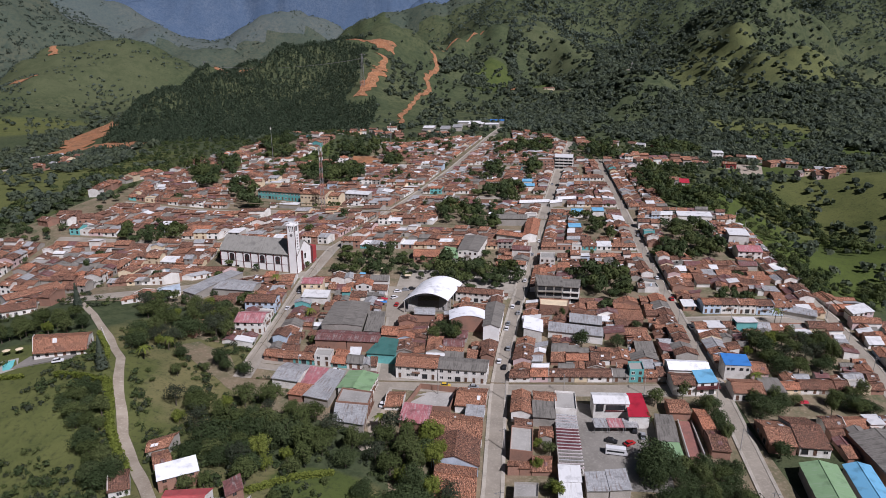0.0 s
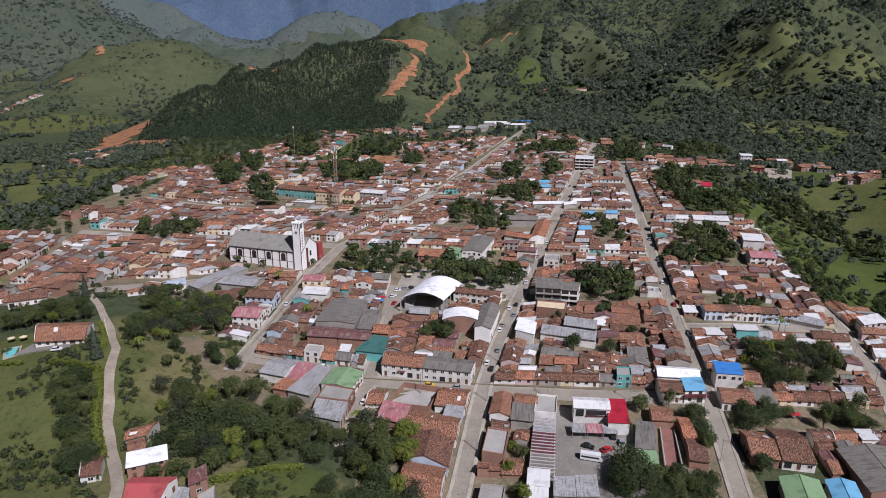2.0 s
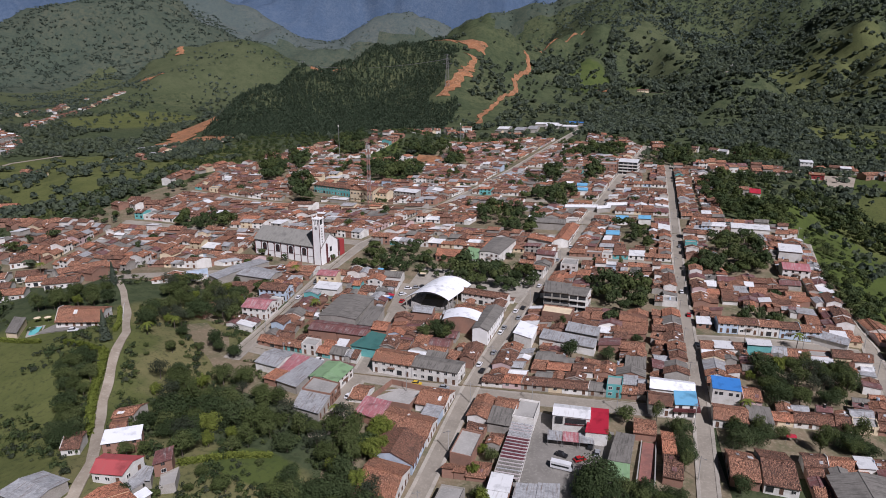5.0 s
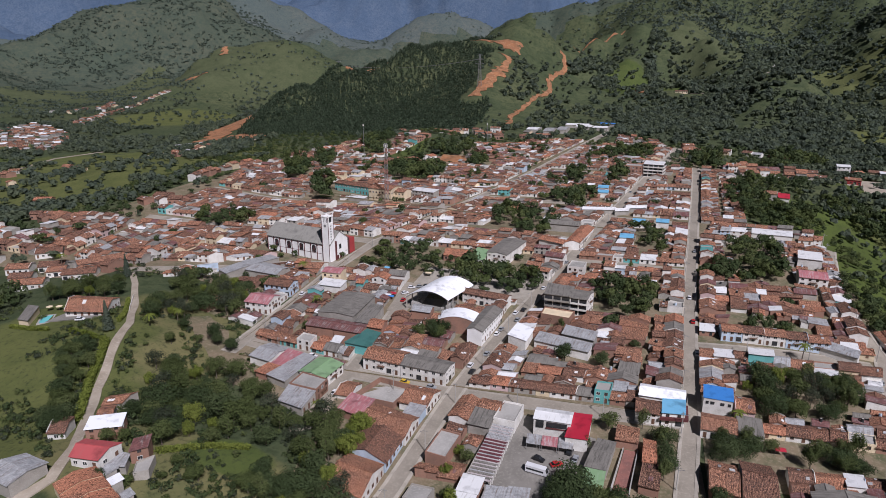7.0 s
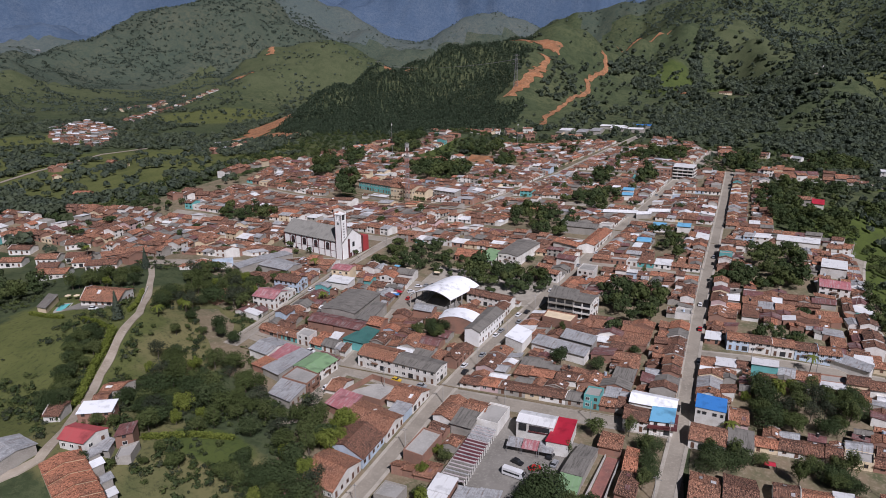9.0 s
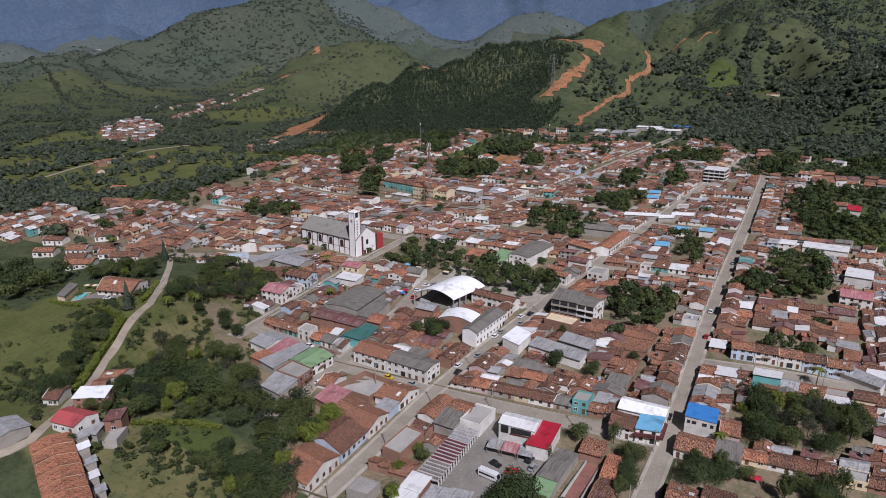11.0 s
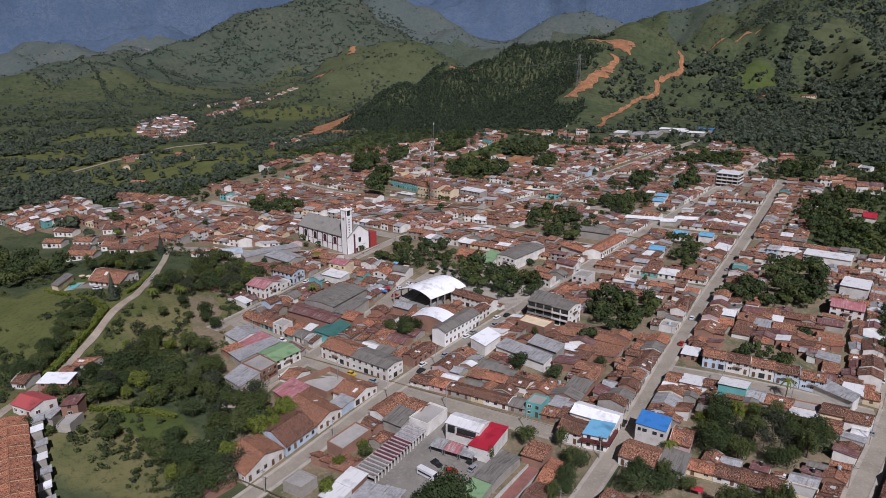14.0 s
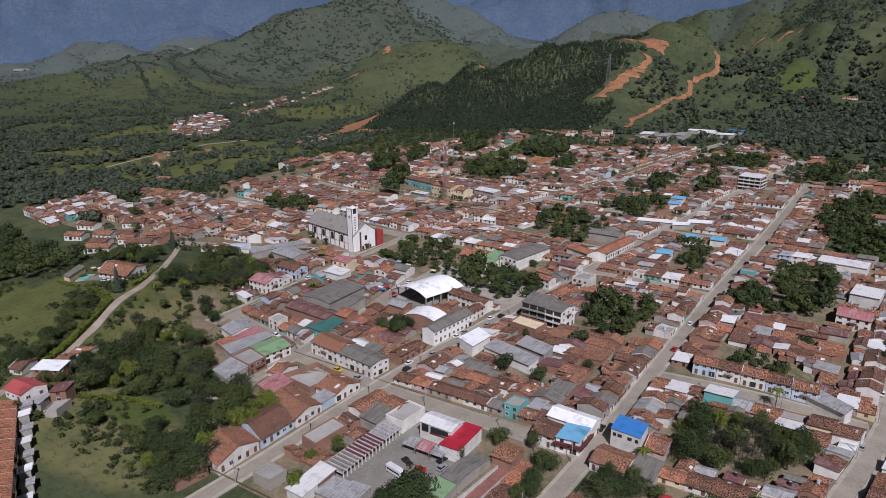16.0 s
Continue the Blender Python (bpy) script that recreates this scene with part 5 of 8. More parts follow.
# school, hall and mast
special([(-152, 517), (-112, 504.4), (-108, 514), (-148, 527)], 6.6, M_TILE_DARK, M_TEALWALL, "long two-storey teal school building with a tile roof", storeys=2, fronts=(0,), name="school", category="school", win=WIN_W)
special([(-112.6, 495), (-92, 491), (-88, 507), (-108, 512)], 9.6, M_TILE, M_CREAM, "tall cream school hall with a clay-tile roof", rise=1.5, storeys=2, fronts=(0, 1), name="school_hall", category="hall")
special([(-91, 497), (-82, 495), (-79, 505), (-88, 507)], 7.4, M_TILE, M_CREAM, "cream wing of the school with a tile roof", storeys=2, fronts=(0,))
special([(-128, 488), (-113, 485), (-112, 490), (-127, 493)], 3.2, M_WHITE_ROOF, M_GREY, "covered walk with a white sheet roof", "shed", 0.4)
special([(-80, 510), (-60, 505), (-58, 515), (-78, 520)], 5.6, M_WHITE_ROOF, M_GREY, "grey building with a flat white roof", "shed", 0.4, 2, (0,))
e = special([(109, 622), (126, 619), (129, 634), (112, 638)], 11.6, M_WHITE_ROOF, M_WHITE, "four-storey white building with open floors", "shed", 0.6, 4, (), name="apartment_building", category="building")
decks(e, (109, 622), (126, 619), 4, 2.9)
decks(e, (126, 619), (129, 634), 4, 2.9)
special([(92, 622), (108, 621), (111, 632), (95, 635)], 9.0, M_CONCRETE, M_BRICK, "three-storey grey unfinished building", "flat", storeys=3, fronts=(0,))
special([(288, 684), (299, 682), (301, 692), (290, 694)], 8.8, M_WHITE_ROOF, M_WHITE, "three-storey white house with open balconies by the ravine", "shed", 0.6, 3, (0, 1), win=WIN_W)
special([(322, 676), (331, 674), (333, 682), (324, 684)], 5.8, M_WHITE_ROOF, M_WHITE, "two-storey white house with a pale sheet roof above the pasture", "shed", 0.6, 2, (0,), win=WIN_W)
special([(284, 646), (296, 642), (298, 650), (286, 654)], 4.2, M_TILE, M_REDWALL, "red-walled house with a tile roof beside a clearing", fronts=(0,))
special([(172, 455), (196, 452), (198, 462), (174, 465)], 4.0, M_WHITE_ROOF, M_WHITE, "long low house with a white sheet roof", "shed", 0.7)
patch("yard", [(292, 618), (312, 618), (330, 660), (300, 664)], M_DIRT, 0.25, "pale bare earth of a clearing among houses", "yard")
for x, y, w, l in ((-26, 836, 14, 26), (-4, 828, 12, 34), (12, 840, 12, 34), (34, 872, 20, 14), (56, 868, 18, 12), (20, 886, 30, 7)):
    special([(x, y), (x + w, y), (x + w + 3, y + l), (x + 3, y + l)], 4.0, M_WHITE_ROOF if w != 12 else M_ZINC, M_GREY, "long low farm shed with a pale sheet roof", rise=1.2, name="farm_shed", category="shed")
special([(60, 905), (90, 902), (91, 910), (62, 913)], 4.0, M_BLUE_ROOF, M_GREY, "low shed with a bright blue sheet roof", rise=0.8, name="farm_shed", category="shed")


def lattice(name, x, y, z, h, w0, w1, mats, label, arms=()):
    """A square lattice mast, tapering from w0 to w1."""
    e = thing(name, x, y, z, label, "mast")
    n = 12
    for k in range(n):
        s = Shell()
        za, zb = h * k / n, h * (k + 1) / n
        ra, rb = w0 + (w1 - w0) * k / n, w0 + (w1 - w0) * (k + 1) / n
        ca = [(ra * i, ra * j, za) for i, j in ((-1, -1), (1, -1), (1, 1), (-1, 1))]
        cb = [(rb * i, rb * j, zb) for i, j in ((-1, -1), (1, -1), (1, 1), (-1, 1))]
        for i in range(4):
            j = (i + 1) % 4
            s.bar(ca[i], cb[i], 0.16)
            s.bar(ca[i], cb[j], 0.08)
            s.bar(ca[j], cb[i], 0.08)
            s.bar(cb[i], cb[j], 0.08)
        s.done("mast_section", mats[k % len(mats)], e)
    for za, half in arms:
        s = Shell()
        s.bar((-half, 0, za), (half, 0, za), 0.2)
        s.bar((-half, 0, za), (0, 0, za + 1.8), 0.12)
        s.bar((half, 0, za), (0, 0, za + 1.8), 0.12)
        s.done("cross_arm", M_STEEL, e)
    return e


mast = lattice("radio_mast", -93, 484, ground(-93, 484), 49, 1.3, 0.8, [M_MASTRED, M_STEEL], "red and grey lattice radio mast with antennas")
for zz in (44, 47, 40):
    for a in range(3):
        s = Shell()
        t = 2.1 * a + zz
        c = (1.5 * math.cos(t), 1.5 * math.sin(t))
        s.box(c[0] - 0.25, c[1] - 0.25, zz - 1.2, c[0] + 0.25, c[1] + 0.25, zz + 1.2)
        s.done("antenna", M_WHITE, mast)
for x, y, h in ((-124, 1022, 50), (-404, 1129, 40), (-745, 1960, 50)):
    lattice("power_pylon", x, y, height(x, y) - 1, h, 3.2, 0.7, [M_STEEL], "grey steel lattice power pylon on the hill", ((h * 0.72, 7), (h * 0.85, 6), (h * 0.97, 5)))
for x, y, h in ((-168, 631, 40), (-61, 751, 24)):
    e = thing("antenna_pole", x, y, height(x, y), "slender pale antenna pole above the houses", "pole")
    s = Shell()
    s.bar((0, 0, -1), (0, 0, h), 0.32, 6, 0.14)
    s.done("shaft", M_STEEL, e)
    s = Shell()
    s.box(-0.5, -0.2, h - 3, 0.5, 0.2, h - 1.2)
    s.done("antenna", M_WHITE, e)
P0, P1 = Vector((-404, 1129, height(-404, 1129) + 32)), Vector((-124, 1022, height(-124, 1022) + 42))
for off in (-5, 0, 5):
    s = Shell()
    prev = None
    for k in range(25):
        t = k / 24
        p = P0.lerp(P1, t) + Vector((0.36 * off, 0.93 * off, -34 * t * (1 - t)))
        if prev is not None:
            s.bar(prev, p, 0.14, 4)
        prev = p
    tagged(s.done("power_cable", M_STEEL), "thin grey power cable sagging between pylons", "cable")

# ---- houses by the dirt road ----
special([(-74, 139.5), (-64.5, 140), (-63.5, 148.5), (-76, 147.5)], 3.6, M_FADED_RED, M_WHITE, "white house with a red sheet roof", rise=1.3, fronts=(0, 1), win=WIN_W)
special([(-80.4, 152.3), (-70.5, 157.1), (-73.5, 162.8), (-83.2, 157.9)], 4.6, M_CLEAN_ROOF, M_BRICK, "two-storey brick house with a white sheet roof", "shed", 0.5, 2, (0, 1))
special([(-86.4, 162.9), (-81.3, 164.8), (-85.9, 171.9), (-89.9, 169.9)], 3.0, M_TILE, M_WHITE, "low white house with a clay-tile roof", rise=0.9, fronts=(0,))
special([(-94.2, 174.4), (-88.4, 177.7), (-87.8, 185.0), (-95.5, 180.1)], 3.0, M_TILE, M_GREY, "low house with a worn clay-tile roof", rise=0.9)
special([(-93.9, 150.6), (-88.6, 152.3), (-92.4, 160.4), (-97.8, 159.2)], 3.0, M_TILE_DARK, M_WHITE, "small white house with a dark tile roof", rise=1.1, fronts=(0,))
special([(-93, 127), (-80, 124), (-78, 135), (-88, 137)], 3.8, M_ZINC, M_GREY, "shed with a bluish zinc roof beside the dirt road", rise=1.0)
special([(-59.5, 147), (-55.8, 150.5), (-58, 155), (-61.5, 151.5)], 4.8, M_RUST, M_BRICK, "small two-storey brick house with a rusty roof", "shed", 0.6, 2, (0,))
special([(-63.4, 141.4), (-57.5, 142.4), (-60, 147), (-62.6, 147)], 2.2, M_ZINC, M_GREY, "low shed covered with loose zinc sheets", "shed", 0.4)
special([(-54.5, 141.5), (-51, 144), (-54, 151), (-57.2, 146.5)], 1.8, M_CONCRETE, M_GREY, "unfinished house with a bare concrete slab", "flat")
for k in range(9):
    u, v = Vector((0.87, -0.50)), Vector((-0.50, -0.87))
    o = Vector((-64.5, 138.6)) + u * (5.7 * k)
    a, b, c, d = o, o + u * 5.6, o + u * 5.6 + v * 11, o + v * 11
    special([tuple(d), tuple(c), tuple(b), tuple(a)], 4.2, M_TILE_NEW, M_CREAM, "row house with a bright orange tile roof", "gable", 1.2, 2, (2,), over=0.3, z=ground(-60, 132) - 0.55 * k)
    p = o + u * 1.2 - v * (0.4 if k % 2 else 1.0)
    special([tuple(p), tuple(p + u * 3.6), tuple(p + u * 3.6 - v * 3.2), tuple(p - v * 3.2)], 3.4 if k == 1 else 2.6, M_CLEAN_ROOF if k in (1, 5) else M_WHITE_ROOF if k % 2 else M_ZINC, M_GREY,
            "small rear annex with a pale sheet roof", "shed", 0.3)
# villa with pool
u, v = Vector((0.97, 0.23)), Vector((-0.5, 0.86))
for x, y, w, l, a, k in ((-228, 273, 17, 10, 0.45, 0), (-207, 288, 17, 10, 0.5, 1), (-214, 311, 26, 9, 0.9, 0), (-240, 302, 14, 10, 0.5, 1), (-258, 296, 13, 10, 0.4, 0), (-262, 322, 15, 10, 0.6, 1),
                         (-243, 283, 12, 9, 0.45, 1), (-276, 286, 13, 9, 0.4, 0), (-228, 293, 10, 9, 0.5, 0), (-290, 304, 14, 9, 0.3, 1)):
    c, n = math.cos(a), math.sin(a)
    special([(x + c * i - n * j, y + n * i + c * j) for i, j in ((-w / 2, -l / 2), (w / 2, -l / 2), (w / 2, l / 2), (-w / 2, l / 2))], 3.4, M_TILE_DARK if k else M_TILE, M_WHITE,
            "low white house with a " + ("dark old" if k else "weathered") + " clay-tile roof behind the villa", fronts=(0,))
vq = [(-164, 232), (-145, 236), (-150, 251), (-173, 248)]
e = special(vq, 3.3, M_TILE, M_WHITE, "white villa with a broad clay-tile roof", rise=2.4, fronts=(0, 1), name="villa", category="villa", over=1.2)
patch("pavement", [(-170, 226), (-148, 231), (-149, 239.6), (-168, 235.6)], M_ASPHALT, 0.35, "grey paved forecourt of the villa", "yard", 4)
z = ground(-178, 233) + 0.3
e = thing("swimming_pool", -172.6, 229.5, z, "turquoise swimming pool with a pale concrete rim", "pool", turn=-56)
s = Shell()
s.box(-5.2, -3.2, -1.5, 5.2, -2.4, 0.25)
s.box(-5.2, 2.4, -1.5, 5.2, 3.2, 0.25)
s.box(-5.2, -2.4, -1.5, -4.4, 2.4, 0.25)
s.box(4.4, -2.4, -1.5, 5.2, 2.4, 0.25)
s.done("rim", M_CONCRETE, e)
s = Shell()
s.face([(-4.4, -2.4, 0.12), (4.4, -2.4, 0.12), (4.4, 2.4, 0.12), (-4.4, 2.4, 0.12)])
s.done("water", M_WATER, e)
special([(-181, 222.5), (-175.6, 222.5), (-183, 236), (-189, 236)], 2.8, M_CEMENT_ROOF, M_CREAM, "open pavilion with a brown sheet roof by the pool", "shed", 0.6, name="pavilion", category="pavilion")
for x, y in ((-179.5, 238.6), (-174.6, 239.4)):
    z = ground(x, y) + 0.2
    e = thing("parasol", x, y, z, "cream parasol beside the swimming pool", "parasol")
    s = Shell()
    s.bar((0, 0, -0.3), (0, 0, 2.4), 0.05)
    s.done("pole", M_STEEL, e)
    s = Shell()
    for k in range(8):
        t0, t1 = k * math.pi / 4, (k + 1) * math.pi / 4
        s.face([(1.6 * math.cos(t0), 1.6 * math.sin(t0), 2.0), (1.6 * math.cos(t1), 1.6 * math.sin(t1), 2.0), (0, 0, 2.6)])
    s.done("canopy", M_CREAM, e)

# earth and concrete under the whole town
patch("yard", [(-84, 236), (204, 230), (213, 446), (-72, 446)], M_YARD, 0.10, "bare earth and concrete between the houses", "yard", 9)
patch("yard", [(-318, 300), (-80, 300), (-40, 490), (-262, 490)], M_YARD, 0.13, "bare earth and concrete between the houses", "yard", 9)
patch("yard", [(-256, 486), (150, 446), (166, 664), (-246, 650)], M_YARD, 0.16, "bare earth and concrete between the houses", "yard", 9)
patch("yard", [(-120, 640), (168, 650), (150, 780), (40, 800)], M_YARD, 0.19, "bare earth and concrete between the houses", "yard", 9)
patch("yard", [(-16, 160), (112, 160), (112, 234), (-26, 234)], M_YARD, 0.13, "bare earth and concrete between the houses", "yard", 9)
patch("yard", [(-70, 214), (-24, 198), (-24, 240), (-84, 250)], M_YARD, 0.15, "bare earth and concrete between the houses", "yard", 7)
# open ground kept free of row houses
patch("park_ground", [(-76, 343), (-27, 340), (-26, 390), (-70, 394)], M_YARD, 0.25, "trodden earth and lawns of the town park", "park")
patch("pavement", [(-26, 331), (46, 326), (54, 352), (-24, 360)], M_PAVE, 0.22, "paved plaza beside the park", "plaza")
patch("pavement", [(-29, 296), (-19, 295), (-14, 332), (-30, 334)], M_STREET, 0.36, "concrete plaza before the arena", "plaza")
FOOTPRINTS.append([(-86, 352), (-80, 374), (-132, 388), (-137, 364)])
FOOTPRINTS.append([(-22, 298), (4, 298), (14, 334), (-12, 334)])
FOOTPRINTS.append([(2.5, 278), (21, 278), (21, 291), (2.5, 291)])
keep(-76, 344, -28, 390)
keep(-28, 336, 0, 362)
keep(0, 334, 46, 350)
keep(-30, 294, -14, 332)
keep(62, 262, 82, 272)
keep(74, 316, 106, 356)
keep(-6, 270, 4, 282)
keep(-4, 432, 34, 484)
keep(20, 432, 42, 462)
keep(30, 506, 62, 558)
keep(-210, 400, -176, 420)
keep(-164, 476, -138, 502)
keep(98, 412, 114, 460)
keep(129, 376, 152, 394)
keep(154, 372, 180, 442)
keep(138, 308, 168, 326)


# ---- church ----
def church():
    """Local frame: x along the nave to its front, y away from the lit long side."""
    L, Wd, H = 50.0, 18.0, 11.6
    e = thing("church", -84.3, 353.2, ground(-84, 353), "white church with maroon pilasters, grey pitched roof and square bell tower", "church", turn=-13.5)
    s = Shell()
    s.prism([(-L, 0), (0, 0), (0, Wd), (-L, Wd)], -3, H, False)
    for x, k in ((0, 1), (-L, -1)):
        t = [(x, 0, H), (x, Wd, H), (x, Wd / 2, H + 6.2)]
        s.face(t if k > 0 else t[::-1])
    s.done("wall", M_LIME, e)
    s = Shell()
    for y0, y1 in ((-0.7, Wd / 2), (Wd + 0.7, Wd / 2)):
        a, b = Vector((-L - 0.6, y0, H - 0.35)), Vector((0.4, y0, H - 0.35))
        c, d = Vector((0.4, y1, H + 6.45)), Vector((-L - 0.6, y1, H + 6.45))
        (s.slab(a, b, c, d, 0.25) if y0 < 0 else s.slab(b, a, d, c, 0.25))
    s.done("roof", M_CHURCH_ROOF, e, "grey weathered sheet roof")
    bay = (L - 5.4) / 9
    for i in range(10):
        s = Shell()
        x = -L + bay * i
        s.box(x - 0.17, -0.3, -2.5, x + 0.17, 0.02, H - 0.9)
        s.done("pilaster", M_MAROON, e, "maroon painted pilaster")
    s = Shell()
    s.box(-L, -0.10, 4.66, -5.4, 0.02, 4.80)
    s.done("string_course", M_MAROON, e)
    for i in range(9):
        s = Shell()
        x0 = -L + bay * i + 0.3
        for k in range(8):
            t0, t1 = math.pi * k / 8, math.pi * (k + 1) / 8
            r = bay / 2 - 0.3
            c = x0 + r
            s.bar((c - r * math.cos(t0), -0.1, H - 2.2 + 1.0 * math.sin(t0)), (c - r * math.cos(t1), -0.1, H - 2.2 + 1.0 * math.sin(t1)), 0.11)
        s.done("arch_moulding", M_MAROON, e)
        if i % 2 == 1:
            s = Shell()
            pts = [(x0 + 0.7, -0.10, 4.95), (x0 + bay - 1.3, -0.10, 4.95), (x0 + bay - 1.3, -0.10, 8.6)]
            pts += [(x0 + bay / 2 - 0.3 + (bay / 2 - 1.0) * math.cos(t), -0.10, 8.6 + 1.0 * math.sin(t)) for t in (0.6, 1.2, 1.57, 1.94, 2.54)]
            pts += [(x0 + 0.7, -0.10, 8.6)]
            s.face(pts)
            for k in (1, 2):
                x = x0 + 0.7 + (bay - 2.0) * k / 3
                s.box(x - 0.06, -0.2, 4.95, x + 0.06, -0.08, 9.2, 1)
            s.box(x0 + 0.7, -0.2, 6.9, x0 + bay - 1.3, -0.08, 7.05, 1)
            s.done("window", [M_DARK, M_MAROON], e, "tall dark arched window")
    for x in (-L + 4, -L + 9):
        s = Shell()
        s.box(x, -0.14, -1, x + 2.6, 0.02, 2.2)
        s.done("door", M_DARK, e)
    # tower
    t = Shell()
    T, TH = 5.0, 30.0
    t.prism([(-T - 0.2, -0.9), (-0.2, -0.9), (-0.2, T - 0.9), (-T - 0.2, T - 0.9)], -3, TH - 5.0, True)
    for x in (-T - 0.2, -1.1):
        for y in (-0.9, T - 1.8):
            t.box(x, y, TH - 5.0, x + 0.9, y + 0.9, TH - 1.4)
    for x in (-T + 1.55, -2.35):
        t.box(x, -0.88, TH - 5.0, x + 0.5, -0.4, TH - 1.4)
    t.box(-T - 0.35, -1.05, TH - 1.4, -0.05, T - 0.75, TH - 0.9)
    for x, y in ((-T - 0.2, -0.9), (-0.8, -0.9), (-T - 0.2, T - 1.5), (-0.8, T - 1.5)):
        t.box(x, y, TH - 0.9, x + 0.6, y + 0.6, TH - 0.2)
    tower = t.done("tower", M_LIME, e, "white square bell tower with an open belfry")
    # dark solid block added between the posts as the shade inside
    s = Shell()
    s.box(-T + 0.3, 0.0, TH - 5.0, -0.9, T - 1.7, TH - 1.5)
    s.done("belfry", M_DARK, tower)
    s = Shell()
    s.face([(-T / 2 - 0.2 + 0.85 * math.cos(a), -0.96, TH - 6.8 + 0.85 * math.sin(a)) for a in [k * math.pi / 8 for k in range(16)]])
    s.done("clock", M_STEEL, tower, "round clock face")
    for x0, y0, x1, y1 in ((-T - 0.3, -1.0, -T - 0.05, -0.8), (-0.4, -1.0, -0.1, -0.8), (-0.3, T - 1.1, -0.1, T - 0.8)):
        s = Shell()
        s.box(x0, y0, -2.5, x1, y1, TH - 1.4)
        s.done("corner_strip", M_MAROON, tower)
    s = Shell()
    for k in range(11):
        z = TH - 7.5 - k * 1.7
        s.box(-0.22, 0.9, z, -0.08, 1.9, z + 0.75)
    s.done("ornament", M_STEEL, tower)
    # front gable and annex
    s = Shell()
    s.box(0.0, T - 0.5, -3, 1.1, T + 0.0, H + 1)
    s.done("buttress", M_MAROON, e)
    s = Shell()
    s.box(0.0, Wd - 0.6, -3, 1.1, Wd, H)
    s.done("buttress", M_MAROON, e)
    for y in (6.3, 9.0, 11.7):
        s = Shell()
        s.box(-0.1, y, -1, 0.14, y + 1.7, 3.6 if y == 9.0 else 3.0)
        s.done("door", M_MAROON, e)
    s = Shell()
    s.box(-0.1, 8.6, 6.5, 0.14, 10.6, 9.5)
    s.done("window", M_DARK, e)
    s = Shell()
    s.prism([(-6, Wd), (0.6, Wd), (0.6, Wd + 6), (-6, Wd + 6)], -2, H - 1.0)
    s.done("annex", M_REDWALL, e, "red plastered annex")


church()


# ---- arena with its white vault ----
def vault(name, x0, x1, y0, y1, eave, rise, z, mat, label, gable=None, skew=0.0, posts=True):
    """Barrel roof spanning x0 to x1, running from y0 to y1."""
    e = thing(name, (x0 + x1) / 2, (y0 + y1) / 2, z, label, "hall")
    o = e.location
    s = Shell()
    n = 18
    P = []
    for k in range(n + 1):
        t = k / n
        P.append((x0 + (x1 - x0) * t - o.x, eave + rise * math.sin(math.pi * t) ** 0.85))
    for (xa, za), (xb, zb) in zip(P, P[1:]):
        ya, yb = y0 - o.y, y1 - o.y
        s.slab((xa, ya, za), (xb, ya, zb), (xb + skew, yb, zb), (xa + skew, yb, za), 0.25)
    s.done("roof", mat, e, "white curved sheet roof")
    if posts:
        for y in np.linspace(y0 + 0.5, y1 - 0.5, 6):
            t = (y - y0) / (y1 - y0)
            for x in (x0 + 0.4, x1 - 0.4):
                p = Shell()
                X, Y = x - o.x + skew * t, y - o.y
                p.box(X - 0.25, Y - 0.25, -1, X + 0.25, Y + 0.25, eave + 0.05)
                p.done("post", M_GREY, e)
            b = Shell()
            for (xa, za), (xb, zb) in zip(P, P[1:]):
                b.bar((xa + skew * t, y - o.y, za - 0.4), (xb + skew * t, y - o.y, zb - 0.4), 0.14)
                b.bar((xa + skew * t, y - o.y, za - 1.2), (xb + skew * t, y - o.y, zb - 0.4), 0.07)
            b.done("truss", M_STEEL, e)
    if gable:
        s = Shell()
        for yy, rev in ((y0 + 0.3 - o.y, False), (y1 - 0.3 - o.y, True)):
            k = skew * (yy + o.y - y0) / (y1 - y0)
            pts = [(x0 + 0.3 - o.x + k, yy, -1.5), (x1 - 0.3 - o.x + k, yy, -1.5)] + [(x + k, yy, zz - 0.1) for x, zz in P[::-1][1:-1]]
            s.face(pts[::-1] if rev else pts)
        for X in (x0 + 0.3, x1 - 0.3):
            s.face([(X - o.x, y0 + 0.3 - o.y, -1.5), (X - o.x + skew, y1 - 0.3 - o.y, -1.5), (X - o.x + skew, y1 - 0.3 - o.y, eave), (X - o.x, y0 + 0.3 - o.y, eave)])
        s.done("wall", gable, e)
    return e


za = ground(-8, 312) + 0.3
e = vault("arena", -20.0, 2.5, 300, 325, 6.2, 4.2, za, M_CLEAN_ROOF, "open-sided sports arena with a white vaulted roof", skew=8.0)
s = Shell(e.location)
for k in range(5):
    for x0, x1 in ((-19 + k * 0.9, -18.1 + k * 0.9), (0.4 - k * 0.9, 1.3 - k * 0.9)):
        s.box(x0 + 1.2, 303, za - 1, x1 + 1.2, 322, za + 2.4 - 0.45 * k)
s.done("stand", M_CONCRETE, e, "stepped concrete stand")
s = Shell(e.location)
s.box(-19, 301, za - 1, 4, 324, za + 0.05)
s.done("court", M_ASPHALT, e)
s = Shell(e.location)
s.prism([(-11, 324.2), (9, 324.2), (9, 324.8), (-11, 324.8)], za - 1, za + 5.8)
s.done("end_wall", M_GREY, e)
vault("workshop", 3.0, 20.5, 279, 290, 6.4, 2.2, ground(12, 284) + 0.3, M_CLEAN_ROOF, "brick workshop under a white curved roof", gable=M_BRICK, posts=False)


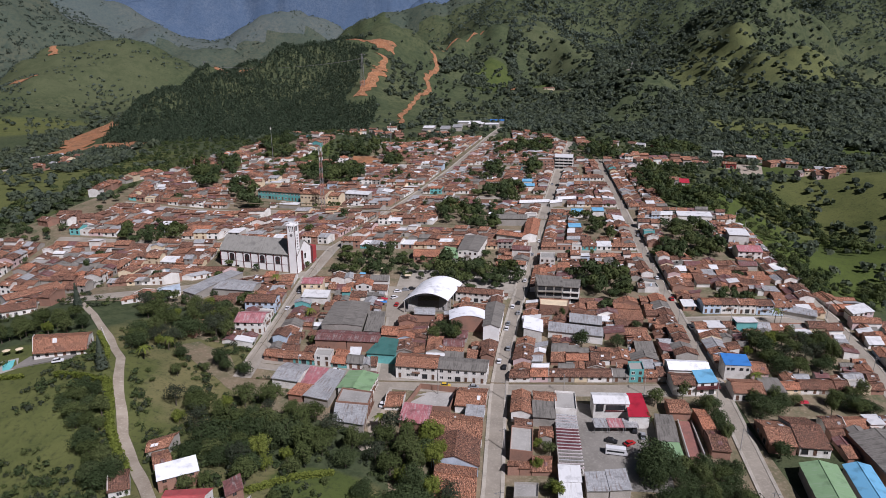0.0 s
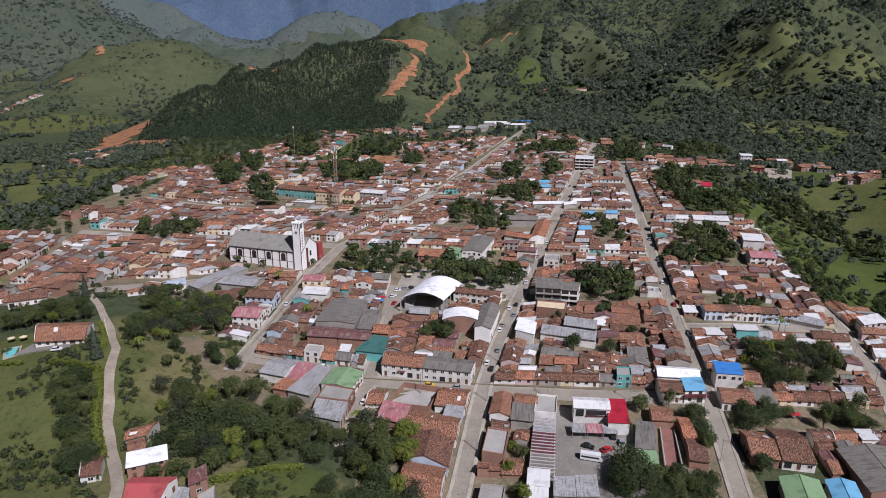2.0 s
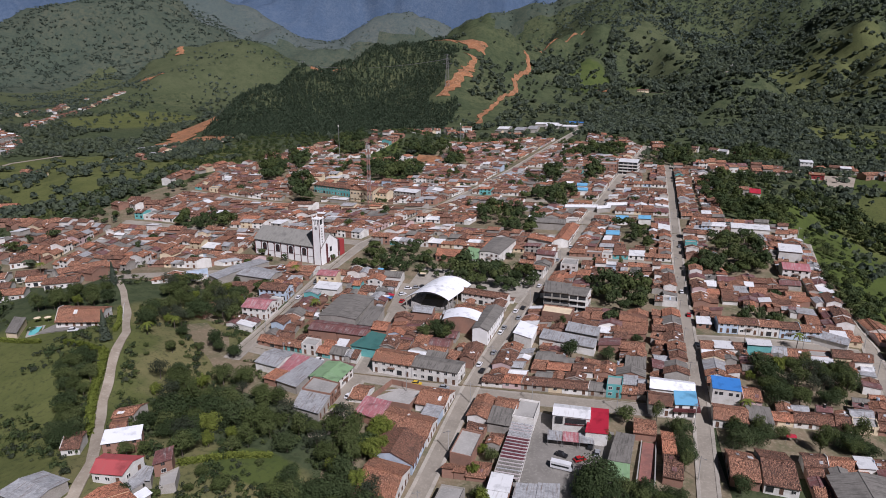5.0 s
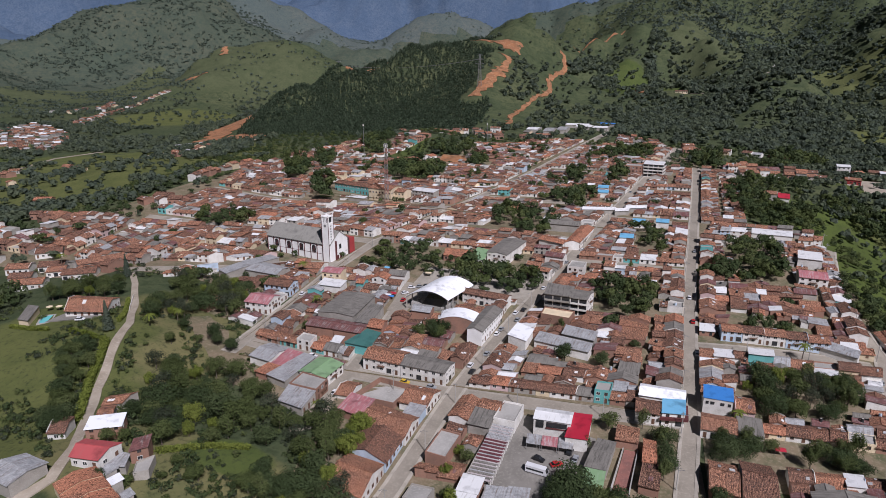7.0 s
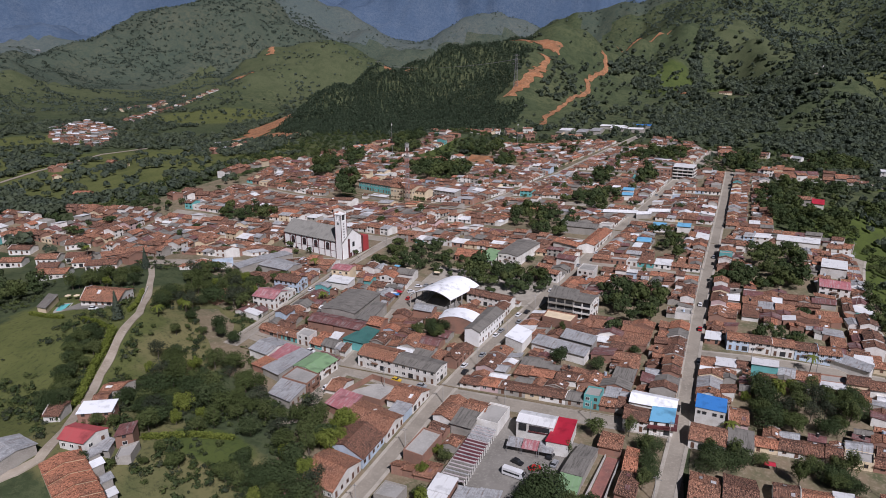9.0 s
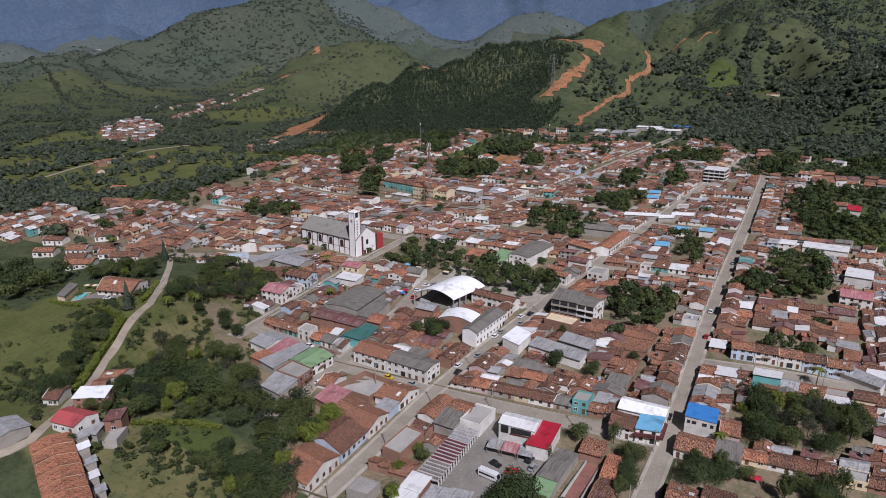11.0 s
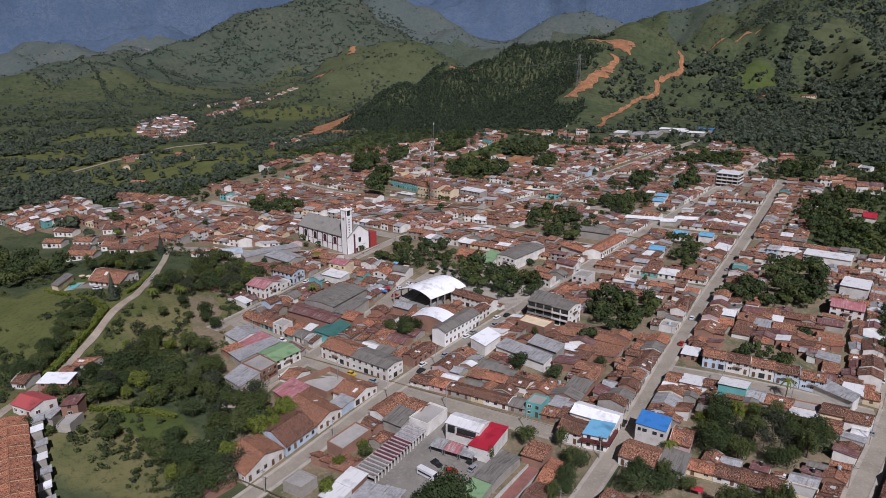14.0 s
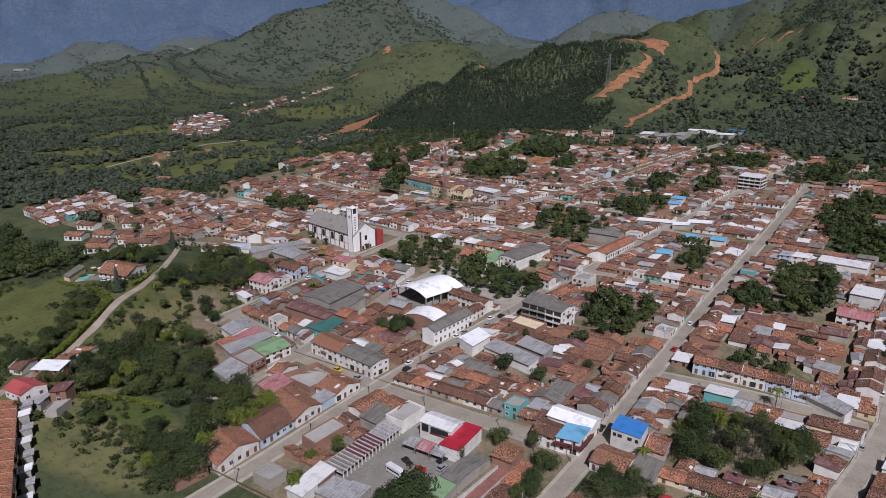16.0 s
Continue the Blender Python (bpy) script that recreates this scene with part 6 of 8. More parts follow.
# ---- blocks of row houses ----
RNG = random.Random(7)
GROVES = [[(-142, 617), (-126, 634), (-80, 622), (-71, 580), (-93, 555), (-125, 573)],
          [(-187, 541), (-173, 557), (-156, 526), (-152, 500), (-138, 484), (-152, 477)],
          [(-118, 685), (-99, 706), (-69, 714), (-62, 680), (-98, 676)], [(-64, 671), (-45, 673), (-37, 638), (-56, 633)],
          [(-198, 707), (-205, 765), (-172, 746), (-158, 672), (-176, 655)], [(-245, 609), (-228, 619), (-193, 556), (-203, 530)],
          [(-230, 640), (-214, 655), (-194, 616), (-201, 596)], [(62, 706), (95, 750), (126, 740), (119, 707), (85, 700)],
          [(42, 620), (60, 640), (60, 608), (41, 580)], [(80, 635), (100, 645), (98, 611), (78, 590)],
          [(163, 720), (192, 741), (181, 660), (158, 670)], [(226, 690), (258, 702), (288, 708), (290, 752), (262, 772), (240, 740)]]
FOOTPRINTS += GROVES
SOUTH_GROVES = [[(64, 160), (98, 160), (100, 182), (90, 184), (82, 181), (72, 182), (66, 180)], [(99, 186), (102, 186), (105, 217), (99, 217)],
                [(116, 210), (118, 222), (140, 223), (138, 210)], [(146, 211), (148, 222), (168, 223), (166, 212)]]
FOOTPRINTS += SOUTH_GROVES
INNER_GROVE = [(134, 252), (140, 266), (165, 272), (180, 266), (174, 251), (155, 240), (136, 240)]
FOOTPRINTS += [INNER_GROVE, [(-150, 499), (-120, 491), (-116, 503), (-150, 514)]]
CUT = [(-97, 657), (-91, 677), (-73, 680), (-66, 652), (-84, 637)]
FOOTPRINTS.append(CUT)
# between the streets, from the near cross street to the far end
block(between(st_a, st_d, 235, 380), RNG, 0.25)
block(between(st_a, st_d, 392, 474), RNG, 0.2)
block(between(st_a, st_d, 490, 560), RNG, 0.2)
block(between(st_a, st_d, 576, 656), RNG, 0.2)
block(between(st_d, st_e, 303, 443, 4.2, 4.0), RNG, 0.3, inner=0.85)
block(between(st_d, st_e, 226, 286), RNG, 0.2, inner=0.88)
block([(142, 453), (214, 454), (222, 478), (152, 482)], RNG, 0.3, inner=0.85)
block([(144, 484), (174, 484), (192, 654), (164, 656)], RNG, 0.2, rows=(1, 1, 1, 1))
block(between(st_c, st_a, 446, 514), RNG, 0.25, inner=0.82, green=0.2)
block(between(st_c, st_a, 530, 620), RNG, 0.25, inner=0.82, green=0.2)
block(between(st_c, st_a, 640, 755), RNG, 0.2, inner=0.78, green=0.2)
block([(-66, 396), (52, 394), (64, 424), (-52, 434)], RNG, 0.3, inner=0.7)
block([(-78, 252), (-28, 243), (-28, 322), (-74, 324)], RNG, 0.35)
block([(-20, 239), (19, 234), (35, 320), (-22, 320)], RNG, 0.4)
block(between(st_b, st_a, 205, 225), RNG, 0.1, inner=0.9, rows=(0, 0, 0, 0))
block([(21, 178), (36, 178), (44, 222), (27, 223)], RNG, 0.1, rows=(0, 0, 0, 0), inner=0.6)
block([(136, 184), (170, 186), (176, 209), (138, 207)], RNG, 0.1, inner=0.9)
block([(31, 358), (48, 353), (56, 386), (36, 390)], RNG, 0.3)
block([(-74, 326), (-30, 322), (-30, 340), (-74, 342)], RNG, 0.3)
block([(-126, 318), (-84, 312), (-83, 346), (-116, 338)], RNG, 0.4)
block([(-122, 268), (-86, 262), (-84, 322), (-118, 326)], RNG, 0.3, rows=(0, 1, 0, 0), inner=0.35, green=0.4)
# west of the church
block([(-160, 296), (-118, 326), (-108, 336), (-158, 306)], RNG, 0.3)
block([(-180, 322), (-152, 328), (-120, 352), (-180, 356)], RNG, 0.4)
block([(-240, 318), (-186, 312), (-186, 392), (-244, 390)], RNG, 0.4)
block([(-182, 362), (-142, 358), (-142, 398), (-182, 398)], RNG, 0.4)
block([(-310, 322), (-250, 318), (-252, 388), (-300, 390)], RNG, 0.4, inner=0.78, green=0.2)
block([(-250, 290), (-196, 284), (-192, 304), (-246, 312)], RNG, 0.3, inner=0.6)
block([(-370, 300), (-318, 292), (-316, 352), (-366, 360)], RNG, 0.4, inner=0.6)
block([(-246, 406), (-150, 412), (-130, 470), (-240, 464)], RNG, 0.3)
block([(-144, 412), (-76, 404), (-44, 480), (-122, 470)], RNG, 0.3)
block([(-240, 478), (-160, 484), (-158, 560), (-256, 556)], RNG, 0.25, green=0.2)
block([(-154, 486), (-42, 494), (-20, 548), (-150, 556)], RNG, 0.3)
block([(-250, 566), (-140, 564), (-120, 640), (-246, 640)], RNG, 0.25, inner=0.7, green=0.3)
block([(-134, 562), (-18, 560), (2, 624), (-114, 640)], RNG, 0.25, inner=0.78, green=0.2)
block([(-110, 648), (0, 634), (48, 790), (-60, 735)], RNG, 0.2, inner=0.7, green=0.25)
block([(-240, 650), (-160, 652), (-120, 720), (-210, 745)], RNG, 0.2, inner=0.3, green=0.4)
block([(84, 770), (140, 768), (132, 800), (88, 830)], RNG, 0.2, inner=0.4, green=0.4)
block([(168, 664), (214, 662), (216, 690), (172, 690)], RNG, 0.2)
# east of the outer street and south of the houses
block([(206, 302), (226, 304), (226, 330), (205, 332)], RNG, 0.3, rows=(0, 0, 0, 1))
block([(176, 186), (202, 186), (218, 262), (195, 264)], RNG, 0.3, rows=(0, 0, 0, 1), inner=0.75)
block([(196, 268), (224, 268), (232, 298), (205, 299)], RNG, 0.3, inner=0.75, green=0.25)



# ---- hamlets ----
VR = random.Random(17)
VILLAGE = Row()


def hamlet(cx, cy, rx, ry, n):
    for _ in range(n):
        x, y = cx + VR.gauss(0, rx), cy + VR.gauss(0, ry)
        a = VR.uniform(-0.5, 0.5)
        c, s_ = math.cos(a), math.sin(a)
        w, l = VR.uniform(7, 13), VR.uniform(7, 11)
        fp = [(x + c * i - s_ * j, y + s_ * i + c * j) for i, j in ((0, 0), (w, 0), (w, l), (0, l))]
        roof, _l = pick(VR, ROOFS)
        wall, _l = pick(VR, WALLS)
        house(fp, VR.uniform(2.8, 5.5), roof, wall, "gable", None, 1, (0,), rng=VR, row=VILLAGE)


def house_at(x, y, a, w, l, h, roof, wall):
    c, s_ = math.cos(a), math.sin(a)
    fp = [(x + c * i - s_ * j, y + s_ * i + c * j) for i, j in ((-w / 2, -l / 2), (w / 2, -l / 2), (w / 2, l / 2), (-w / 2, l / 2))]
    house(fp, h, roof, wall, "gable", None, 1, (0,), rng=VR, row=VILLAGE)


def house_line(pts, step, off=0.0):
    """Houses side by side along a lane."""
    for (x0, y0), (x1, y1) in zip(pts, pts[1:]):
        L = math.hypot(x1 - x0, y1 - y0)
        a = math.atan2(y1 - y0, x1 - x0)
        for k in range(int(L / step)):
            t = (k + 0.5) * step / L
            o = off + VR.uniform(-1, 1)
            house_at(x0 + (x1 - x0) * t - math.sin(a) * o, y0 + (y1 - y0) * t + math.cos(a) * o, a + VR.uniform(-0.1, 0.1), step * VR.uniform(0.85, 0.98), VR.uniform(7, 11),
                     VR.choice((2.8, 3.0, 5.2)), pick(VR, ROOFS)[0], pick(VR, WALLS)[0])


TILED = [M_TILE, M_TILE_DARK, M_TILE, M_TILE_DARK, M_CEMENT_ROOF]
VPOLY = [(-895, 850), (-757, 737), (-691, 713), (-650, 717), (-766, 874), (-946, 984), (-920, 919)]
for i in range(-960, -620, 12):
    for j in range(690, 1000, 11):
        x, y = i + VR.uniform(-3, 3), j + VR.uniform(-3, 3)
        if inside(x, y, VPOLY) and VR.random() < 0.70:
            house_at(x, y, 0.5 + VR.uniform(-0.5, 0.5), VR.uniform(6, 11), VR.uniform(5, 9), VR.uniform(2.6, 4.0), VR.choice(TILED + [M_ZINC, M_WHITE_ROOF]), pick(VR, BACK_WALLS)[0])
house_line([(-860, 985), (-881, 1010), (-925, 1110), (-941, 1237), (-918, 1340)], 15)
house_line([(-846, 985), (-867, 1010), (-910, 1110)], 17)
house_line([(-160, 623), (-136, 641), (-108, 649)], 8)
house_line([(-246, 622), (-238, 645), (-205, 722)], 9)
house_line([(-233, 622), (-224, 646), (-190, 715)], 9, -1)
house_line([(-258, 575), (-270, 520), (-266, 472)], 10)
house_line([(-62, 690), (-20, 735), (0, 780)], 10)
house_line([(-48, 686), (-6, 730)], 10)
house_line([(-30, 800), (10, 815)], 14)
house_line([(196, 652), (236, 655), (276, 654)], 9)
house_line([(196, 674), (240, 676), (270, 674)], 10)
house_line([(218, 756), (240, 742), (264, 726)], 10)
house_at(192, 1198, 0.1, 20, 7, 3.0, M_TILE_DARK, M_CREAM)
house_at(-488, 788, 1.1, 40, 8, 3.0, M_ZINC, M_GREY)
house_at(-2600, 1484, 0.44, 90, 12, 4, M_ZINC, M_GREY)
house_at(-1840, 1420, 0.9, 20, 10, 4, M_ZINC, M_GREY)
house_at(-1975, 1600, 0.9, 23, 10, 4, M_ZINC, M_GREY)
house_at(-2205, 1960, 1.2, 30, 10, 4, M_ZINC, M_GREY)
hamlet(-560, 560, 50, 40, 6)
hamlet(-1020, 1250, 30, 60, 16)
house_at(-384, 440, 0.35, 14, 9, 3.2, M_TILE_NEW, M_BRICK)
hamlet(-262, 424, 8, 6, 4)
hamlet(-318, 380, 16, 6, 8)
hamlet(316, 682, 9, 5, 6)
hamlet(344, 650, 9, 5, 7)
hamlet(362, 596, 14, 8, 12)
hamlet(206, 570, 3, 3, 2)
hamlet(176, 742, 12, 8, 8)
hamlet(-120, 800, 40, 14, 20)
hamlet(-430, 700, 14, 10, 8)


# ---- trees ----
def crown_mesh(name, mat, r, h, lobes, clumps, size, seed, flat=0.8, droop=0.0):
    """Leaf clumps in uneven lobes round a crown r wide and h high, its foot at 0."""
    rng = random.Random(seed)
    vs, fs = [], []
    for i in range(lobes):
        a = 2 * math.pi * (i + rng.random() * 0.7) / lobes
        rr = r * rng.uniform(0.25, 0.68) if i else 0
        c = Vector((rr * math.cos(a), rr * math.sin(a), h * (rng.uniform(0.30, 0.68) if i else 0.66)))
        lr = r * rng.uniform(0.26, 0.50)
        lz = h * rng.uniform(0.22, 0.33)
        for k in range(clumps):
            d = Vector((rng.gauss(0, 1), rng.gauss(0, 1), rng.gauss(0.25, 0.9))).normalized()
            q = rng.uniform(0.72, 1.08)
            p = c + Vector((d.x * lr * q, d.y * lr * q, d.z * lz * q))
            nrm = (d + Vector((rng.uniform(-0.35, 0.35), rng.uniform(-0.35, 0.35), rng.uniform(-0.2, 0.35)))).normalized()
            u = nrm.orthogonal().normalized()
            u.rotate(Matrix.Rotation(rng.random() * 6.28, 3, nrm))
            w = nrm.cross(u)
            sz = size * rng.uniform(0.6, 1.35)
            n = len(vs)
            bow = nrm * sz * 0.25
            vs += [tuple(p - u * sz - bow), tuple(p - w * sz * 0.7), tuple(p + u * sz - bow), tuple(p + w * sz * 0.8)]
            fs.append((n, n + 1, n + 2, n + 3))
    return flat_mesh(name, vs, fs, mat)


def trunk_mesh(h, r, seed, limbs=5, spread=2.0, top=0.7):
    rng = random.Random(seed)
    s = Shell()
    p, rad = Vector((0, 0, -0.8)), r
    for k in range(3):
        q = p + Vector((rng.uniform(-0.2, 0.2), rng.uniform(-0.2, 0.2), (h * top + 0.8) / 3))
        s.bar(p, q, rad, 6, rad * 0.8)
        p, rad = q, rad * 0.8
    for k in range(limbs):
        a = 2 * math.pi * (k + rng.random() * 0.6) / limbs
        q = p + Vector((math.cos(a) * spread, math.sin(a) * spread, h * rng.uniform(0.12, 0.3)))
        s.bar(p - Vector((0, 0, h * 0.12 * (k % 3))), q, rad * 0.6, 5, rad * 0.2)
    ob = s.done("trunk", M_BARK)
    me = ob.data
    bpy.data.objects.remove(ob)
    return me


KINDS = []


def tree_kind(mat, r, h, lobes, clumps, size, seed, label, lift=0.35, tr=0.3):
    """r: crown radius, h: whole height."""
    cr = crown_mesh("crown", mat, r, h * (1 - lift * 0.6), lobes, clumps, size, seed)
    e = new("tree")
    e.empty_display_size = 0.5
    tagged(e, label, "tree")
    t = new("trunk", trunk_mesh(h, tr, seed, 5, r * 0.45, 0.55))
    c = new("crown", cr)
    t.parent = c.parent = e
    c.location = (0, 0, h * lift * 0.55)
    e.location = (0, -60 - 14 * len(KINDS), ground(0, -60 - 14 * len(KINDS)))
    KINDS.append(e)
    return e


T_ROUND = tree_kind(M_LEAF, 4.6, 8.5, 13, 135, 0.28, 1, "broad leafy green tree with a rounded crown")
T_DARK = tree_kind(M_LEAF_DARK, 5.2, 9.5, 14, 135, 0.30, 2, "dense dark green tree with a broad crown")
T_WIDE = tree_kind(M_LEAF_DARK, 7.0, 9.0, 18, 130, 0.32, 3, "wide spreading dark green shade tree")
T_LIGHT = tree_kind(M_LEAF_LIGHT, 4.0, 8.5, 13, 135, 0.27, 4, "bright green bushy tree", 0.25)
T_TALL = tree_kind(M_LEAF, 3.6, 11.5, 13, 125, 0.28, 5, "tall uneven green tree", 0.3)
T_BUSH = tree_kind(M_LEAF, 2.1, 3.2, 8, 80, 0.2, 6, "low green shrub on the grassy slope", 0.1, 0.12)
T_GREY = tree_kind(M_LEAF_GREY, 4.4, 10.0, 11, 80, 0.26, 7, "thin grey-green park tree with an open crown", 0.5, 0.28)


FAR_TREES = []


def plant(kind, x, y, s=1.0, rng=random, group="", sink=0.0):
    if y > 300 or x < -200:
        FAR_TREES.append((x, y, s * 4.9 * rng.uniform(0.7, 1.3), s * 9.4 * rng.uniform(0.65, 1.3)))
        return None
    m = Matrix.LocRotScale((x, y, ground(x, y) - sink), Euler((0, 0, rng.random() * 6.28)), Vector((s * rng.uniform(0.9, 1.1), s * rng.uniform(0.9, 1.1), s * rng.uniform(0.85, 1.15))))
    t = copy_thing(kind, m)
    if group:
        t["group"] = group
    return t


def grove(poly, kinds, gap, s0, s1, rng, group, avoid=()):
    """Trees about gap apart within a polygon."""
    xs, ys = [p[0] for p in poly], [p[1] for p in poly]
    y = min(ys)
    row = 0
    while y < max(ys):
        x = min(xs) + (gap / 2 if row % 2 else 0)
        while x < max(xs):
            px, py = x + rng.uniform(-0.4, 0.4) * gap, y + rng.uniform(-0.4, 0.4) * gap
            if inside(px, py, poly) and not any(math.hypot(px - a, py - b) < r for a, b, r in avoid):
                plant(rng.choice(kinds), px, py, rng.uniform(s0, s1), rng, group)
            x += gap
        y += gap * 0.85
        row += 1


TR = random.Random(11)
DENSE = [T_ROUND, T_DARK, T_WIDE, T_TALL, T_ROUND, T_ROUND, T_LIGHT, T_GREY]
# gully between the near street and the dirt road
for g in ([(-100, 202), (-100, 221), (-84, 217), (-74, 204), (-57, 203), (-45, 188), (-43, 177), (-36, 174), (-46, 168), (-58, 158), (-66, 162), (-72, 170), (-86, 190)],
          [(-77, 216), (-63, 221), (-41, 204), (-33, 194), (-20, 172), (-29, 174), (-43, 184), (-56, 204)], [(-30, 157), (-28, 166), (-19, 170), (-10, 160), (-22, 148)],
          [(-20, 172), (-4, 164), (-5, 186), (-16, 197), (-32, 194)]):
    grove(g, DENSE, 7.3, 0.6, 1.25, TR, "trees in the gully")
grove([(-49, 152), (-47, 156), (-39, 160), (-35, 154), (-40, 148)], [T_ROUND, T_BUSH], 4.5, 0.5, 0.75, TR, "trees on the lawn")
for kd, x, y, sc in ((T_DARK, -79, 172, 0.8), (T_ROUND, -72.5, 152.6, 0.6), (T_ROUND, -69, 155.5, 0.6), (T_DARK, -62, 137, 0.5), (T_BUSH, -36.5, 166.5, 0.9), (T_BUSH, -55, 139, 1.2), (T_BUSH, -48, 146, 1.0)):
    plant(kd, x, y, sc, TR)
grove([(-22, 150), (-6, 146), (4, 146), (8, 160), (2, 172), (-12, 172)], DENSE, 6.5, 0.7, 1.1, TR, "trees in the gully")
grove([(-10, 178), (2, 180), (2, 196), (-10, 198)], [T_LIGHT], 6, 0.9, 1.2, TR, "trees in the gully")
grove([(-152, 294), (-150, 308), (-140, 312), (-124, 304), (-104, 290), (-96, 254), (-118, 250), (-128, 238), (-134, 248), (-136, 270)], DENSE, 7.2, 0.65, 1.15, TR, "trees behind the houses", [(-107, 257, 9), (-140, 268, 6)])
grove([(-110, 206), (-100, 224), (-76, 232), (-88, 250), (-118, 246), (-116, 226)], [T_ROUND, T_BUSH, T_BUSH, T_DARK], 9, 0.5, 0.9, TR, "scattered trees on the slope")
grove([(-134, 199), (-134, 209), (-126, 207), (-119, 196), (-112, 181), (-101, 168), (-94, 156), (-104, 158), (-113, 172), (-123, 187)], [T_DARK, T_ROUND, T_DARK], 4.8, 0.6, 0.9, TR, "belt of trees beside the hedge")
grove([(-192, 246), (-176, 256), (-158, 262), (-166, 276), (-184, 272)], DENSE, 8, 0.7, 1.1, TR, "trees beside the villa")
grove([(-330, 200), (-215, 215), (-200, 246), (-240, 256), (-340, 268)], DENSE, 8.4, 0.8, 1.3, TR, "trees west of the villa")
grove([(-190, 252), (-176, 252), (-166, 268), (-186, 272)], DENSE, 8, 0.6, 0.9, TR, "trees behind the villa")
# park, blocks and yards
grove([(-66, 346), (-28, 342), (-26, 388), (-66, 388)], [T_DARK, T_GREY, T_ROUND], 7.5, 0.55, 0.95, TR, "park trees")
grove([(-24, 342), (0, 338), (0, 360), (-24, 364)], [T_GREY, T_DARK], 7.5, 0.55, 0.9, TR, "park trees")
grove([(2, 336), (44, 334), (48, 352), (26, 362), (-6, 358)], [T_GREY, T_DARK, T_ROUND, T_GREY], 7.5, 0.9, 1.3, TR, "park trees")
grove([(72, 350), (106, 358), (102, 312), (78, 316)], DENSE, 8, 0.85, 1.2, TR, "trees inside the block")
grove([(-8, 268), (8, 268), (8, 283), (-8, 282)], [T_ROUND, T_DARK], 6, 0.75, 0.95, TR, "trees inside the block")
grove([(-6, 477), (7, 500), (44, 466), (41, 430), (24, 428), (-1, 456)], DENSE, 8.5, 0.85, 1.15, TR, "trees inside the block")
grove([(26, 524), (58, 566), (70, 532), (54, 496)], DENSE, 8.5, 0.85, 1.15, TR, "trees inside the block")
grove([(-214, 398), (-174, 398), (-174, 424), (-214, 424)], DENSE, 8, 0.85, 1.15, TR, "trees inside the block")
for g in GROVES:
    grove(g, DENSE, 8.0, 0.9, 1.35, TR, "trees among the houses")
grove([(96, 464), (116, 468), (114, 430), (117, 408), (103, 412)], DENSE, 8.5, 0.75, 1.0, TR, "trees inside the block")
grove([(154, 440), (176, 442), (182, 412), (178, 380), (150, 373), (131, 376), (131, 393), (152, 398)], DENSE, 7.5, 0.85, 1.2, TR, "trees inside the block")
grove([(172, 510), (174, 590), (186, 620), (200, 596), (216, 562), (232, 552), (224, 500), (203, 478), (186, 486)], DENSE, 8.4, 0.7, 1.35, TR, "trees behind the eastern street", [(217, 560, 17), (205, 506, 9)])
grove([(196, 600), (214, 590), (244, 590), (248, 620), (216, 632), (198, 630)], DENSE, 11, 0.6, 1.1, TR, "trees behind the eastern street")
grove([(138, 308), (152, 326), (168, 324), (166, 312)], [T_LIGHT, T_ROUND, T_BUSH], 5.5, 0.5, 0.75, TR, "garden bushes inside the block")
grove([(246, 580), (270, 590), (296, 566), (314, 530), (306, 496), (284, 516), (262, 540)], DENSE, 7.6, 0.85, 1.3, TR, "trees in the ravine")
grove([(296, 490), (312, 500), (318, 462), (306, 430), (290, 440)], DENSE, 8.0, 0.7, 1.2, TR, "trees in the ravine")
grove([(268, 352), (286, 384), (300, 396), (296, 350)], DENSE, 8.0, 0.8, 1.2, TR, "trees in the ravine")
grove([(205, 384), (198, 348), (197, 336), (212, 328), (226, 356)], [T_ROUND, T_GREY, T_BUSH], 7, 0.7, 1.0, TR, "trees beside the pasture")
grove([(228, 322), (250, 336), (262, 356), (244, 352)], DENSE, 7, 0.8, 1.1, TR, "trees in the pasture")
grove([(214, 236), (232, 240), (240, 300), (226, 262)], DENSE, 8, 0.7, 1.1, TR, "trees behind the eastern street")
for g in SOUTH_GROVES:
    grove(g, [T_WIDE, T_DARK, T_ROUND, T_WIDE, T_TALL], 6.0, 0.6, 0.9, TR, "trees by the southern street", [(st_d(v), v, 5.6) for v in range(156, 230, 3)])
grove(INNER_GROVE, DENSE, 7.0, 0.8, 1.1, TR, "trees inside the block")
for kd, x, y, sc in ((T_WIDE, 71, 182, 1.1), (T_WIDE, 67, 173, 0.9), (T_DARK, 115, 187, 0.8), (T_ROUND, 82, 219, 0.9), (T_TALL, 74.5, 205, 0.6), (T_TALL, 94, 222, 0.7), (T_DARK, 63, 265, 0.85), (T_DARK, 79, 264, 0.9)):
    plant(kd, x, y, sc, TR)
grove([(30, 166), (36, 166), (38, 198), (32, 198)], [T_ROUND, T_LIGHT], 6, 0.6, 0.8, TR, "trees by the depot")
for x, y in YARD_TREES:
    plant(TR.choice([T_ROUND, T_DARK, T_LIGHT, T_TALL]), x, y, TR.uniform(0.5, 0.95), TR, "yard trees")


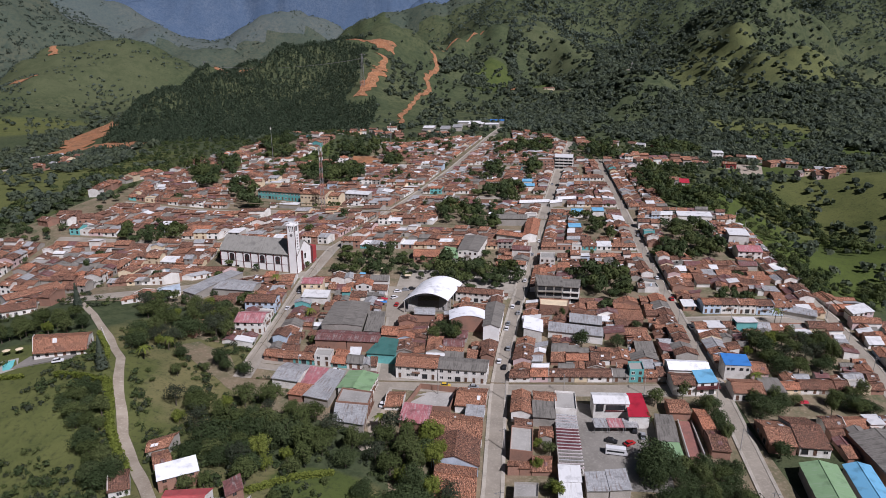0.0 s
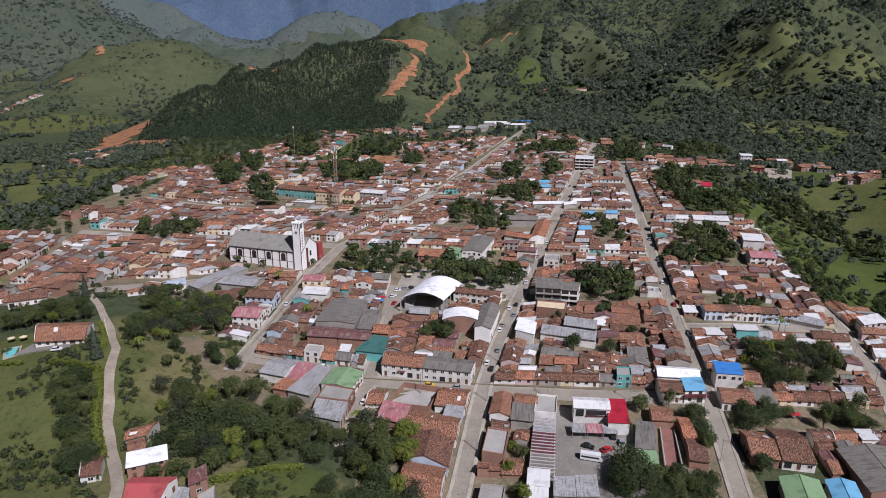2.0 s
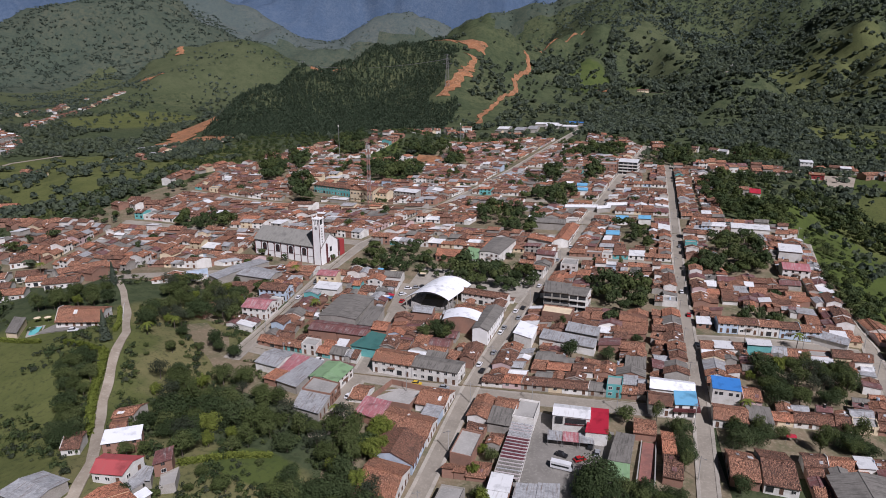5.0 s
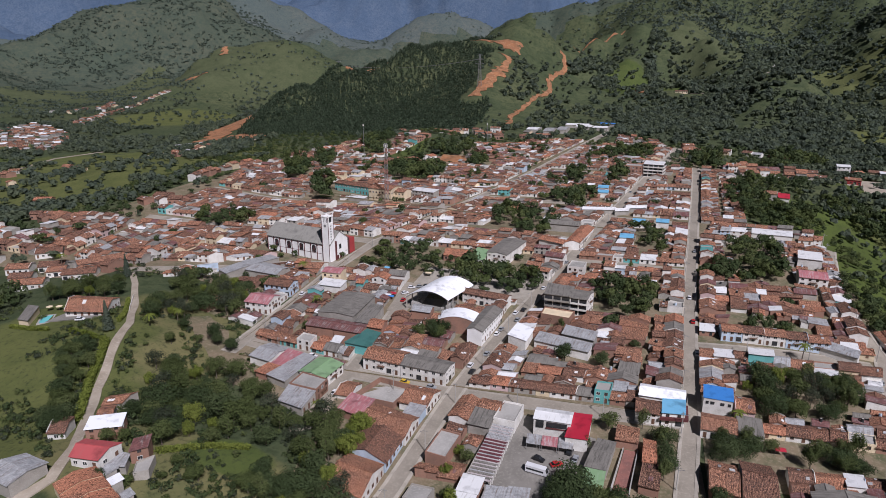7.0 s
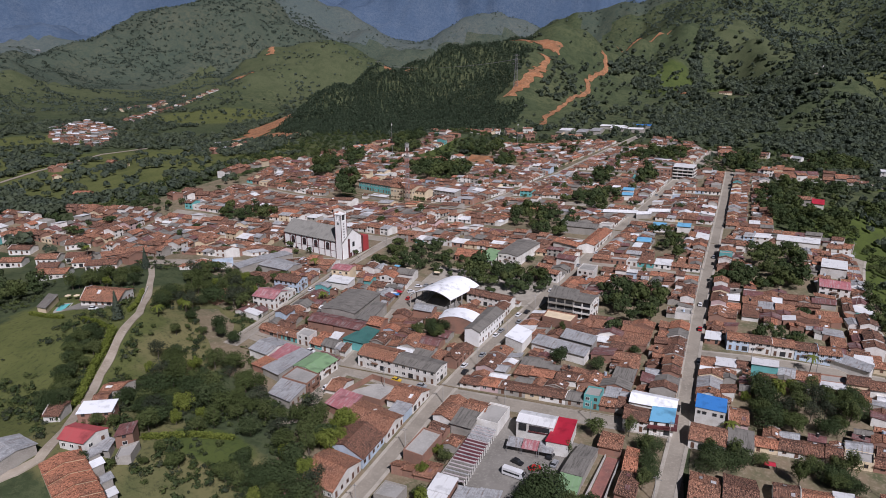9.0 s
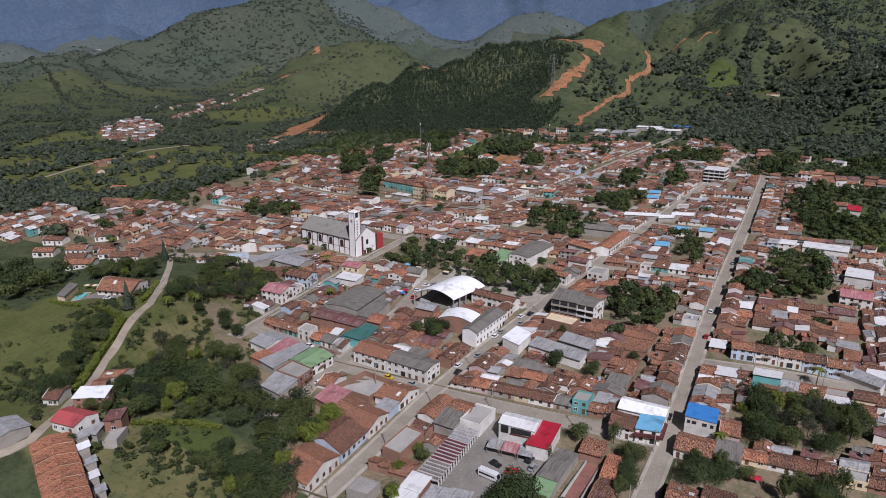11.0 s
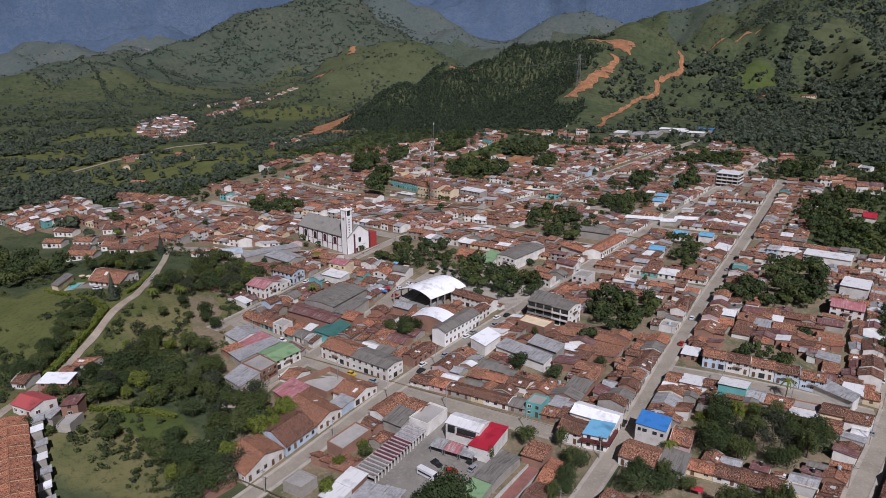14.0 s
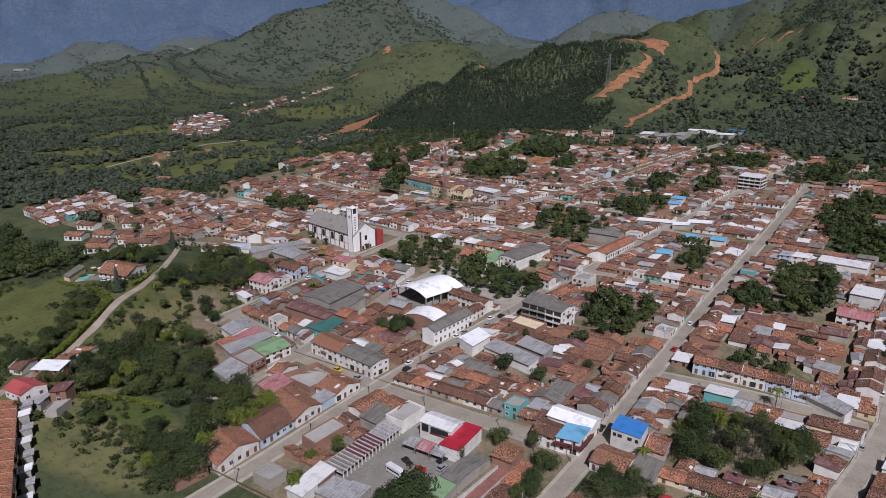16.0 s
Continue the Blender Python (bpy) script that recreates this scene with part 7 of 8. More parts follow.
# ---- woods and scrub on the hills ----
def woods(name, mat, spots, seed, label, category="woods", quads=9, conic=False, low=0.45, leaf=None):
    """Many small trees in one mesh; spots: x, y, radius, height."""
    rng = np.random.RandomState(seed)
    n = len(spots)
    S = np.array([(x, y, height(x, y), r, h) for x, y, r, h in spots])
    d = rng.normal(size=(n, quads, 3))
    d[..., 2] = np.abs(d[..., 2]) * 0.9 - 0.25
    d /= np.linalg.norm(d, axis=2, keepdims=True)
    if conic:
        t = rng.uniform(0, 1, (n, quads, 1))
        c = np.concatenate([d[..., :2] * (1 - t) * 0.9, t], 2) * np.stack([S[:, 3], S[:, 3], S[:, 4]], 1)[:, None]
    else:
        c = (d * rng.uniform(0.6, 1.0, (n, quads, 1)) * np.stack([S[:, 3], S[:, 3], S[:, 4] * 0.5], 1)[:, None])
        c[..., 2] += (S[:, 4] * low)[:, None]
    if quads > 20:
        k = rng.randint(0, 7, (n, quads))
        ang, far = rng.uniform(0, 6.28, (n, 7)), rng.uniform(0.15, 0.62, (n, 7))
        off = np.stack([np.cos(ang) * far * S[:, 3:4], np.sin(ang) * far * S[:, 3:4], rng.uniform(0.36, 0.74, (n, 7)) * S[:, 4:5]], 2)
        lobe = rng.uniform(0.32, 0.52, (n, 7))
        lr = np.take_along_axis(lobe, k, 1)[..., None] * np.stack([S[:, 3], S[:, 3], S[:, 4] * 0.52], 1)[:, None]
        c = np.take_along_axis(off, k[..., None], 1) + d * lr * rng.uniform(0.85, 1.08, (n, quads, 1))
    c += S[:, None, :3]
    nr = d + rng.normal(size=d.shape) * (0.20 if quads > 20 else 0.30)
    nr /= np.linalg.norm(nr, axis=2, keepdims=True)
    u = np.cross(nr, rng.normal(size=d.shape))
    u /= np.linalg.norm(u, axis=2, keepdims=True)
    w = np.cross(nr, u)
    sz = (S[:, 3] * (leaf if leaf else (0.40 if not conic else 0.44) if quads < 20 else (0.17 if quads > 100 else 0.36 if quads > 30 else 0.46)))[:, None, None] * rng.uniform(0.6, 1.3, (n, quads, 1))
    v = np.stack([c - u * sz, c - w * sz, c + u * sz, c + w * sz], 2).reshape(-1, 3)
    f = np.arange(len(v)).reshape(-1, 4)
    me = flat_mesh(name, v.tolist(), f.tolist(), mat)
    me.attributes.new("tone", "FLOAT", "FACE").data.foreach_set("value", np.repeat(rng.uniform(0, 1, n), quads))
    return tagged(new(name, me), label, category, kind="stuff")


WR = random.Random(5)
pine, scrub, dark_scrub = [], [], []
PINE = [(-470, 850), (-400, 760), (-250, 770), (-100, 840), (-95, 960), (-140, 1080), (-130, 1250), (-250, 1420), (-420, 1380), (-470, 1150)]
CLEAR = [(-125, 983, -103, 1125, 20), (-103, 1125, -121, 1196, 16), (-192, 1236, -139, 1246, 20), (-139, 1246, -92, 1226, 18), (-372, 1088, -300, 1104, 13), (-470, 812, -505, 930, 30),
         (-462, 838, -372, 780, 16), (-57, 890, -45, 1012, 8), (-45, 1012, -22, 1125, 8), (-22, 1125, -31, 1165, 9), (-31, 1165, -12, 1293, 9), (-12, 1293, -18, 1326, 9),
         (-14, 1558, 28, 1575, 8), (28, 1575, 98, 1636, 8), (-905, 1560, -968, 1690, 12)]


ROADSIDE = [(-166, 281, -148, 258, 4), (-148, 258, -130, 233, 4), (-130, 233, -115, 201, 4), (-115, 201, -97, 171, 4), (-97, 171, -81, 148, 4), (-81, 148, -77, 127, 4), (-112, 262, -78, 226, 7), (-118, 238, -102, 214, 9)]


def near_line(x, y, rows):
    for x0, y0, x1, y1, w in rows:
        dx, dy = x1 - x0, y1 - y0
        t = max(0, min(1, ((x - x0) * dx + (y - y0) * dy) / (dx * dx + dy * dy)))
        if math.hypot(x - x0 - dx * t, y - y0 - dy * t) < w:
            return True
    return False


STREETS = [(p[0], p[1], q[0], q[1], 5.5) for f, y0, y1 in ((st_a, 110, 765), (st_c, 236, 872), (st_d, 130, 668), (st_e, 170, 452)) for p, q in zip(along(f, y0, y1, 60), along(f, y0, y1, 60)[1:])]
STREETS += [(*p, *q, 5.5) for c in CROSS for p, q in zip(c, c[1:])]
# trees and bushes in what the houses leave free
for _ in range(9000):
    x, y = WR.uniform(-330, 236), WR.uniform(330, 780)
    if free(x, y, 2.2) and not near_line(x, y, STREETS) and not taken(x, y, 2) and noise.noise(Vector((x / 40, y / 40, 3))) > (-0.25 if y < 560 else -0.5):
        FAR_TREES.append((x, y, WR.uniform(1.8, 4.0), WR.uniform(3, 7)))
        OCCUPIED.add((int(x // 5), int(y // 5)))
for _ in range(27000):
    x, y = WR.uniform(-480, -90), WR.uniform(750, 1430)
    if inside(x, y, PINE) and not near_line(x, y, CLEAR) and noise.noise(Vector((x / 30, y / 30, 4))) > -0.8:
        pine.append((x, y, WR.uniform(1.5, 2.8), WR.uniform(4, 9)))
near_wood, far_wood = [], []
OPEN = [(-790, 720, 60, 66), (-665, 530, 52, 46), (-450, 560, 120, 80), (-400, 480, 80, 52), (-520, 660, 60, 60), (-335, 515, 40, 34), (-585, 450, 48, 30), (-760, 1120, 105, 115), (-148, 695, 22, 30), (378, 850, 34, 34), (395, 740, 26, 24), (430, 920, 70, 36),
        (330, 1000, 40, 20), (500, 820, 44, 26), (215, 1230, 60, 90), (262, 430, 64, 90), (250, 510, 34, 50), (350, 540, 70, 50), (330, 635, 46, 24), (262, 1600, 42, 110), (305, 1420, 34, 90), (112, 1340, 40, 110), (60, 1600, 90, 60), (190, 1760, 50, 60), (480, 1290, 100, 46), (600, 1140, 105, 40), (760, 1240, 90, 46), (430, 850, 80, 46), (180, 1450, 16, 90), (470, 700, 34, 30), (-345, 520, 50, 60)]


RAVINES = [(270, 1215, 350, 1330, 30), (350, 1330, 385, 1480, 42), (385, 1480, 370, 1640, 48), (370, 1640, 320, 1800, 45), (320, 1800, 250, 1900, 40), (385, 1480, 470, 1600, 35), (470, 1600, 520, 1760, 40),
           (215, 1205, 170, 1330, 11), (170, 1330, 150, 1470, 13), (150, 1470, 170, 1600, 12), (-5, 1300, 55, 1400, 20), (50, 1270, 75, 1350, 18), (500, 750, 560, 880, 45), (560, 880, 620, 980, 40)]


def wooded(x, y):
    """The share of ground under trees."""
    n, n2, n3 = folds(x, y)
    gully = max(math.exp(-(n / 0.085) ** 2), 0.95 * math.exp(-(n3 / 0.06) ** 2), 0.6 * math.exp(-(n2 / 0.10) ** 2))
    if x > -60 and near_line(x, y, RAVINES):
        return 0.97
    p = 0.5 + 0.9 * noise.noise(Vector((x / 120, y / 120, 2))) + 0.5 * noise.noise(Vector((x / 40, y / 40, 8)))
    for cx, cy, rx, ry in OPEN:
        if ((x - cx) / rx) ** 2 + ((y - cy) / ry) ** 2 < 1 + 0.8 * (p - 0.5):
            return 0.10
    if x > -60:
        gully *= 0.5 if x < 110 and 880 < y < 1320 else 1.0
        foot = smooth(0, 120, x) * smooth(600, 680, y) * (1 - smooth(860, 1100, y))
        return max(0.10 + 0.88 * gully * (0.5 + 0.5 * smooth(0.2, 0.6, p)) + 0.45 * smooth(1350, 1750, y) * smooth(100, 350, x) + 0.10 * smooth(1500, 2000, y), foot * smooth(0.2, 0.62, p))
    if hill(x, y, -1530, 2240, 1, 430, 430) > 0.25:
        return 0.10 + 0.88 * max(gully, smooth(0.38, 0.66, p))
    if y > 1000 or x < -1150:
        return 0.012 + 0.85 * gully * smooth(0.25, 0.55, p)
    if x < -300:
        return 0.97 * smooth(0.24, 0.44, p)
    return 0.85 * smooth(0.15, 0.5, p)


for i in range(170000):
    r, a = 300 + 2950 * WR.random() ** 0.75, WR.uniform(-0.75, 1.45) if i % 4 else WR.uniform(-0.62, 0.0)
    x, y = 80 - r * math.sin(a), r * math.cos(a)
    if y < 150 or (-250 < x < 212 and y < 600) or (x > -380 and y < 300 and x < 240) or inside(x, y, PINE) or near_line(x, y, CLEAR):
        continue
    if WR.random() > wooded(x, y) or (r < 1500 and (not free(x, y, 3) or near_line(x, y, STREETS) or taken(x, y, 2))):
        continue
    k = 1.25 if x > -60 and y > 700 else 1.0
    k *= 1.35 if near_line(x, y, RAVINES) else 1.0
    t = (x, y, WR.uniform(2.2, 4.8) * k, WR.uniform(4, 8.0) * k)
    if r < 1000:
        near_wood.append(t)
    elif r > 1600:
        if WR.random() < 0.62:
            k = 1.75 if hill(x, y, -1530, 2240, 1, 430, 430) > 0.2 else 1.1
            far_wood.append((x, y, t[2] * k, t[3] * (1.0 if k < 1.5 else 0.8)))
    else:
        (dark_scrub if WR.random() < 0.5 else scrub).append(t)
for pts in ([(-1791, 1379), (-1181, 1062)], [(-1749, 1455), (-1304, 1284)], [(-1774, 1614), (-1374, 1429)], [(-1944, 1185), (-1791, 1379), (-2140, 1776)],
            [(-822, 507), (-824, 587), (-905, 743), (-865, 829), (-980, 1000), (-1121, 1259), (-1131, 1461)]):
    for (x0, y0), (x1, y1) in zip(pts, pts[1:]):
        for k in range(int(math.hypot(x1 - x0, y1 - y0) / 4)):
            t = WR.random()
            dark_scrub.append((x0 + (x1 - x0) * t + WR.gauss(0, 3), y0 + (y1 - y0) * t + WR.gauss(0, 3), WR.uniform(2, 4), WR.uniform(3, 7)))
# hedgerows and thickets on the far pastures
for _ in range(44):
    x, y, a, L = WR.uniform(-2200, -950), WR.uniform(1150, 2050), WR.gauss(0.5, 0.5), WR.uniform(80, 330)
    for k in range(int(L / 5)):
        t = WR.random() * L
        far_wood.append((x + math.cos(a) * t + WR.gauss(0, 3), y + math.sin(a) * t + WR.gauss(0, 3), WR.uniform(2, 4.5), WR.uniform(3, 7)))
for _ in range(70):
    x, y, w = WR.uniform(-2200, -900), WR.uniform(1150, 2100), WR.uniform(12, 40)
    for k in range(int(w * 0.9)):
        far_wood.append((x + WR.gauss(0, w), y + WR.gauss(0, w * 0.5), WR.uniform(2.5, 5), WR.uniform(4, 8)))
under = []
for _ in range(17000):
    x, y = WR.uniform(-250, 20), WR.uniform(140, 330)
    if taken(x, y, 1) or near_line(x, y, ROADSIDE) or not (x < -86 or (x < 0 and y < 236)) or (x > -30 and y > 196):
        continue
    if noise.noise(Vector((x / 22, y / 22, 6))) > (0.15 if x < -135 else -0.22):
        under.append((x, y, WR.uniform(0.7, 2.0), WR.uniform(1.0, 3.0)))
woods("undergrowth", M_LEAF, under[::7], 12, "low bushes and weeds on the slopes", "bushes", 60, leaf=0.17)
woods("undergrowth", M_LEAF_DARK, [(x, y, r * 1.25, h * 1.2) for x, y, r, h in under[2::6] if x > -150], 27, "green shrubs and young trees on the slopes", "bushes", 60, leaf=0.17)
woods("undergrowth", M_LEAF_GREY, under[1::7], 13, "greyish low scrub on the slopes", "bushes", 60, leaf=0.17)
VALLEY = [t for t in near_wood + dark_scrub if t[0] < -300 and t[1] < 1300]
VALLEY = [(x, y, r * 1.3, h * 1.15) for x, y, r, h in VALLEY]
# trees along the foot of the valley pasture and standing alone on it
FOOT = [(-420, 402), (-335, 424), (-290, 448), (-288, 500), (-300, 545)]
for (x0, y0), (x1, y1) in zip(FOOT, FOOT[1:]):
    for k in range(26):
        t = WR.random()
        x, y = x0 + (x1 - x0) * t + WR.gauss(0, 7), y0 + (y1 - y0) * t + WR.gauss(0, 9)
        if not taken(x, y, 2):
            VALLEY.append((x, y, WR.uniform(3.0, 5.6), WR.uniform(5, 9)))
for cx, cy, n, w in ((-318, 488, 7, 6), (-332, 505, 5, 5), (-392, 535, 4, 4), (-470, 520, 6, 8), (-402, 450, 6, 5), (-440, 462, 4, 5), (-420, 600, 5, 7), (-500, 600, 6, 9)):
    for k in range(n):
        VALLEY.append((cx + WR.gauss(0, w), cy + WR.gauss(0, w), WR.uniform(3.5, 6.0), WR.uniform(6, 10)))
near_wood = [t for t in near_wood if t[0] >= -300]
dark_scrub = [t for t in dark_scrub if not (t[0] < -300 and t[1] < 1300)]
woods("valley_woods", M_LEAF_HILL_HAZE, VALLEY[::2], 24, "green groves on the valley floor", quads=60, leaf=0.27)
woods("valley_groves", M_LEAF_SCRUB_HAZE, VALLEY[1::2], 25, "lighter green groves and bamboo on the valley floor", quads=60, leaf=0.27)
woods("near_woods", M_LEAF_HILL_HAZE, near_wood[::2], 14, "dense dark trees at the foot of the hills", quads=34)
woods("near_woods", M_LEAF_SCRUB_HAZE, near_wood[1::2], 15, "dense green trees at the foot of the hills", quads=34)
NEAR_TREES, BACK_TREES = [t for t in FAR_TREES if t[1] < 440], [t for t in FAR_TREES if t[1] >= 440]
woods("town_trees", M_LEAF_DARK, [t for i, t in enumerate(NEAR_TREES) if i % 5 < 3], 8, "dark leafy trees in yards, park and lanes of the town", "trees", 420, leaf=0.10)
woods("town_trees", M_LEAF, [t for i, t in enumerate(NEAR_TREES) if i % 5 > 2], 9, "green leafy trees in yards and lanes of the town", "trees", 420, leaf=0.10)
woods("far_town_trees", M_LEAF_DARK, [t for i, t in enumerate(BACK_TREES) if i % 5 < 3], 18, "dark leafy trees in yards and lanes of the farther town", "trees", 220, leaf=0.13)
woods("far_town_trees", M_LEAF, [t for i, t in enumerate(BACK_TREES) if i % 5 > 2], 19, "green leafy trees in yards and lanes of the farther town", "trees", 220, leaf=0.13)
woods("pine_wood", M_LEAF_PINE, pine, 1, "dark pine plantation covering the hill behind town", quads=11, conic=True)
woods("hill_scrub", M_LEAF_SCRUB_HAZE, scrub, 2, "scattered green trees and scrub on the slopes", quads=24)
woods("dark_wood", M_LEAF_HILL_HAZE, dark_scrub, 3, "dark green woods in the folds of the hills", quads=24)
woods("far_wood", M_LEAF_FAR_HAZE, far_wood, 4, "haze-toned olive scrub in the gullies of distant hills", quads=8)


# ---- bare clay and dirt tracks ----
def scar(pts, width, label="bare orange clay scar on the hillside", mat=M_CLAY, lift=1.2, ragged=0.7, slides=True):
    """A cut along a line, with short slides of clay running off it on both sides."""
    strip("clay_scar", pts, width, mat, lift, label, "bare soil", 3.0, ragged)
    rng = random.Random(int(width * 7 + pts[0][1]))
    for (x0, y0), (x1, y1) in zip(pts, pts[1:]) if slides else ():
        L = math.hypot(x1 - x0, y1 - y0)
        for _ in range(max(1, int(L / width * 1.2))):
            t, a = rng.random(), math.atan2(y1 - y0, x1 - x0) + rng.choice((-1, 1)) * rng.uniform(0.35, 1.1)
            l = width * rng.uniform(0.5, 1.1)
            x, y = x0 + (x1 - x0) * t, y0 + (y1 - y0) * t
            strip("clay_scar", [(x, y), (x + math.cos(a) * l * 0.5, y + math.sin(a) * l * 0.5), (x + math.cos(a + 0.3) * l, y + math.sin(a + 0.3) * l)],
                  width * rng.uniform(0.2, 0.45), mat, lift - 0.15, label, "bare soil", 2.0, 1.3)


scar([(-125, 983), (-116, 1036), (-104, 1090), (-103, 1125)], 19, ragged=1.2)
scar([(-103, 1125), (-102, 1178), (-121, 1196)], 11, ragged=1.0)
scar([(-190, 1244), (-165, 1250), (-139, 1250), (-112, 1241), (-92, 1229)], 22, ragged=1.1)
scar([(-57, 890), (-60, 935), (-45, 1012), (-38, 1066), (-22, 1125)], 6, ragged=1.2)
scar([(-22, 1125), (-31, 1165), (-12, 1293), (-18, 1326)], 7.5, ragged=1.2)
scar([(-14, 1558), (28, 1575), (70, 1612), (98, 1636)], 5, ragged=1.0)
scar([(-372, 1084), (-349, 1092), (-322, 1094), (-300, 1106)], 10, ragged=1.2, slides=False)
scar([(-474, 1118), (-470, 1145)], 9, ragged=1.3, slides=False)
scar([(-905, 1560), (-940, 1620), (-968, 1690), (-940, 1712)], 15, ragged=1.3)
scar([(-930, 1420), (-900, 1428), (-872, 1405)], 17, ragged=1.3)
scar([(-470, 812), (-490, 850), (-505, 930), (-480, 948)], 44, "terraced orange clay pit at the foot of the pine hill", ragged=1.1)
scar([(-462, 838), (-430, 830), (-372, 780)], 24, "terraced orange clay pit at the foot of the pine hill", ragged=1.0)
scar([(505, 826), (530, 808)], 12, ragged=1.3)
scar([(112, 1212), (132, 1216)], 14, ragged=1.3)
scar([(120, 1262), (142, 1268)], 8, ragged=1.3)
strip("dirt_road", [(206, 1188), (236, 1168), (262, 1110), (280, 1082), (302, 1058)], 3.2, M_DIRT, 0.8, "pale footpath up to the hilltop cross", "path", 5, 0.4)
scar([(-94, 662), (-68, 664)], 26, "raw clay cut above the house roofs", lift=0.7, ragged=0.6)
strip("dirt_road", [(-498, 708), (-480, 740), (-456, 790), (-420, 792), (-368, 766)], 8.0, M_DIRT, 0.7, "pale dirt road at the foot of the pine hill", "road", 6, 0.5)
strip("dirt_road", [(-522, 385), (-531, 419), (-549, 487), (-571, 548), (-584, 614), (-598, 670), (-580, 730)], 4.5, M_DIRT, 0.6, "pale dirt road through the valley", "road", 6, 0.3)
strip("dirt_road", [(-180, 296), (-166, 281), (-148, 258), (-130, 233), (-122, 215), (-115, 201), (-108, 187), (-97, 171), (-87, 157), (-81, 148), (-77.5, 139), (-75, 133), (-77, 127), (-84, 118)], 3.4, M_DIRT, 0.3, "pale dirt road between hedges", "road", 3, 0.45)
strip("bare_earth", [(-112, 262), (-98, 248), (-86, 236), (-76, 224)], 13, M_YARD, 0.16, "trodden bare earth on the slope below the houses", "ground", 4, 1.2)
strip("dirt_road", [(-26, 214), (-25, 205), (-22, 196), (-30, 190)], 7.0, M_DIRT, 0.27, "dusty end of the short street", "road", 4, 0.4)


# ---- vehicles ----
def car_kind(body_mat, length, width, height, label, van=False):
    e = thing("car" if not van else "minibus", 0, -300, ground(0, -300), label, "car" if not van else "bus")
    s = Shell()
    L, W2, H = length / 2, width / 2, height
    if van:
        prof = [(-L, 0.35), (L, 0.35), (L, 1.15), (L - 0.75, H), (-L, H)]
    else:
        prof = [(-L, 0.3), (L, 0.3), (L - 0.05, 0.75), (L - 1.1, 0.92), (-L + 0.5, 0.98), (-L, 0.8)]
    for sgn in (-1, 1):
        pts = [(x, sgn * W2, z) for x, z in prof]
        s.face(pts if sgn < 0 else pts[::-1])
    for (xa, za_), (xb, zb_) in zip(prof, prof[1:] + prof[:1]):
        s.face([(xb, -W2, zb_), (xa, -W2, za_), (xa, W2, za_), (xb, W2, zb_)])
    s.done("body", body_mat, e)
    s = Shell()
    if van:
        s.box(-L + 0.4, -W2 - 0.02, 1.25, L - 1.2, W2 + 0.02, 1.9)
        s.face([(L - 0.02, -W2 + 0.1, 1.2), (L - 0.02, W2 - 0.1, 1.2), (L - 0.6, W2 - 0.1, H - 0.25), (L - 0.6, -W2 + 0.1, H - 0.25)])
        s.done("glazing", M_DARK, e)
    else:
        cab = [(-L + 0.3, 0.97), (L - 1.15, 0.92), (L - 1.75, H), (-L + 0.8, H)]
        for sgn in (-1, 1):
            pts = [(x, sgn * (W2 - 0.12), z) for x, z in cab]
            s.face(pts if sgn < 0 else pts[::-1])
        for (xa, za_), (xb, zb_) in zip(cab, cab[1:] + cab[:1]):
            s.face([(xb, -W2 + 0.12, zb_), (xa, -W2 + 0.12, za_), (xa, W2 - 0.12, za_), (xb, W2 - 0.12, zb_)])
        s.done("glazing", M_DARK, e)
        s = Shell()
        s.box(-L + 0.78, -W2 + 0.14, H, L - 1.72, W2 - 0.14, H + 0.04)
        s.done("roof", body_mat, e)
    for x in (-L + 0.85, L - 0.85):
        for y in (-W2 + 0.08, W2 - 0.08):
            s = Shell()
            s.bar((x, y - 0.12, 0.33), (x, y + 0.12, 0.33), 0.33, 10)
            s.done("wheel", M_TYRE, e)
    return e


def paint(name, col):
    return surface(name, col, tuple(0.85 * c for c in col), tuple(min(1, 1.1 * c) for c in col), rough=0.3, vary=0.05, bump=0.02)


P_WHITE, P_GREY, P_BLACK, P_RED, P_YEL, P_BLUE = (paint(n, c) for n, c in (
    ("white_car_paint", (0.72, 0.72, 0.72)), ("grey_car_paint", (0.28, 0.29, 0.30)), ("black_car_paint", (0.02, 0.02, 0.022)),
    ("red_car_paint", (0.42, 0.02, 0.02)), ("yellow_car_paint", (0.62, 0.40, 0.02)), ("blue_car_paint", (0.04, 0.10, 0.30))))
CARS = {k: car_kind(m, 4.2, 1.75, 1.5, f"small {k} car parked in the town") for k, m in
        (("white", P_WHITE), ("grey", P_GREY), ("black", P_BLACK), ("red", P_RED), ("yellow", P_YEL), ("blue", P_BLUE))}
BUS = car_kind(P_WHITE, 7.4, 2.1, 2.7, "white minibus parked in the depot yard", True)


def park(kind, x, y, turn, lift=0.38):
    copy_thing(kind, pose(x, y, ground(x, y) + lift, 0, 0, turn))


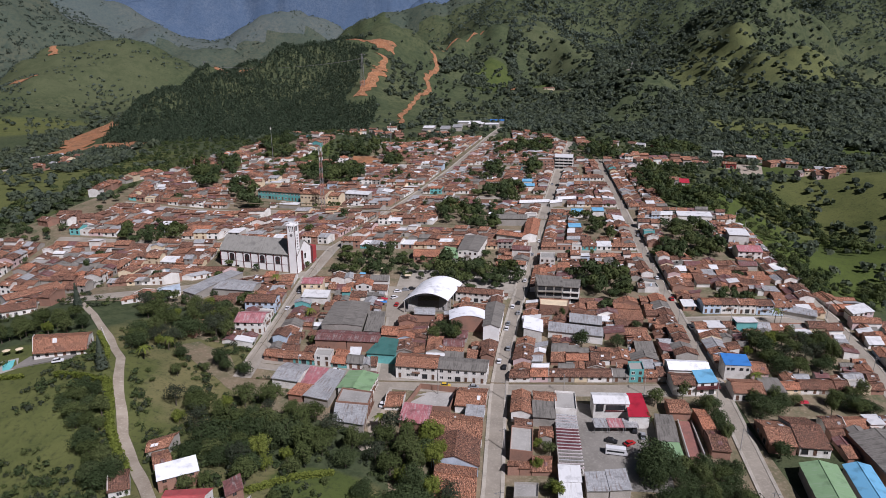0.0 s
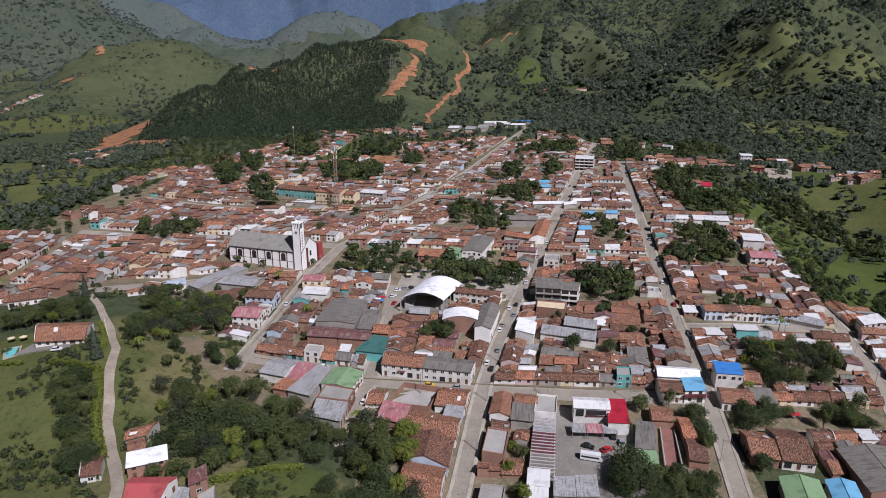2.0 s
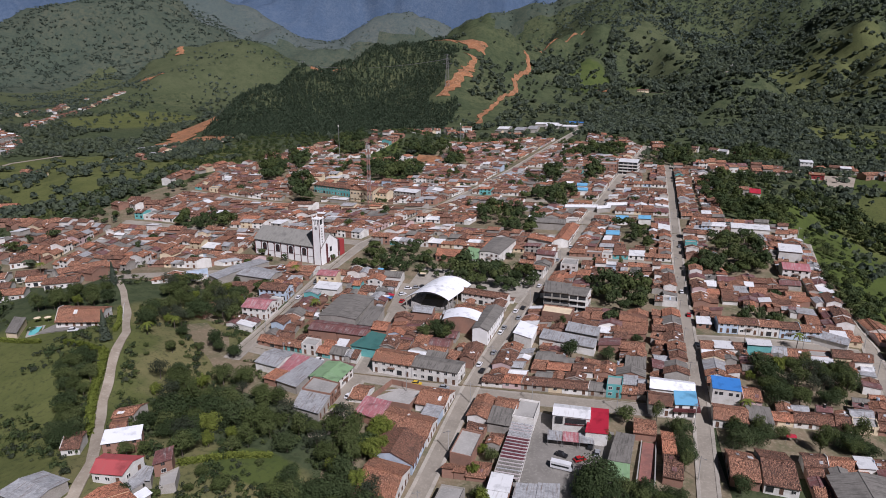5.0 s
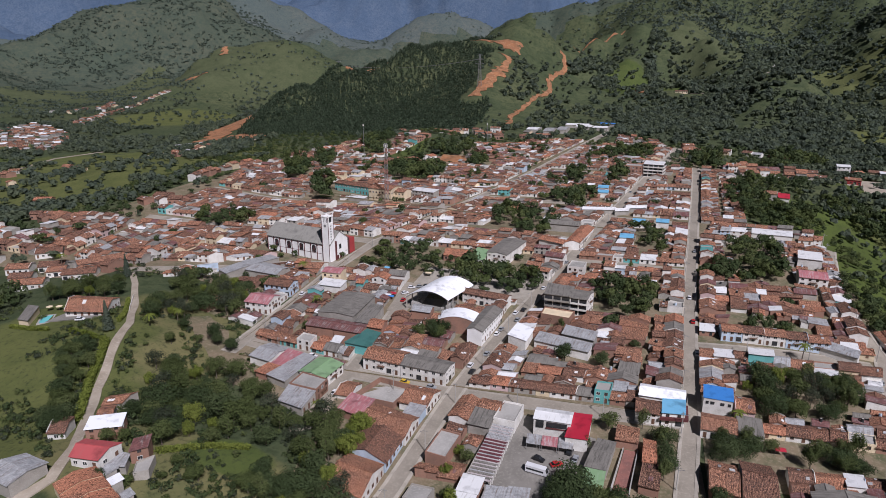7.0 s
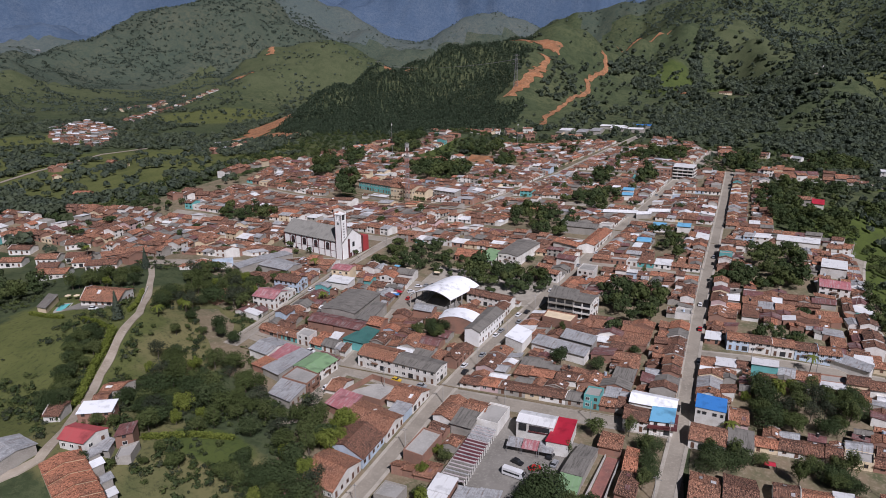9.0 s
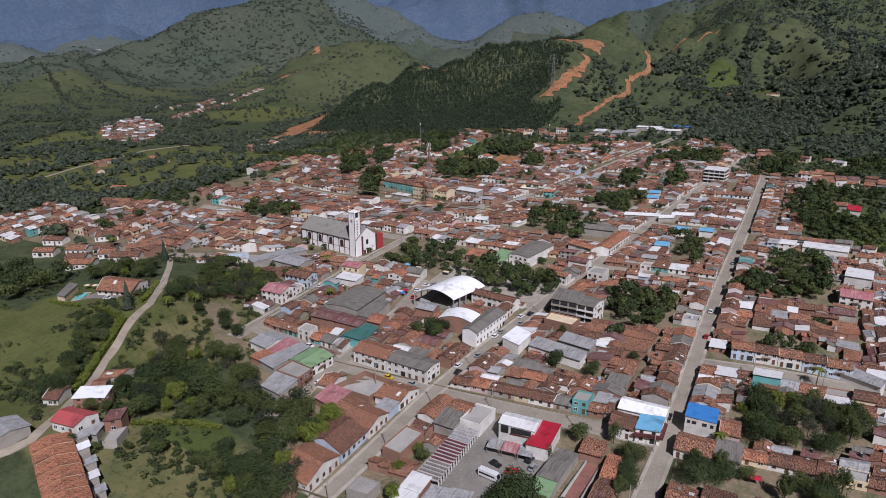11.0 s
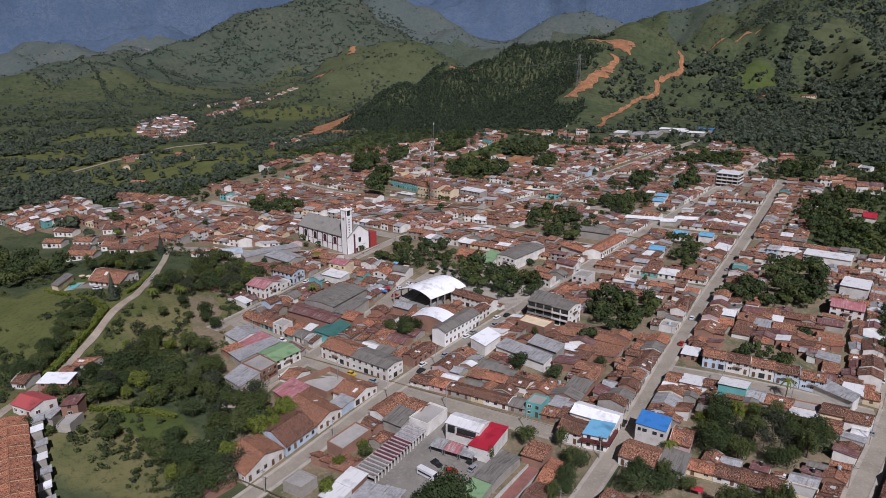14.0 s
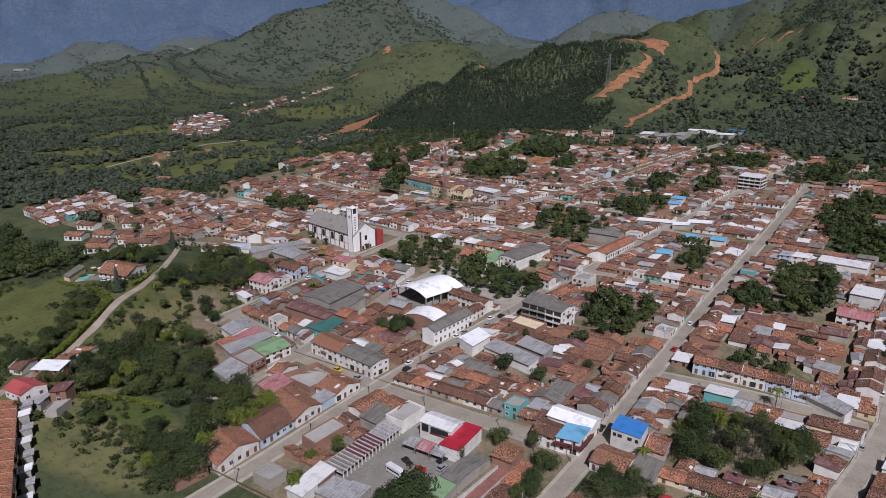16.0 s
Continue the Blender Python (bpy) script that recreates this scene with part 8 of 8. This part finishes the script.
park(BUS, 59.6, 189.0, -12)
for k, x, y, a in (("black", 59.5, 195.6, -20), ("black", 69.5, 202.0, 75), ("red", 65.6, 194.2, 30), ("grey", 71.5, 198.5, 80), ("white", -23.2, 217, 78),
                   ("black", -20.6, 222, 78), ("white", -45, 242.4, -8), ("yellow", 1, 231.4, -3), ("grey", 12.6, 230.4, -3), ("white", 119.6, 283, 84),
                   ("red", 121.2, 316, 84), ("black", 110.6, 244.5, 84), ("white", 30.6, 282, 78), ("grey", 38, 299, 77), ("white", 36, 306.5, 77),
                   ("black", 39.4, 311, 77), ("grey", 31.8, 287.4, 78), ("white", -79.6, 304, 88), ("grey", -77.6, 325, 88), ("white", -26, 318, 40),
                   ("red", -24, 309, 80), ("white", -24.6, 326, 10), ("grey", -20.4, 328, 12), ("black", -17, 329.5, 14), ("white", 46.5, 341, 74),
                   ("grey", 56, 383, 74), ("white", 64, 408, 76), ("blue", 63, 425, 76), ("white", 84, 502, 74), ("grey", 97, 560, 74),
                   ("white", 122.4, 345, 84), ("grey", 133, 420, 82), ("white", 199, 325, 82), ("grey", 191, 281, 80), ("white", -152, 228, 20),
                   ("white", 24.4, 251, 80), ("grey", 29.4, 262.4, 80), ("black", 26.2, 246, 80), ("white", -57, 433, 66), ("grey", -20, 540, 70)):
    park(CARS[k], x, y, a)
for k in list(CARS.values()) + [BUS]:
    for o in (*k.children_recursive, k):
        bpy.data.objects.remove(o)


# ---- poles, tanks and awnings ----
def pole_kind():
    e = thing("utility_pole", 0, -300, 0, "slender grey concrete utility pole beside the street", "pole", "utility poles")
    s = Shell()
    s.bar((0, 0, -1), (0, 0, 9.0), 0.17, 6, 0.11)
    s.done("shaft", M_CONCRETE, e)
    s = Shell()
    s.box(-0.9, -0.06, 8.2, 0.9, 0.06, 8.32)
    s.done("cross_arm", M_STEEL, e)
    s = Shell()
    s.bar((0, 0, 7.4), (1.4, 0, 7.8), 0.05, 5)
    s.box(1.2, -0.12, 7.72, 1.8, 0.12, 7.86)
    s.done("street_lamp", M_STEEL, e)
    return e


POLE = pole_kind()
for f, side, y0, y1 in ((st_a, 1, 160, 520), (st_d, -1, 160, 480), (st_e, -1, 210, 460), (st_c, 1, 262, 480)):
    y = y0
    while y < y1:
        x = f(y) + side * 3.0
        copy_thing(POLE, pose(x, y, ground(x, y) + 0.3, 0, 0, 0 if side < 0 else 180))
        y += 31
for x, y in ((-30, 238), (-2, 226), (48, 226), (80, 226), (140, 287), (165, 288), (-60, 240)):
    copy_thing(POLE, pose(x, y, ground(x, y) + 0.3, 0, 0, 90))
for o in (*POLE.children_recursive, POLE):
    bpy.data.objects.remove(o)
for i, (x, y, z) in enumerate(TANKS[:60]):
    e = thing("water_tank", x, y, z - 0.6, "plastic water tank on a house roof", "tank", "roof tanks")
    s = Shell()
    s.bar((0, 0, -1.2), (0, 0, 0.9), 0.62, 10, 0.55)
    s.done("barrel", M_TYRE if i % 3 else M_BLUEWALL, e)
    s = Shell()
    s.bar((0, 0, 0.9), (0, 0, 1.05), 0.4, 10, 0.2)
    s.done("lid", M_GREY, e)
AW = random.Random(21)
for x, y, m, nm in ((-30.5, 313, M_RED, "red"), (-31, 309, M_BLUE_ROOF, "blue"), (-42, 352, M_CREAM, "cream"), (-38, 346, M_CREAM, "yellowish"), (-46, 348, M_SKY_ROOF, "light blue"),
                    (-35, 356, M_CREAM, "cream"), (-50, 342, M_RED, "red"), (138.5, 217.5, M_RED, "red"), (-20, 345, M_CREAM, "cream"), (-32, 340, M_WHITE_ROOF, "white")):
    z = ground(x, y) + 0.3
    e = thing("market_awning", x, y, z, f"market stall awning of {nm} canvas on posts", "awning", "market stalls", AW.uniform(-20, 20))
    s = Shell()
    s.slab((-1.8, -1.3, 2.1), (1.8, -1.3, 2.1), (1.8, 0, 2.6), (-1.8, 0, 2.6), 0.05)
    s.slab((1.8, 1.3, 2.1), (-1.8, 1.3, 2.1), (-1.8, 0, 2.6), (1.8, 0, 2.6), 0.05)
    s.done("canvas", m, e)
    for px in (-1.7, 1.7):
        for py in (-1.2, 1.2):
            s = Shell()
            s.bar((px, py, -0.5), (px, py, 2.12), 0.04)
            s.done("post", M_STEEL, e)


# ---- hedges and garden ----
def hedge(pts, w, h, mat, seed, label):
    rng = random.Random(seed)
    vs, fs = [], []
    for (x0, y0), (x1, y1) in zip(pts, pts[1:]):
        L = math.hypot(x1 - x0, y1 - y0)
        for k in range(int(L * 130)):
            t = rng.random()
            x, y = x0 + (x1 - x0) * t + rng.uniform(-0.42, 0.42) * w, y0 + (y1 - y0) * t + rng.uniform(-0.42, 0.42) * w
            p = Vector((x, y, ground(x, y) + h * rng.random() ** 0.6 * rng.uniform(0.85, 1.1)))
            n = Vector((rng.gauss(0, 1), rng.gauss(0, 1), rng.gauss(1.2, 0.9))).normalized()
            u = n.orthogonal().normalized()
            w2 = n.cross(u)
            sz = rng.uniform(0.18, 0.42)
            i = len(vs)
            vs += [tuple(p - u * sz), tuple(p - w2 * sz), tuple(p + u * sz), tuple(p + w2 * sz)]
            fs.append((i, i + 1, i + 2, i + 3))
    tagged(new("hedge", flat_mesh("hedge", vs, fs, mat)), label, "hedge")


hedge([(-125, 213), (-119, 202), (-113.5, 190), (-105.5, 178), (-95.5, 164)], 3.0, 2.6, M_LEAF_LIGHT, 1, "bright yellow-green hedge along the dirt road")
hedge([(-146, 216), (-134, 214), (-125, 212)], 2.0, 2.0, M_LEAF_LIGHT, 2, "clipped bright green hedge below the villa")
hedge([(-152, 259), (-139, 241), (-134, 231)], 1.8, 1.8, M_LEAF_LIGHT, 3, "clipped green hedge beside the villa gate")
hedge([(-184, 221), (-172, 219), (-160, 218)], 1.8, 1.6, M_LEAF_LIGHT, 4, "bright green hedge beside the pool")
hedge([(-57, 155), (-52, 160), (-46, 166), (-35, 172)], 2.0, 1.8, M_LEAF_LIGHT, 5, "yellow-green hedge across the garden slope")
s = Shell()
for p, q in (((-154, 265), (-146, 253)), ((-146, 253), (-141, 246))):
    d = Vector((q[0] - p[0], q[1] - p[1])).normalized()
    n = (d.y * 0.12, -d.x * 0.12)
    z = ground(*p)
    s.prism([(p[0] + n[0], p[1] + n[1]), (q[0] + n[0], q[1] + n[1]), (q[0] - n[0], q[1] - n[1]), (p[0] - n[0], p[1] - n[1])], z - 2, z + 1.2)
tagged(s.done("garden_wall", M_WHITE), "white garden wall at the villa gate", "wall")


def conifer(x, y, h, r, seed):
    e = thing("conifer", x, y, ground(x, y), "tall dark narrow conifer beside the villa", "tree")
    rng = random.Random(seed)
    s = Shell()
    s.bar((0, 0, -1), (0, 0, h * 0.9), 0.25, 6, 0.05)
    s.done("trunk", M_BARK, e)
    vs, fs = [], []
    for k in range(900):
        t = rng.random() ** 1.3
        a = rng.random() * 6.28
        rr = r * (1 - t) * rng.uniform(0.55, 1.05) + 0.15
        p = Vector((rr * math.cos(a), rr * math.sin(a), 0.8 + t * h))
        n = Vector((math.cos(a), math.sin(a), rng.uniform(-0.3, 0.8))).normalized()
        u = n.orthogonal().normalized()
        w = n.cross(u)
        sz = rng.uniform(0.2, 0.42)
        i = len(vs)
        vs += [tuple(p - u * sz), tuple(p - w * sz), tuple(p + u * sz), tuple(p + w * sz)]
        fs.append((i, i + 1, i + 2, i + 3))
    new("crown", flat_mesh("crown", vs, fs, M_LEAF_HILL_HAZE)).parent = e


conifer(-131, 221.5, 13, 2.6, 1)
conifer(-178, 290, 12, 2.4, 2)


def palm(x, y, h, seed):
    e = thing("palm", x, y, ground(x, y), "palm tree with drooping fronds", "tree", "palms")
    rng = random.Random(seed)
    s = Shell()
    s.bar((0, 0, -1), (0.4, 0.2, h), 0.22, 6, 0.14)
    s.done("trunk", M_BARK, e)
    for k in range(16):
        a = 6.28 * k / 16 + rng.uniform(-0.2, 0.2)
        s = Shell()
        d = Vector((math.cos(a), math.sin(a), 0))
        side = Vector((-d.y, d.x, 0))
        base = Vector((0.4, 0.2, h))
        up0 = rng.uniform(0.2, 1.0)
        prev = None
        for j in range(6):
            t = j / 5
            c = base + d * (3.4 * t) + Vector((0, 0, up0 * 2.2 * t - 3.0 * t * t))
            w = 0.55 * (1 - t) + 0.08
            cur = (c - side * w - Vector((0, 0, 0.15)), c, c + side * w - Vector((0, 0, 0.15)))
            if prev:
                s.face([prev[0], prev[1], cur[1], cur[0]])
                s.face([prev[1], prev[2], cur[2], cur[1]])
            prev = cur
        s.done("frond", M_LEAF_LIGHT, e)


for i, (x, y, h) in enumerate(((-22.5, 200, 6.5), (163, 290, 8), (-92, 330, 8), (-232, 300, 10), (-118, 250, 6), (127.5, 233.5, 5), (-122, 236, 5.5), (-66, 292, 6))):
    palm(x, y, h, i)


# ---- hill statue, villages ----
e = thing("hill_cross", 306, 1080, height(306, 1080), "white cross on a pale plinth on the hilltop", "monument")
s = Shell()
s.box(-1.8, -1.8, -2, 1.8, 1.8, 1.5)
s.done("plinth", M_WHITE, e)
s = Shell()
s.box(-0.45, -0.4, 1.5, 0.45, 0.4, 9)
s.box(-2.4, -0.4, 6, 2.4, 0.4, 6.9)
s.done("cross", M_WHITE, e)
VILLAGE.done("village_houses", "small tile-roofed houses of scattered hamlets")
FAR_HOUSES.done("town_houses", "crowded tile-roofed houses of the farther town")
special([(212, 566), (220, 564), (221, 572), (213, 574)], 3.4, M_RED, M_WHITE, "house with a steep red roof among trees", rise=2.6)

# the model trees have been copied where they grow
for k in KINDS:
    for o in (*k.children_recursive, k):
        bpy.data.objects.remove(o)
